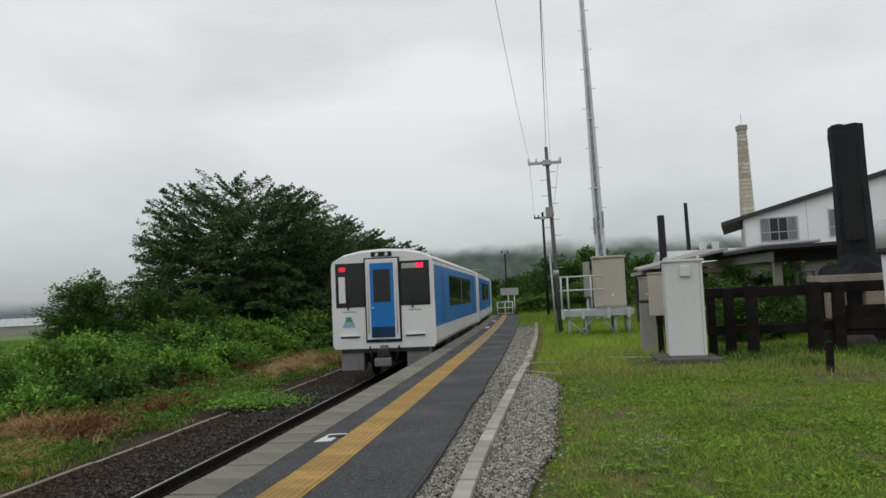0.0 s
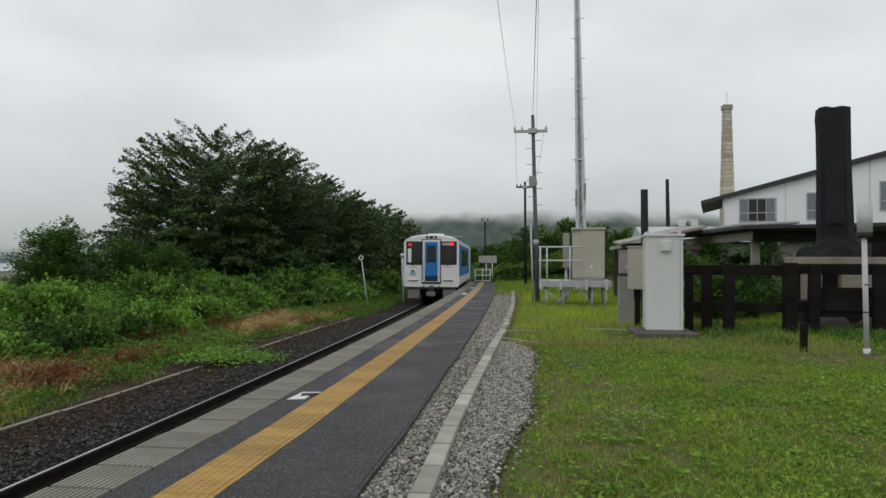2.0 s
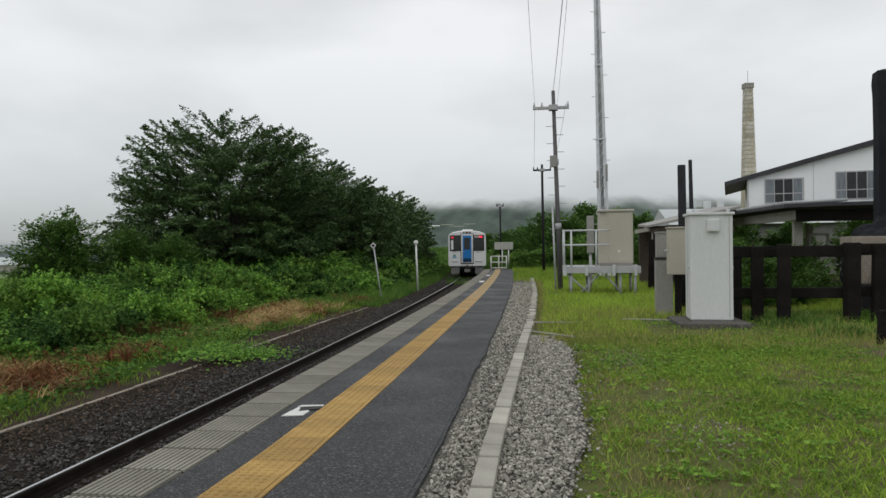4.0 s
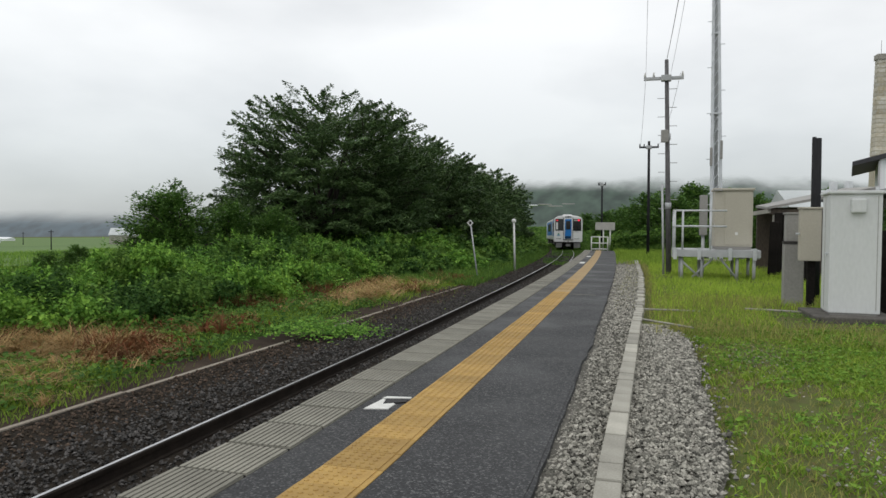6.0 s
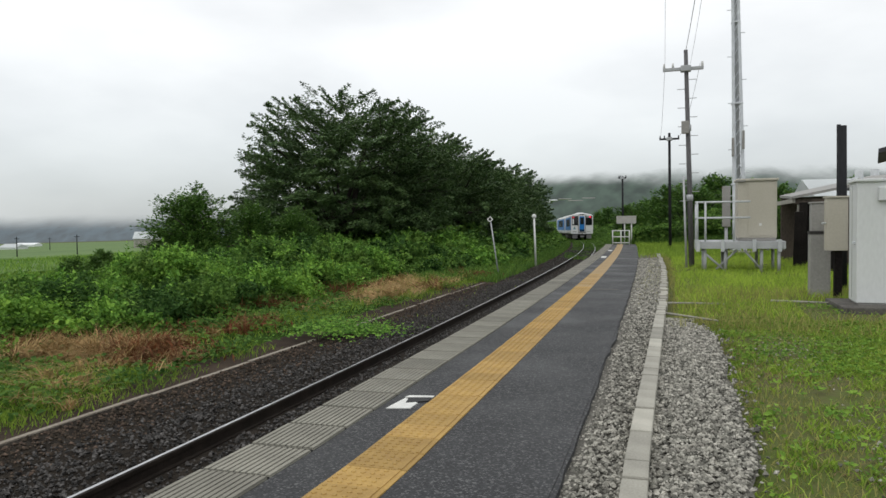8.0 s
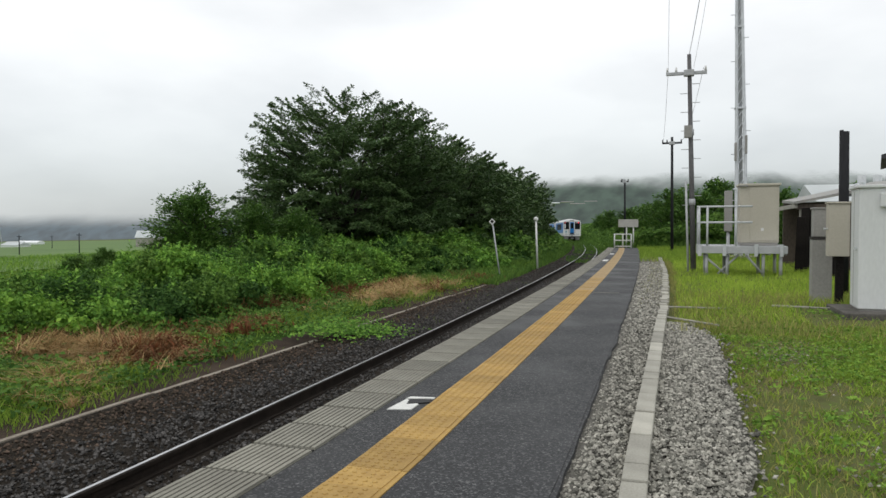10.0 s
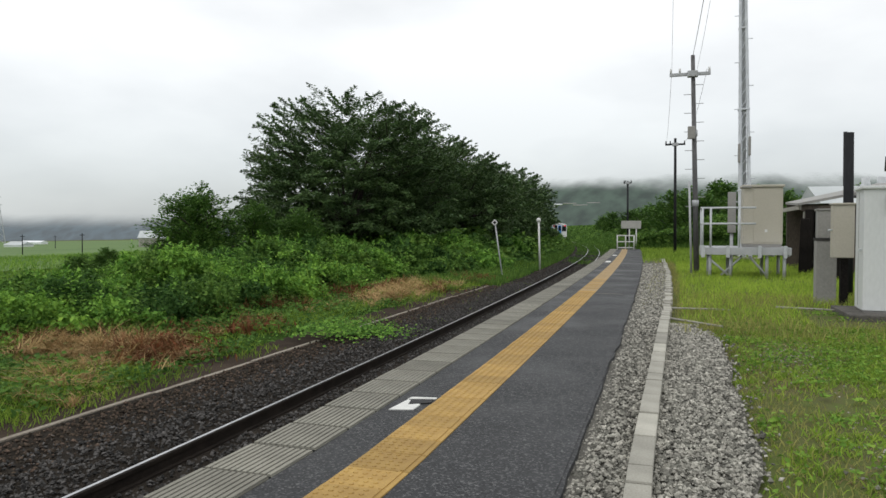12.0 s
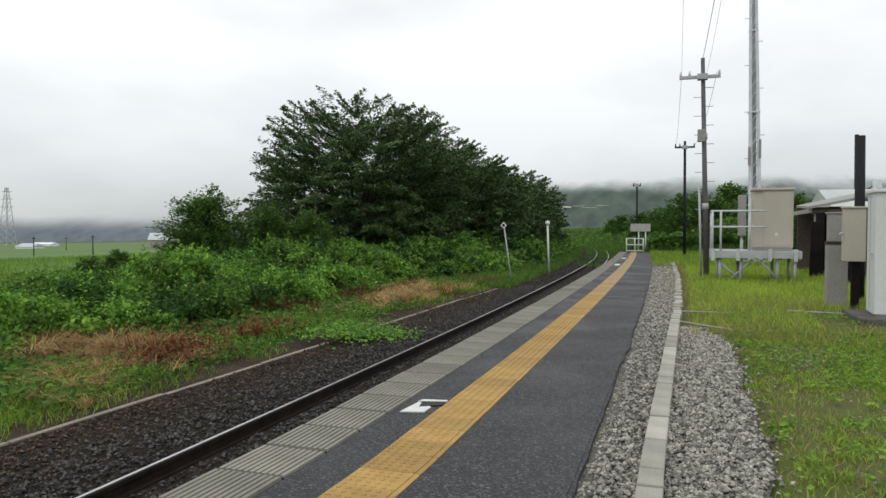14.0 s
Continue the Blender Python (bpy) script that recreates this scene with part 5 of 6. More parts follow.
def cherry_meshes(seed, h, r, n_spray, pairs, per, size, leafm):
    """Low-forking trunk with long limbs; flat feathered sprays of leaves in loose tiers, drooping at their tips."""
    g = np.random.default_rng(seed)
    wood, twigs = B(), B()
    fork = Vector((g.uniform(-0.2, 0.2), g.uniform(-0.2, 0.2), h * 0.13))
    tube(wood, (0, 0, -0.3), fork, 0.045 * h * 0.75, 0.036 * h * 0.75, 10)
    for i in range(14):
        a, el = i * 2.4 + g.uniform(-0.3, 0.3), g.uniform(0.12, 1.35)
        prev, rad = Vector(fork), 0.016 * h
        for s in (0.25, 0.48, 0.68, 0.8):
            q = Vector((math.cos(a) * math.cos(el) * r * s, math.sin(a) * math.cos(el) * r * s, h * 0.13 + math.sin(el) * h * 0.78 * s + 0.5 * s)) + Vector(g.uniform(-0.3, 0.3, 3))
            tube(wood, prev, q, rad, rad * 0.66, 6, False)
            prev, rad = q, rad * 0.66
    C, D, N, L = [], [], [], []
    for i in range(n_spray):
        a, ct = g.uniform(0, 6.283), g.uniform(-0.62, 1.0)
        stn = math.sqrt(max(0.0, 1 - ct * ct)) ** 0.85
        k = 1.0 * g.uniform(0.22, 1.0) ** 0.45 * (1 + 0.24 * noise.noise((math.cos(a) * 1.7 + seed, math.sin(a) * 1.7, ct * 1.7)))
        k = min(k, 1.0 + 0.06 * math.sin(a * 3 + seed))
        z = h * 0.40 + ct * (h * 0.58 if ct > 0 else h * 0.40) * k
        tier = h * 0.095
        z = z * 0.75 + (round(z / tier + 0.5 * math.sin(a * 2 + seed)) * tier) * 0.25
        tip = np.array([math.cos(a) * stn * r * k, math.sin(a) * stn * r * k, z])
        ln = g.uniform(0.45, 1.0) ** 1.2 * 2.5 * r / 7.5
        b = a + g.normal(0, 0.45)
        el = (0.24 + 0.5 * max(ct, 0) ** 2) + g.normal(0, 0.2)
        ax = np.array([math.cos(b) * math.cos(el), math.sin(b) * math.cos(el), math.sin(el)])
        sid = np.array([-math.sin(b), math.cos(b), g.normal(0, 0.12)])
        root = tip - ax * ln
        droop = g.uniform(0.12, 0.30) * ln * (1 - 0.7 * max(ct, 0))
        if i % 2 == 0:
            m_ = root + ax * ln * 0.55
            tube(twigs, Vector(root), Vector(m_ - [0, 0, droop * 0.3]), 0.026, 0.016, 4, False)
            tube(twigs, Vector(m_ - [0, 0, droop * 0.3]), Vector(tip - [0, 0, droop]), 0.016, 0.006, 4, False)
        j = g.integers(0, pairs, per)
        t0 = (j + 0.3) / pairs
        w = 0.36 * ln * (1.02 - t0) ** 0.8 * (0.35 + 0.65 * np.minimum(1, t0 * 3))
        q = g.uniform(0, 1, per) ** 0.8
        sgn = np.where(g.uniform(0, 1, per) < 0.5, -1.0, 1.0)
        t = np.clip(t0 + 0.55 * q * w / ln + g.normal(0, 0.012, per), 0, 1.04)
        off = sid[None] * (sgn * q * w)[:, None]
        p = root[None] + ax[None] * (ln * t)[:, None] + off
        p[:, 2] += g.normal(0, 0.05, per) - droop * t * t - 0.28 * q * w
        C.append(p)
        D.append(ax[None] * 0.8 + sid[None] * (sgn * 0.9)[:, None] + np.array([0, 0, -0.25]) + g.normal(0, 0.35, (per, 3)))
        N.append(np.array([0, 0, 1.0]) + ax[None] * 0.25 + g.normal(0, 0.30, (per, 3)))
        L.append(size * g.uniform(0.65, 1.4, per))
    C, D, N, L = np.concatenate(C), np.concatenate(D), np.concatenate(N), np.concatenate(L)
    me = bpy.data.meshes.new("trunk")
    wood.to_mesh(me)
    wood.free()
    me.materials.append(M["bark"])
    tw = bpy.data.meshes.new("twigs")
    twigs.to_mesh(tw)
    twigs.free()
    tw.materials.append(M["bark"])
    return me, leaf_mesh("crown", C, D, N, L, L * 0.58, leafm), tw


CHERRY = [cherry_meshes(3, 11.6, 8.1, 1600, 9, 96, 0.17, M["leaf"]), cherry_meshes(8, 10.4, 7.2, 1050, 8, 84, 0.20, M["leaf"]), cherry_meshes(12, 9.7, 6.7, 620, 7, 56, 0.27, M["leaf"])]
SMALL = [tree_meshes(21, 4.5, 2.6, 330, 70, 0.15, M["leaf_l"], -0.8), tree_meshes(25, 4.5, 2.4, 290, 70, 0.15, M["leaf_l"], -0.8)]
BUSH = [tree_meshes(21, 4.5, 2.6, 170, 44, 0.24, M["leaf_l"], -0.8), tree_meshes(25, 4.5, 2.4, 150, 44, 0.24, M["leaf_l"], -0.8)]
for k, x, y, rz, s in ((0, -17.4, 39.5, 0, 0.97), (1, -15.2, 48.0, 80, 0.95), (1, -16.2, 58, 200, 0.86), (2, -14.7, 60, 30, 0.84), (2, -15.9, 69, 120, 0.94), (2, -17.2, 79, 250, 1.02), (2, -19.9, 89, 10, 1.05), (2, -22.8, 100, 150, 1.0), (2, -26.5, 114, 60, 0.85), (2, -22, 54, 140, 0.9), (2, -33, 132, 20, 0.8)):
    plant_tree(CHERRY[k], x, y, rz, s, "dark green spreading cherry tree beside the track", "row of cherry trees", "cherry_tree")
for k, x, y, rz, s in ((0, -19.2, 27.5, 0, 0.96), (1, -17.6, 30.0, 90, 0.8), (1, -16.2, 31.0, 200, 0.75), (0, -20.4, 29, 200, 0.7)):
    plant_tree(SMALL[k], x, y, rz, s, "small round green tree standing in the scrub", "small trees in the scrub", "small_tree")
for k, x, y, rz, s in ((0, -24.5, 26.0, 0, 0.32), (1, -27.5, 30.5, 60, 0.30), (1, -23.2, 24.2, 150, 0.26), (0, -31.0, 35.0, 210, 0.34), (1, -36.0, 40.0, 20, 0.32)):
    plant_tree(BUSH[k], x, y, rz, s, "low green bush at the edge of the rice fields", "bushes by the fields", "shrub")
for k, x, y, rz, s in ((0, 6.3, 16.6, 0, 0.34), (1, 7.3, 17.6, 90, 0.36), (0, 6.9, 19.6, 200, 0.40), (1, 8.1, 19.0, 30, 0.36), (0, 9.9, 18.8, 70, 0.4), (1, 11.5, 18.0, 250, 0.42), (0, 7.6, 24.5, 130, 0.45), (1, 9.6, 26.5, 40, 0.45)):
    plant_tree(BUSH[k], x, y, rz, s, "low leafy shrub growing behind the timber fence", "shrubs behind the fence", "shrub")
for k, x, y, rz, s in ((0, 10.6, 36.5, 50, 0.75), (1, 13.4, 37, 150, 0.7), (1, 16.2, 36, 10, 0.75)):
    plant_tree(BUSH[k], x, y, rz, s, "dark bush growing behind the old shelter", "bushes behind the shelter", "shrub")
for k, x, y, rz, s in ((0, 1.3, 63, 0, 1.15), (1, 4.6, 66, 90, 1.3), (0, 3.0, 58, 40, 1.0), (1, -0.6, 74, 10, 0.95), (0, 7.5, 70, 60, 1.25), (1, -2.0, 84, 70, 0.95), (0, 6.2, 60, 180, 1.0),
                        (0, 10.5, 74, 30, 1.2), (1, 14, 80, 30, 1.2), (0, -4.5, 98, 30, 1.0), (1, -8.5, 116, 10, 1.0), (0, -12, 138, 80, 1.0), (1, 8.2, 50, 10, 0.7), (0, 19, 90, 10, 1.5)):
    plant_tree(BUSH[k], x, y, rz, s, "bushy dark green tree growing behind the platform end", "bushes past the platform", "bushy_tree")

# ---- scrub and weeds left of the track ----


def scrub_h(x, y):
    """Height of the scrub above the ground."""
    s = -5.55 - 0.8 * dev(y) - x
    n1 = np.array([noise.noise((a * 0.55, b * 0.45, 3.1)) + 0.75 * noise.noise((a * 1.4, b * 1.3, 7.7)) for a, b in zip(np.ravel(x), np.ravel(y))]).reshape(np.shape(x))
    start = 0.9 + 2.7 * np.exp(-((y - 10.0) / 2.6) ** 2) + 1.9 * np.exp(-((y - 26.0) / 6.5) ** 2) + 1.0 * np.exp(-((y - 17) / 4.5) ** 2) + 0.6 * np.exp(-((y - 6) / 2.0) ** 2) + 0.9 * n1
    tall = 0.62 + 0.85 * np.exp(-((y - 22) / 5.5) ** 2) * ramp(s, 3.0, 4.6) + 0.8 * ramp(y, 28, 42)
    h = ramp(s, start, start + 1.6) * (0.86 * tall + 0.2 * ramp(s, 2.5, 5.5) + (0.85 + 0.25 * ramp(y, 16, 22)) * n1) + 0.08
    h *= 1 - 0.72 * ramp(s, 4.0, 11) * (1 - ramp(y, 20, 30))
    return np.clip(h, 0.03, 1.5 + 0.9 * ramp(y, 16, 22)) * ramp(s, -0.1, 0.7)


# Near-black green sheet below the leaves: shade inside the scrub given as colour.
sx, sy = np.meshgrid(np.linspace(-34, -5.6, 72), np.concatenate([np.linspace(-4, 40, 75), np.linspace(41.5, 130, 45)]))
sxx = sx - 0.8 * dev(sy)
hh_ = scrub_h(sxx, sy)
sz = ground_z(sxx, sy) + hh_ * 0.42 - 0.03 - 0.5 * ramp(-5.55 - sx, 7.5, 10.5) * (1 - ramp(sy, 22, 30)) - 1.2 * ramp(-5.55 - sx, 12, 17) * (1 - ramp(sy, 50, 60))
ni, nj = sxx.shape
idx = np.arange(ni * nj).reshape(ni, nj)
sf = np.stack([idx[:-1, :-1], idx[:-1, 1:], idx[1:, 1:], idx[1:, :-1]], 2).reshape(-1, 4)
tagged(new("scrub_mass", raw_mesh("scrub_mass", np.stack([sxx, sy, sz], 2).reshape(-1, 3), sf, M["scrub_shade"])), "dark sheet under the leaves, painted as the shade inside the scrub", "undergrowth", kind="stuff")
rng = np.random.default_rng(11)


def n2(x, y, f, o):
    return np.array([noise.noise((a * f, b * f, o)) for a, b in zip(x, y)])


def scrub_leaves(n, x0, x1, y0, y1, size, power, name, material, hmin, seed):
    g = np.random.default_rng(seed)
    y = y0 + (y1 - y0) * g.uniform(0, 1, n) ** power
    x = x0 + (x1 - x0) * g.uniform(0, 1, n) ** 1.25 - 0.8 * dev(y)
    h = scrub_h(x, y)
    keep = (h > hmin) & (g.uniform(0, 1, n) < np.clip(0.95 + 1.5 * n2(x, y, 2.1, 4.4), 0.25, 1))
    x, y, h = x[keep], y[keep], h[keep]
    m = len(x)
    z = ground_z(x, y) + h * (1.0 - 0.28 * g.uniform(0, 1, m) ** 1.5) + g.uniform(-0.05, 0.08, m) + (g.uniform(0, 1, m) > 0.93) * g.uniform(0, 0.22, m)
    c = np.stack([x + g.normal(0, 0.06, m), y + g.normal(0, 0.06, m), z], 1)
    d = g.normal(0, 1, (m, 3)) * [1, 1, 0.35]
    nn = np.array([0.2, -0.4, 1.0]) + g.normal(0, 0.55, (m, 3))
    ln = size * g.uniform(0.6, 1.4, m) * (0.8 + y / 60)
    return tagged(new(name, leaf_mesh(name, c, d, nn, ln, ln * 0.75, material)), "dense bright green vines and scrub beside the track", "undergrowth", kind="stuff")


scrub_leaves(20000, -5.7, -20, 3, 45, 0.11, 1.3, "scrub_leaves", M["shrub2"], 0.085, 31)


def scrub_clumps(seed, n_try, r0, r1, gap, lift, y0, y1, per, size, names, hmin=0.28):
    """Separate leafy clumps, each of many sprigs with gaps between; one kind of plant to a patch."""
    g = np.random.default_rng(seed)
    placed = []
    bins = {k: ([], [], [], []) for k in range(len(names))}
    ys_ = y0 + (y1 - y0) * g.uniform(0, 1, n_try) ** 1.25
    xs_ = -5.9 - 13 * g.uniform(0, 1, n_try) ** 1.15 - 0.8 * dev(ys_)
    hs2 = scrub_h(xs_, ys_)
    for xi, yi, hi in zip(xs_, ys_, hs2):
        r = r0 + (r1 - r0) * g.uniform() ** 1.6
        if hi < hmin or any((xi - a) ** 2 + (yi - b) ** 2 < (gap * (r + c)) ** 2 for a, b, c in placed):
            continue
        placed.append((xi, yi, r))
        kind = 0.57 + 0.9 * noise.noise((xi * 0.33, yi * 0.33, 17.0)) + g.normal(0, 0.27)
        C, D, N, L = bins[min(len(names) - 1, max(0, int(kind * (len(names) - 0.45))))]
        m = int(per * r * r / 0.25)
        sprig = unit(g.normal(0, 1, (int(10 + 26 * r), 3)))
        sprig[:, 2] = np.abs(sprig[:, 2]) * 1.1 - 0.25
        reach = g.uniform(0.78, 1.22, len(sprig))
        pick = g.integers(0, len(sprig), m)
        q = g.uniform(0.35, 1.0, m) ** 0.5
        d = sprig[pick] * (q * reach[pick])[:, None] + g.normal(0, 0.13, (m, 3)) * (0.5 + q)[:, None]
        cz = float(ground_z(xi, yi)) + hi + g.uniform(*lift) - r * 0.7
        C.append(np.array([xi, yi, cz]) + d * r * [1.15, 1.15, 0.9])
        N.append(unit(d) * 0.6 + np.array([0, 0, 0.75]) + g.normal(0, 0.34, (m, 3)))
        t = g.normal(0, 1, (m, 3))
        D.append(t + unit(d) * 0.8 + np.array([0, 0, -0.3]))
        L.append(size * g.uniform(0.55, 1.5, m) * (0.8 + yi / 50))
    for k, (name, material, label) in enumerate(names):
        if bins[k][0]:
            C, D, N, L = (np.concatenate(v) for v in bins[k])
            tagged(new(name, leaf_mesh(name, C, D, N, L, L * 0.66, material)), label, "undergrowth", kind="stuff")


g = np.random.default_rng(44)
n = 80000
y = 4 + 32 * g.uniform(0, 1, n) ** 1.2
s = 0.25 + 6.5 * g.uniform(0, 1, n) ** 1.2
x = -5.55 - 0.8 * dev(y) - s
keep = np.ones(n, bool)
for cx, cy, rx, ry in ((-9.8, 10.0, 1.7, 1.1), (-7.6, 10.0, 1.2, 1.0), (-8.4, 24.6, 1.6, 3.2), (-7.4, 22.6, 1.2, 3.0)):
    keep &= (((x - cx) / rx) ** 2 + ((y - cy) / ry) ** 2 > 1) | (g.uniform(0, 1, n) < 0.12)
keep &= g.uniform(0, 1, n) < 0.35 + 0.65 * ramp(s, 1.0, 2.6)
keep &= g.uniform(0, 1, n) < np.clip(0.55 + 1.3 * n2(x, y, 0.9, 21.0), 0.15, 1)
x, y = x[keep], y[keep]
n = len(x)
c = np.stack([x, y, ground_z(x, y) + np.maximum(scrub_h(x, y) * 0.56 - 0.03, 0) + g.uniform(0.02, 0.2, n)], 1)
ln = g.uniform(0.05, 0.125, n)
tagged(new("ground_cover", leaf_mesh("ground_cover", c, g.normal(0, 1, (n, 3)) * [1, 1, 0.3], np.array([0.15, -0.35, 1]) + g.normal(0, 0.45, (n, 3)), ln, ln * 0.6, M["shrub2"])),
       "low green weeds covering the ground by the track", "weeds", kind="stuff")
KINDS = (("dark_scrub", M["shrub3"], "dark green leafy scrub clumps beside the track"),
         ("mid_scrub", M["shrub2"], "mid green leafy scrub clumps beside the track"),
         ("bright_scrub", M["shrub"], "bright green leafy scrub clumps beside the track"),
         ("yellow_green_scrub", M["shrub_y"], "pale yellow-green vines over the scrub"))
scrub_clumps(81, 3000, 0.32, 0.80, 0.72, (0.02, 0.42), 3, 34, 760, 0.088, KINDS)
scrub_clumps(82, 3200, 0.16, 0.40, 0.62, (-0.34, 0.02), 3, 30, 560, 0.072, KINDS, 0.16)
scrub_clumps(84, 420, 0.45, 0.95, 0.48, (-0.1, 0.25), 30, 54, 300, 0.13, KINDS[:3])
scrub_leaves(36000, -5.7, -23, 30, 130, 0.22, 1.2, "far_scrub_leaves", M["shrub2"], 0.15, 32)
# leafy shoots standing up out of the scrub
g = np.random.default_rng(45)
C, D, N = [], [], []
for i in range(420):
    y = 9 + 30 * g.uniform()
    x = -5.55 - 0.8 * float(dev(y)) - g.uniform(2.0, 9.5)
    h = float(scrub_h(np.array([x]), np.array([y]))[0])
    if h < 0.5:
        continue
    top = g.uniform(0.15, 0.6)
    lx, ly = g.normal(0, 0.16, 2)
    k = 16
    t = np.linspace(-0.3, 1, k)
    base_z = float(ground_z(x, y)) + h
    a = np.arange(k) * 2.4 + g.uniform(0, 6)
    off = np.stack([np.cos(a), np.sin(a), 0 * a], 1) * (0.10 * (1.15 - t))[:, None]
    C.append(np.stack([x + lx * t, y + ly * t, base_z + top * t], 1) + off)
    D.append(off + np.array([0, 0, 0.02]))
    N.append(np.array([0, 0, 1.0]) + g.normal(0, 0.3, (k, 3)))
C, D, N = np.concatenate(C), np.concatenate(D), np.concatenate(N)
ln = g.uniform(0.09, 0.17, len(C))
tagged(new("scrub_shoots", leaf_mesh("scrub_shoots", C, D, N, ln, ln * 0.5, M["shrub"])), "leafy green shoots rising from the scrub", "undergrowth", kind="stuff")
# low vines creeping over the edging
g = np.random.default_rng(41)
n = 1700
x, y = -5.1 + g.normal(0, 0.42, n), 13.9 + g.normal(0, 0.62, n)
x -= 0.35 * (14 - y)
c = np.stack([x, y, -0.92 + 0.32 * np.exp(-((x + 5.6) / 0.9) ** 2) * g.uniform(0.3, 1, n) + 0.06 * g.uniform(0, 1, n)], 1)
tagged(new("creeping_vine", leaf_mesh("creeping_vine", c, g.normal(0, 1, (n, 3)) * [1, 1, 0.3], np.array([0.1, -0.3, 1]) + g.normal(0, 0.3, (n, 3)), g.uniform(0.05, 0.10, n), g.uniform(0.04, 0.075, n), M["shrub"])),
       "bright green vine creeping over the ballast edge", "vine", kind="stuff")


def blades(name, n, area, ht, wd, lean, material, label, seed, weight=None, follow=None):
    g = np.random.default_rng(seed)
    x0, x1, y0, y1, power = area
    y = y0 + (y1 - y0) * g.uniform(0, 1, n) ** power
    x = g.uniform(x0, x1, n)
    if weight is not None:
        k = g.uniform(0, 1, n) < weight(x, y)
        x, y = x[k], y[k]
    if follow is not None:
        x = x - follow(y)
    k = ~((x > 3.3) & (x < 5.4) & (y > 11.4) & (y < 13.95))
    x, y = x[k], y[k]
    m = len(x)
    b = np.stack([x, y, ground_z(x, y) - 0.01], 1)
    h = ht * g.uniform(0.5, 1.4, m)
    a = g.uniform(0, 6.283, m)
    ll = lean * h * g.uniform(0.2, 1.2, m)
    le = np.stack([np.cos(a) * ll, np.sin(a) * ll, 0 * a], 1)
    return tagged(new(name, blade_mesh(name, b, le, h, wd * g.uniform(0.7, 1.3, m), g, material)), label, "grass", kind="stuff")


def bare(x, y):
    """Thin and trodden spots in the lawn."""
    b = 0 * x
    for cx, cy, rx, ry in ((2.62, 8.5, 0.35, 0.9), (2.85, 5.0, 0.3, 0.7), (2.6, 6.5, 0.28, 0.5), (7.2, 10.0, 1.8, 0.55), (4.3, 7.0, 0.4, 0.5)):
        b = np.maximum(b, np.exp(-((x - cx) / rx) ** 2 - ((y - cy) / ry) ** 2))
    return b


def lawn(x, y):
    e = path_edge(y) - 0.10 + 0.08 * n2(x, y, 1.2, 2.0) + 0.16 * n2(x, y, 4.0, 3.3) - 0.15 * ramp(y, 9.8, 11.0)
    return (x > e) * np.clip(0.62 + 1.1 * n2(x, y, 0.7, 5.0) + 1.3 * n2(x, y, 3.4, 6.0), 0.06, 1) * (1 - 0.85 * bare(x, y)) * (1 - 0.75 * ramp(x, 4.8, 6.0) * ramp(y, 10.0, 11.2))


blades("lawn_grass", 260000, (1.5, 9.5, -0.5, 14, 1.25), 0.05, 0.012, 1.4, M["grass"], "short green grass on the station ground", 51, lawn)
blades("rear_lawn_grass", 70000, (1.6, 9.5, -9, 0.6, 1.0), 0.05, 0.013, 1.4, M["grass"], "short green grass on the station ground", 69, lawn)
blades("rear_dry_grass", 16000, (1.6, 9.5, -8, 1.7, 1.0), 0.05, 0.007, 1.1, M["grass_y"], "yellowing short grass in patches", 96, lambda x, y: (x > 1.9) * np.clip(0.40 - 1.2 * n2(x, y, 0.7, 5.0), 0, 1))
blades("dry_lawn_grass", 70000, (1.5, 9.5, 1.5, 14, 1.4), 0.05, 0.007, 1.1, M["grass_y"], "yellowing short grass in patches", 52, lambda x, y: (x > 1.9) * np.clip(0.40 - 1.2 * n2(x, y, 0.7, 5.0) + 0.6 * np.exp(-((y - 8.8) / 1.6) ** 2), 0, 1) * (1 - 0.7 * bare(x, y)))
g = np.random.default_rng(53)
n = 76000
x, y = g.uniform(1.65, 9, n), np.concatenate([1.0 + 12.5 * g.uniform(0, 1, 62000) ** 1.4, g.uniform(-7, 1.2, 14000)])
k = g.uniform(0, 1, n) < np.clip(0.35 + 1.0 * n2(x, y, 0.55, 9.0) + 1.3 * n2(x, y, 2.8, 9.5), 0, 1) * (x > path_edge(y) + 0.04)
x, y = x[k], y[k]
n = len(x)
c = np.stack([x, y, ground_z(x, y) + g.uniform(0.01, 0.06, n)], 1)
tagged(new("clover", leaf_mesh("clover", c, g.normal(0, 1, (n, 3)) * [1, 1, 0.3], np.array([0, 0, 1.0]) + g.normal(0, 0.6, (n, 3)), g.uniform(0.025, 0.055, n), g.uniform(0.018, 0.042, n), M["clover"])),
       "patches of green clover and low weeds", "clover", kind="stuff")
g = np.random.default_rng(95)
C, D, N, L = [], [], [], []
for i in range(1300):
    x, y = g.uniform(1.9, 9.5), 1.5 + 11 * g.uniform() ** 1.3
    if g.uniform() > 0.35 + 1.3 * noise.noise((x * 0.8, y * 0.8, 50.0)) or 3.3 < x < 5.4 and y > 11.3:
        continue
    k = 9
    a = g.uniform(0, 6.283) + np.arange(k) * 0.7
    r = g.uniform(0.02, 0.05)
    out = np.stack([np.cos(a), np.sin(a), np.full(k, 0.35)], 1)
    C.append(np.array([x, y, float(ground_z(x, y)) + 0.03]) + out * r * g.uniform(0.5, 1.0, (k, 1)))
    D.append(out)
    N.append(np.array([0, 0, 1.0]) + g.normal(0, 0.25, (k, 3)))
    L.append(r * g.uniform(0.9, 1.5, k))
C, D, N, L = (np.concatenate(v) for v in (C, D, N, L))
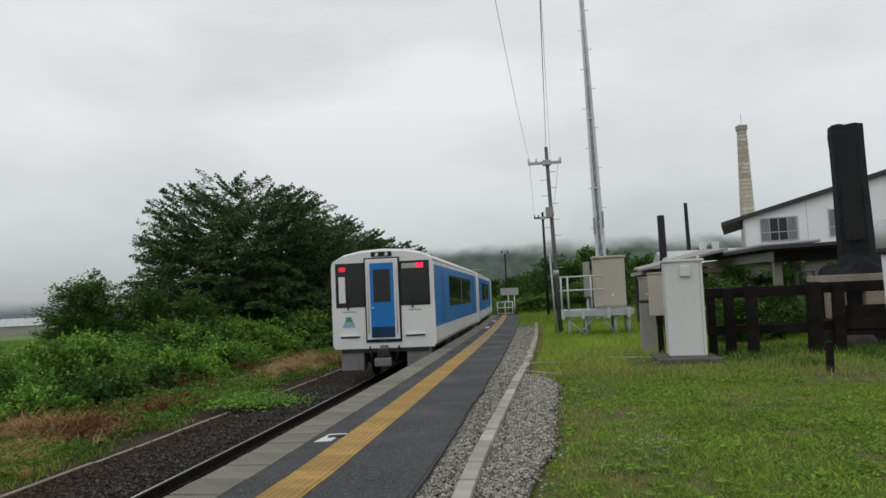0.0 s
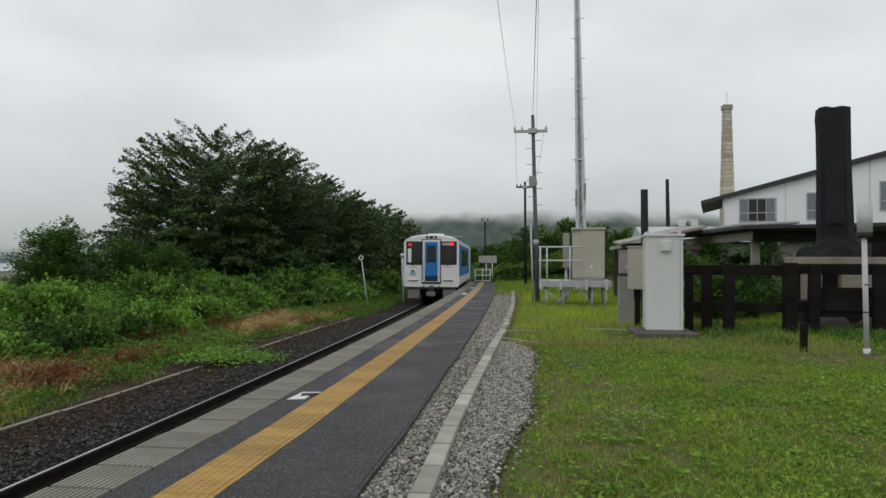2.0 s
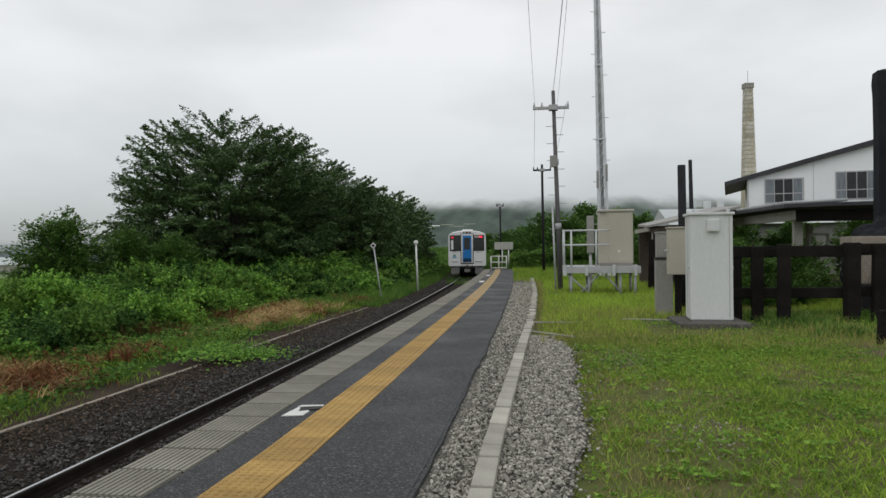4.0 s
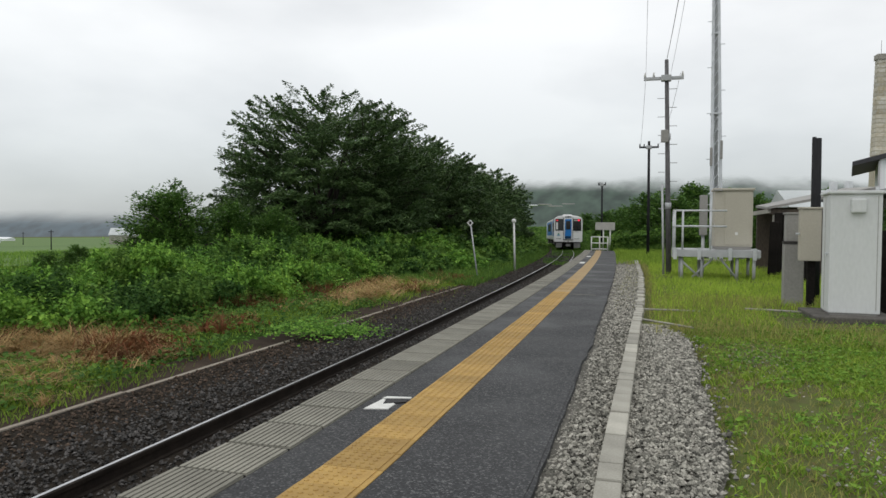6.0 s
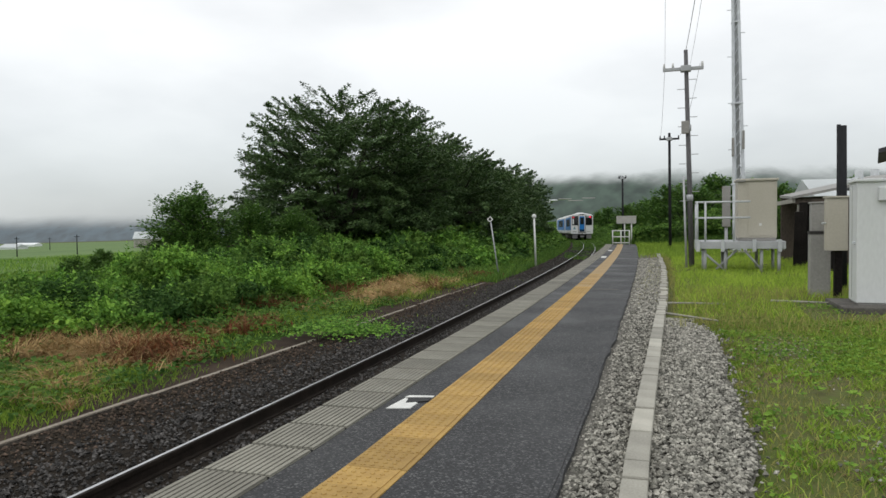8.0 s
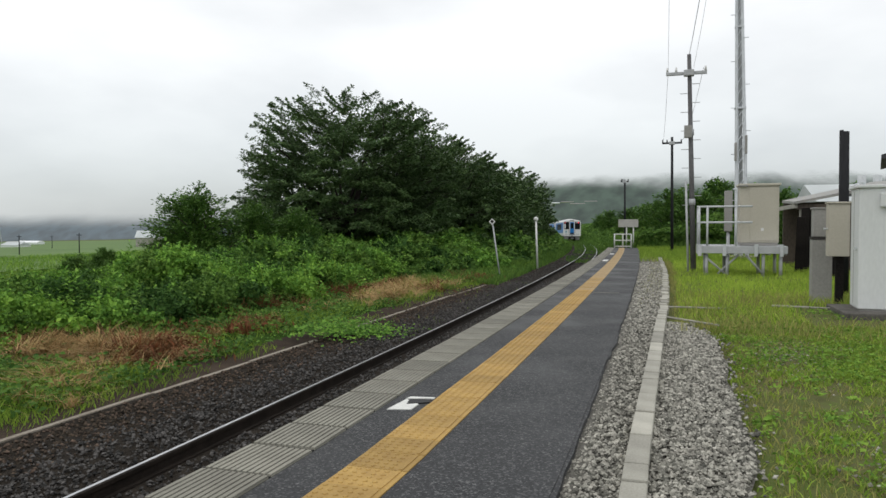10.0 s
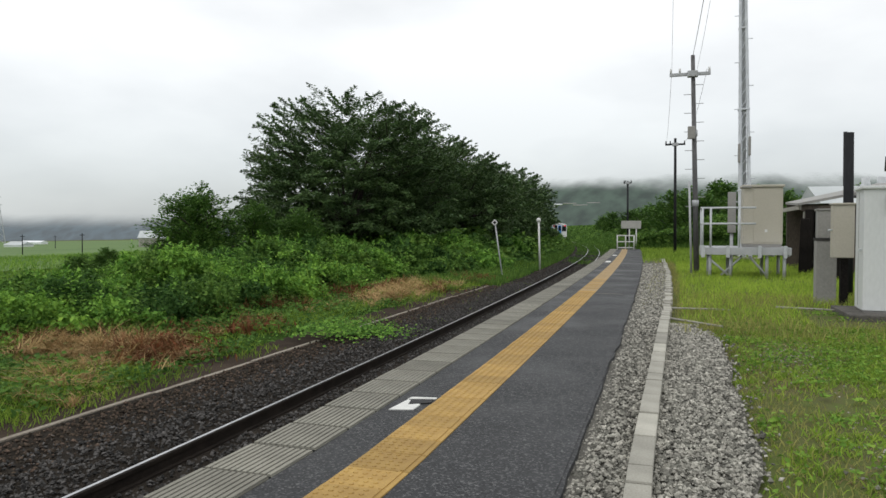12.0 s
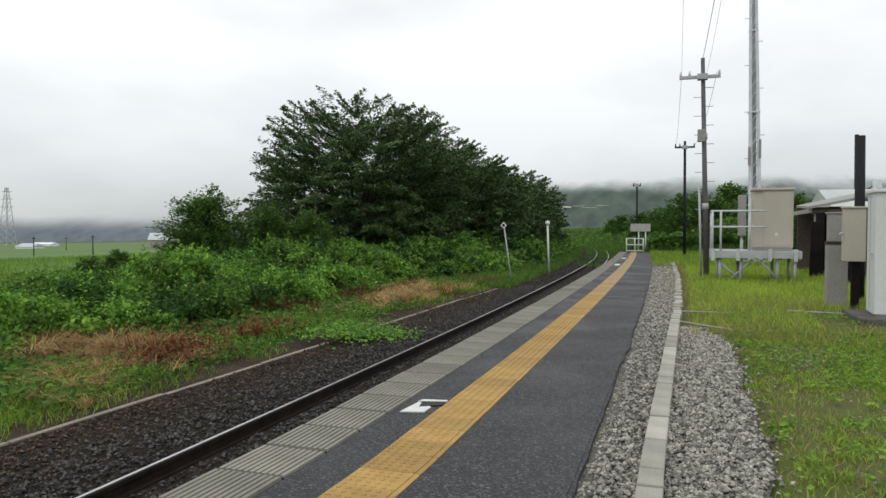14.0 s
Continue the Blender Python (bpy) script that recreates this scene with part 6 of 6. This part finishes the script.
tagged(new("lawn_weeds", leaf_mesh("lawn_weeds", C, D, N, L, L * 0.55, M["clover"])), "broad-leaved green weeds dotted through the lawn", "weeds", kind="stuff")
blades("tall_grass", 74000, (1.3, 9.5, 11.3, 36, 1.3), 0.14, 0.011, 0.9, M["grass_b"], "taller bright grass around the deck and cabinets", 54,
       lambda x, y: (x > 1.45 - kerb_dev(y) * 0.8) * (1 - 0.8 * ramp(x, 4.9, 5.4) * (y < 16)) * np.clip(0.8 + 0.7 * n2(x, y, 0.5, 1.0), 0.1, 1) * (0.25 + 0.75 * ramp(y, 12, 15)))
blades("tall_dry_grass", 12000, (1.4, 7.0, 9.8, 16, 1.0), 0.16, 0.010, 0.8, M["grass_y"], "low yellowish grass past the gravel path", 55, lambda x, y: np.clip(0.6 + 0.8 * n2(x, y, 0.8, 4.0), 0.1, 1))
blades("lawn_thatch", 60000, (1.7, 9.5, 1.0, 12, 1.2), 0.022, 0.009, 3.2, M["thatch"], "brown dead thatch showing through the lawn", 68, lambda x, y: (x > path_edge(y) - 0.05) * np.clip(1.5 * n2(x, y, 0.55, 30.0) + 1.2 * n2(x, y, 2.2, 31.0) + 0.55 * np.exp(-((y - 9.9) / 0.9) ** 2), 0.02, 1))
blades("fence_weeds", 15000, (5.0, 12.0, 11.3, 15, 1.0), 0.17, 0.022, 1.0, M["shrub2"], "unmown weeds along the timber fence", 56, lambda x, y: np.clip(0.15 + 1.3 * n2(x, y, 0.9, 6.0) + 0.5 * ramp(y, 12.5, 13.5), 0, 1))
blades("verge_grass", 9000, (0.75, 1.6, 12, 36, 1.1), 0.10, 0.012, 0.8, M["grass_y"], "grass growing through the gravel by the kerb", 57, lambda x, y: ramp(y, 11, 22) * 0.9, kerb_dev)
blades("trackside_grass", 46000, (-9.5, -5.5, 4.5, 30, 1.2), 0.11, 0.014, 1.0, M["grass"], "green grass strip beside the edging", 58,
       lambda x, y: np.clip(0.45 + 1.2 * n2(x, y, 0.6, 8.0) + 0.5 * np.exp(-((y - 7) / 1.8) ** 2), 0, 1) * ramp(-x, 5.4, 5.75) * (1 - 0.85 * np.exp(-((y - 23) / 3.0) ** 4)) * (1 - 0.7 * np.exp(-((y - 10) / 1.2) ** 2)), lambda y: 0.55 * dev(y))
blades("far_verge", 24000, (-8.2, -4.6, 28, 95, 1.2), 0.30, 0.03, 0.7, M["shrub2"], "green verge along the track past the signs", 59, None, dev)
blades("platform_end_grass", 30000, (0.86, 9.0, 31, 58, 1.0), 0.24, 0.02, 0.7, M["grass"], "rough grass beside the platform end", 67, lambda x, y: np.clip(0.75 + 0.8 * n2(x, y, 0.4, 2.0), 0.15, 1), dev)
blades("edge_weeds", 1300, (0.83, 1.15, 16, 50, 1.0), 0.07, 0.012, 0.8, M["grass_y"], "sparse weeds along the asphalt edge", 62, lambda x, y: 0.5 + 0 * y, dev)
blades("scrub_stalks", 300, (-15, -8.0, 14, 34, 1.0), 1.25, 0.018, 0.5, M["grass"], "tall pale grass stalks rising from the scrub", 63, lambda x, y: np.clip(n2(x, y, 0.5, 12.0) * 2.0, 0, 1), dev)
blades("rail_weeds", 30000, (TRACK_X - 1.6, TRACK_X + 1.5, 47, 125, 1.1), 0.24, 0.03, 0.8, M["shrub2"], "weeds growing between the rails further on", 65, lambda x, y: np.clip(0.05 + 1.2 * n2(x, y, 0.5, 14.0) + 0.8 * ramp(y, 62, 84), 0, 1), dev)
blades("track_weeds", 900, (-5.2, -3.6, 12, 30, 1.0), 0.10, 0.014, 1.0, M["grass"], "sparse weeds in the ballast", 60, lambda x, y: np.clip(n2(x, y, 0.9, 2.5) * 1.5, 0, 1), lambda y: 0.7 * dev(y))
blades("meadow_grass", 90000, (-58, -11, 9, 70, 1.15), 0.42, 0.04, 0.7, M["clover"], "tall green grass between the scrub and the rice fields", 93,
       lambda x, y: ramp(-x, 11.0, 14.0) * np.clip(0.65 + 0.9 * n2(x, y, 0.35, 40.0), 0.1, 1), lambda y: 0.3 * dev(y))
blades("bright_verge", 26000, (-9.6, -5.6, 21, 46, 1.1), 0.20, 0.02, 0.8, M["grass"], "bright green verge grass below the cherry trees", 94,
       lambda x, y: np.clip(0.6 + 1.0 * n2(x, y, 0.5, 41.0), 0.1, 1) * ramp(-x, 5.6, 6.2) * (1 - 0.8 * np.exp(-((y - 24) / 2.2) ** 2)), lambda y: 0.6 * dev(y))
blades("end_grass", 34000, (-0.9, 8, 51, 135, 1.3), 0.5, 0.05, 0.8, M["shrub2"], "rough grass past the platform end", 61, None, dev)
g = np.random.default_rng(64)
n = 52000
y = 51.5 + 170 * g.uniform(0, 1, n) ** 1.5
u = -0.9 + (8 + 0.10 * np.maximum(y - 90, 0)) * g.uniform(0, 1, n) ** 1.3
hh2 = np.clip((0.35 + 0.28 * u) * (1 + 0.9 * n2(u, y, 0.35, 3.0)), 0.05, 2.4)
c = np.stack([u - dev(y), y, ground_z(u - dev(y), y) + hh2 * (1 - 0.5 * g.uniform(0, 1, n) ** 2)], 1)
ln = (0.24 + 0.002 * (y - 50)) * g.uniform(0.6, 1.4, n)
tagged(new("lineside_scrub", leaf_mesh("lineside_scrub", c, g.normal(0, 1, (n, 3)) * [1, 1, 0.4], np.array([-0.2, -0.5, 1]) + g.normal(0, 0.5, (n, 3)), ln, ln * 0.7, M["shrub2"])),
       "green scrub beside the track past the platform", "undergrowth", kind="stuff")


def straw(name, n, spots, material, label, seed, ht, flat):
    """Flattened stalks in combed tufts."""
    g = np.random.default_rng(seed)
    P, A, H = [], [], []
    for cx, cy, rx, ry, w in spots:
        for i in range(int(n * w / 36)):
            tx, ty, ta = cx + g.normal(0, rx), cy + g.normal(0, ry), g.uniform(0, 6.283)
            k = g.integers(20, 52)
            P.append(np.stack([tx + g.normal(0, 0.12, k), ty + g.normal(0, 0.12, k)], 1))
            A.append(ta + g.normal(0, 0.45, k))
            H.append(np.full(k, g.uniform(0.3, 1.0) ** 2))
    P, a, H = np.concatenate(P), np.concatenate(A), np.concatenate(H)
    k = P[:, 0] < -5.75 - 0.5 * dev(P[:, 1])
    P, a, H = P[k], a[k], H[k]
    x, y = P[:, 0], P[:, 1]
    m = len(x)
    b = np.stack([x, y, ground_z(x, y) + g.uniform(0, 0.16, m) * (0.4 + H)], 1)
    ll = flat * g.uniform(0.3, 1.3, m)
    return tagged(new(name, blade_mesh(name, b, np.stack([np.cos(a) * ll, np.sin(a) * ll, 0 * a], 1), ht * g.uniform(0.1, 1.5, m) * (0.4 + 2 * H), 0.013 * g.uniform(0.6, 1.6, m), g, material)), label, "dead grass", kind="stuff")


straw("dead_grass", 20000, ((-10.4, 10.2, 0.9, 0.6, 0.20), (-8.9, 10.0, 0.7, 0.4, 0.14), (-7.5, 10.3, 0.5, 0.45, 0.17), (-8.4, 24.8, 0.9, 1.7, 0.26), (-7.3, 21.8, 0.45, 1.4, 0.22), (-6.6, 8.2, 0.5, 1.2, 0.015), (-8.5, 7.8, 1.2, 0.6, 0.015)), M["dead"], "flattened straw-coloured dead grass by the track", 71, 0.07, 0.6)
straw("rusty_dead_grass", 4200, ((-10.6, 9.8, 0.8, 0.4, 0.30), (-7.2, 10.4, 0.45, 0.45, 0.26), (-9.4, 24.5, 0.6, 1.3, 0.25), (-6.9, 28.5, 0.4, 1.2, 0.12), (-8.2, 13.0, 0.5, 0.4, 0.07)), M["red_dead"], "flattened rust-brown dead grass by the track", 74, 0.14, 0.42)


def arching_clumps(name, spots, material, label, seed):
    """Tufts of withered stalks that rise and bend over."""
    g = np.random.default_rng(seed)
    P, E, H = [], [], []
    for cx, cy, rx, ry, n, ht in spots:
        for i in range(n):
            tx, ty = cx + g.normal(0, rx), cy + g.normal(0, ry)
            k = 46
            a = g.uniform(0, 6.283, k)
            out = g.uniform(0.1, 0.55, k) * ht / 0.4
            P.append(np.stack([tx + g.normal(0, 0.06, k), ty + g.normal(0, 0.06, k), np.full(k, float(ground_z(tx, ty)) + 0.02)], 1))
            E.append(np.stack([np.cos(a) * out, np.sin(a) * out, 0 * a], 1))
            H.append(ht * g.uniform(0.25, 1.15, k))
    P, E, H = np.concatenate(P), np.concatenate(E), np.concatenate(H)
    keep = P[:, 0] < -5.75 - 0.5 * dev(P[:, 1])
    P, E, H = P[keep], E[keep], H[keep]
    return tagged(new(name, blade_mesh(name, P, E, H, 0.022 * g.uniform(0.5, 1.6, len(P)), g, material)), label, "dead grass", kind="stuff")


arching_clumps("rust_weed_clumps", ((-8.4, 11.2, 0.3, 0.3, 2, 0.45), (-7.4, 10.5, 0.3, 0.25, 4, 0.4), (-7.0, 10.1, 0.2, 0.2, 4, 0.3), (-10.6, 10.2, 0.8, 0.3, 6, 0.3), (-7.3, 12.8, 0.22, 0.25, 3, 0.36),
                                    (-10.7, 22.5, 0.5, 0.7, 10, 0.55), (-9.2, 21.0, 0.5, 0.7, 10, 0.5), (-8.9, 17.0, 0.4, 0.5, 6, 0.5), (-9.6, 14.6, 0.5, 0.4, 6, 0.5), (-6.8, 24.6, 0.2, 0.6, 6, 0.25), (-6.5, 30.0, 0.3, 0.5, 7, 0.3)),
               M["red_dead"], "clumps of rust-red withered weeds beside the track", 91)
arching_clumps("straw_clumps", ((-8.2, 11.0, 0.6, 0.35, 5, 0.4), (-7.5, 10.6, 0.4, 0.3, 6, 0.35), (-10.5, 10.4, 0.9, 0.4, 7, 0.22), (-9.0, 9.9, 0.8, 0.4, 5, 0.18), (-7.6, 14.8, 0.7, 1.2, 6, 0.2), (-8.3, 18.0, 0.7, 1.5, 8, 0.22), (-7.8, 23.2, 0.6, 1.4, 16, 0.28), (-8.6, 25.5, 0.5, 0.8, 9, 0.3), (-6.9, 8.4, 0.6, 0.5, 5, 0.18)),
               M["dead"], "bent tufts of straw-coloured dead grass", 92)
g = np.random.default_rng(72)
C = []
for cx, cy, rx, ry, m in ((-7.0, 10.5, 0.35, 0.4, 750), (-6.7, 10.0, 0.2, 0.25, 350), (-10.2, 11.2, 0.5, 0.3, 380), (-7.0, 13.6, 0.2, 0.25, 300), (-9.3, 20.6, 0.5, 0.6, 700), (-8.5, 21.8, 0.3, 0.4, 320),
                          (-6.9, 25.0, 0.3, 0.6, 300), (-8.8, 14.6, 0.3, 0.3, 200), (-6.5, 30.0, 0.4, 0.7, 420), (-9.8, 17.0, 0.35, 0.3, 220), (-8.1, 12.3, 0.4, 0.3, 200)):
    m = int(m * 0.5)
    rx, ry = rx * 1.5, ry * 1.5
    x, y = cx + g.normal(0, rx, m), cy + g.normal(0, ry, m)
    top = 0.3 * np.exp(-(((x - cx) / rx) ** 2 + ((y - cy) / ry) ** 2) / 3)
    C.append(np.stack([x, y, ground_z(x, y) + 0.05 + top * g.uniform(0.3, 1.1, m)], 1))
C = np.concatenate(C)
C = C[C[:, 0] < -5.7]
n = len(C)
ln = g.uniform(0.05, 0.18, n)
tagged(new("dead_weed", leaf_mesh("dead_weed", C, g.normal(0, 1, (n, 3)), g.normal(0, 1, (n, 3)) + [0, 0, 0.6], ln, ln * 0.25, M["red_dead"])), "red-brown withered weeds among the scrub", "dead weed", kind="stuff")

# ---- distance: hills in cloud, houses, pylon, poles ----


def hill_material(name, base, fade0, fade1, haze_glow, rag=1.6):
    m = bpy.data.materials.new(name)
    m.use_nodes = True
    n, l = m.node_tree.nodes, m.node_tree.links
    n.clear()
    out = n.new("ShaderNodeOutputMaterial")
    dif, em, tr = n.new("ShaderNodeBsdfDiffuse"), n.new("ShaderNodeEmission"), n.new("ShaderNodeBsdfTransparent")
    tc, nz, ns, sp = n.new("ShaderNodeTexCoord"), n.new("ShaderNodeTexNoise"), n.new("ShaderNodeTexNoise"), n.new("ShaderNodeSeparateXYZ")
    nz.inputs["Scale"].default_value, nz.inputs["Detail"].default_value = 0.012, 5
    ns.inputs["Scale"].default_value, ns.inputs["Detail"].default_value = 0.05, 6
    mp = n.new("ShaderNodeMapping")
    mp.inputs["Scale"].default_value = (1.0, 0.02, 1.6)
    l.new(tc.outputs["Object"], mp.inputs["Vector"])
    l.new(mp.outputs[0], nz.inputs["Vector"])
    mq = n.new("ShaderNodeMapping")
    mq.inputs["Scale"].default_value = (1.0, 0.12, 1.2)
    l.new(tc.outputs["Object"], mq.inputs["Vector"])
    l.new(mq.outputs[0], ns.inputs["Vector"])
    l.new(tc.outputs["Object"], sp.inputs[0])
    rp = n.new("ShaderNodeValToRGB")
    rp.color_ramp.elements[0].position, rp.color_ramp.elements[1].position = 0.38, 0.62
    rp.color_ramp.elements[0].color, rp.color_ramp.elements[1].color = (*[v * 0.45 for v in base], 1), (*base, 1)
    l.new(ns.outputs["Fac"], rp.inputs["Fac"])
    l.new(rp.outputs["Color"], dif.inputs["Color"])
    # Aerial haze: an even blue-grey glow added over the hill's own colour.
    em.inputs["Color"].default_value, em.inputs["Strength"].default_value = (0.62, 0.68, 0.72, 1), haze_glow
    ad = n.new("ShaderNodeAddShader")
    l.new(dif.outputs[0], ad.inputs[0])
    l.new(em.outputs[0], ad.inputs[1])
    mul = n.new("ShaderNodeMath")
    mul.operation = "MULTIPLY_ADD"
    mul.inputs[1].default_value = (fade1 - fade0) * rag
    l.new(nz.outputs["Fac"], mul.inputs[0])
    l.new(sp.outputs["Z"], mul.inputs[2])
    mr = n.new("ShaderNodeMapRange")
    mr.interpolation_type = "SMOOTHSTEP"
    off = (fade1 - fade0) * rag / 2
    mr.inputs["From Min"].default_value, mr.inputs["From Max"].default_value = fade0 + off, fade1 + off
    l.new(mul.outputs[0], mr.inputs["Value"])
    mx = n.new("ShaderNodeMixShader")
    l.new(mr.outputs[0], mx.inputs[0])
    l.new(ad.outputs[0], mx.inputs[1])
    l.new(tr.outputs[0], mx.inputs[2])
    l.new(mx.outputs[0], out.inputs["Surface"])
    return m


def ridge(name, label, pts, depth, foot, material, seed):
    """A wooded ridge along plan points with heights: a broad slope up to a crest."""
    g = np.random.default_rng(seed)
    V, rows_ = [], []
    seg = []
    for (xa, ya, ha), (xb, yb, hb) in zip(pts, pts[1:]):
        for i in range(14):
            t = i / 14
            seg.append((xa + (xb - xa) * t, ya + (yb - ya) * t, ha + (hb - ha) * t))
    seg.append(pts[-1])
    for x, y, h in seg:
        r = []
        for j in range(9):
            t = j / 8
            k = 1 + depth * t / math.hypot(x, y)
            z = foot + (h - foot) * (t ** 0.8) + 7 * t * noise.noise((x * 0.012, y * 0.012, t * 2 + seed))
            r.append(len(V))
            V.append((x * k, y * k, z))
        rows_.append(r)
    F = [(a[j], b[j], b[j + 1], a[j + 1]) for a, b in zip(rows_, rows_[1:]) for j in range(8)]
    return tagged(new(name, raw_mesh(name, np.array(V), np.array(F), material)), label, "hill", kind="structure")


# HILL_L carries more of the added haze glow and a bluer base colour.
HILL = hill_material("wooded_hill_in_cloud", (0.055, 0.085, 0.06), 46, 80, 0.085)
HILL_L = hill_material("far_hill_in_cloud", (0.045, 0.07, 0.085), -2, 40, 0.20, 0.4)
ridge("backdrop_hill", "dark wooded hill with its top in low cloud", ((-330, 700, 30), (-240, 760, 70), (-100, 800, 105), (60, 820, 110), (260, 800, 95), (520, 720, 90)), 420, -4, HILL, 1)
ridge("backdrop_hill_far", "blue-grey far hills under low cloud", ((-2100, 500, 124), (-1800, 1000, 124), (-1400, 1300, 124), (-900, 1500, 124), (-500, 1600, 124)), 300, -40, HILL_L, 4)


def far_house(label, x, y, w, d, h, hr, roofm, wallm, rz=0):
    hh = low_house(label, x, y, w, d, h, hr, roofm, wallm)
    hh["group"] = "distant farm buildings"
    hh.matrix_basis = pose(x, y, float(ground_z(x, y)), 0, 0, rz)
    return hh


far_house("white roofed greenhouse far across the fields", -338, 300, 12, 8, 1.2, 2.8, M["roof_pale"], M["white_wall"])
far_house("pale farm building far across the fields", -372, 330, 9, 7, 1.4, 3.0, M["roof_pale"], M["white_wall"], 20)
far_house("grey roofed farmhouse far across the fields", -215, 262, 15, 10, 4.0, 7.0, M["roof_pale"], M["canopy_conc"], 30)
far_house("small farmhouse far across the fields", -300, 420, 14, 9, 4, 7, M["roof_dark"], M["white_wall"], 10)
far_house("long low shed far across the fields", -470, 430, 18, 8, 1.8, 3.0, M["white_wall"], M["white_wall"], 5)
for az, t_, w, pale in ((-9.35, 0.225, 4, 1), (-9.0, 0.25, 5, 1), (-8.1, 0.262, 8, 0), (-7.3, 0.24, 9, 0), (-6.3, 0.268, 8, 0)):
    far = 806 + 420 * t_
    gx_, gy_ = far * math.sin(radians(az)), far * math.cos(radians(az))
    gh = thing("greenhouse_row", "pale plastic greenhouse roofs on the hill slope" if pale else "long grey greenhouse roofs on the hill slope", "greenhouse", gx_, gy_, -4 + 107 * t_ ** 0.8, -az, group="greenhouses on the slope")
    bm = B()
    for k in range(5):
        tube(bm, (-w, k * 2.4, 0.4), (w, k * 2.4, 0.4), 0.8, n=8)
    part("roof", bm, M["white_wall"] if pale else M["grey"], gh)
    pbox("footing", M["field"], gh, (-w * 1.1, w * 1.1, -1, 14, -4, 0.1))
py = thing("pylon", "grey lattice power pylon far across the fields", "pylon", -592, 500, float(ground_z(-592, 500)))
for sx_, sy_ in ((-1, -1), (1, -1), (1, 1), (-1, 1)):
    ptube("leg", M["galv_old"], py, (sx_ * 5.5, sy_ * 5.5, 0), (sx_ * 0.9, sy_ * 0.9, 54), 0.35, 0.25, 5)
for i in range(9):
    z = i * 6.0
    w = 5.5 - 4.6 * z / 54
    w2 = 5.5 - 4.6 * (z + 6) / 54
    bm = B()
    for s in (-1, 1):
        tube(bm, (-w, s * w, z), (w2, s * w2, z + 6), 0.2, n=4)
        tube(bm, (w, s * w, z), (-w2, s * w2, z + 6), 0.2, n=4)
    part("brace", bm, M["galv_old"], py)
for z, w in ((36, 8), (43, 7), (50, 6)):
    ptube("arm", M["galv_old"], py, (-w, 0, z), (w, 0, z), 0.3, n=5)
for x, y in ((-167, 150), (-146.7, 150), (-250, 240)):
    q = thing("field_pole", "thin dark pole standing in the rice fields", "utility pole", x, y, float(ground_z(x, y)), group="poles in the fields")
    ptube("shaft", M["dark_pole"], q, (0, 0, 0), (0, 0, 5.6), 0.15, 0.11, 8)
    pbox("crossarm", M["dark_pole"], q, (-0.8, 0.8, -0.08, 0.08, 5.0, 5.16))


# ---- what moves: the train leaves along the line ----
def car_rows(lead):
    rows_ = []
    for i in range(29):
        t = i * 0.5
        y = 17.6 + 8.9 * t + 0.178 * t * t
        y0, y1 = y + lead + 2.4, y + lead + CAR_L - 2.4
        p0 = Vector((TRACK_X - float(dev(y0)), y0, RAIL_Z + float(drop(y0))))
        p1 = Vector((TRACK_X - float(dev(y1)), y1, RAIL_Z + float(drop(y1))))
        d = (p1 - p0).normalized()
        o = p0 - d * 2.4
        rows_.append((t, pose(o.x, o.y, o.z, math.degrees(math.asin(d.z)), 0, math.degrees(math.atan2(-d.x, d.y)))))
    return rows_


def motions():
    walk(rear_car, car_rows(0.0))
    walk(front_car, car_rows(CAR_L + 0.75))


motions()
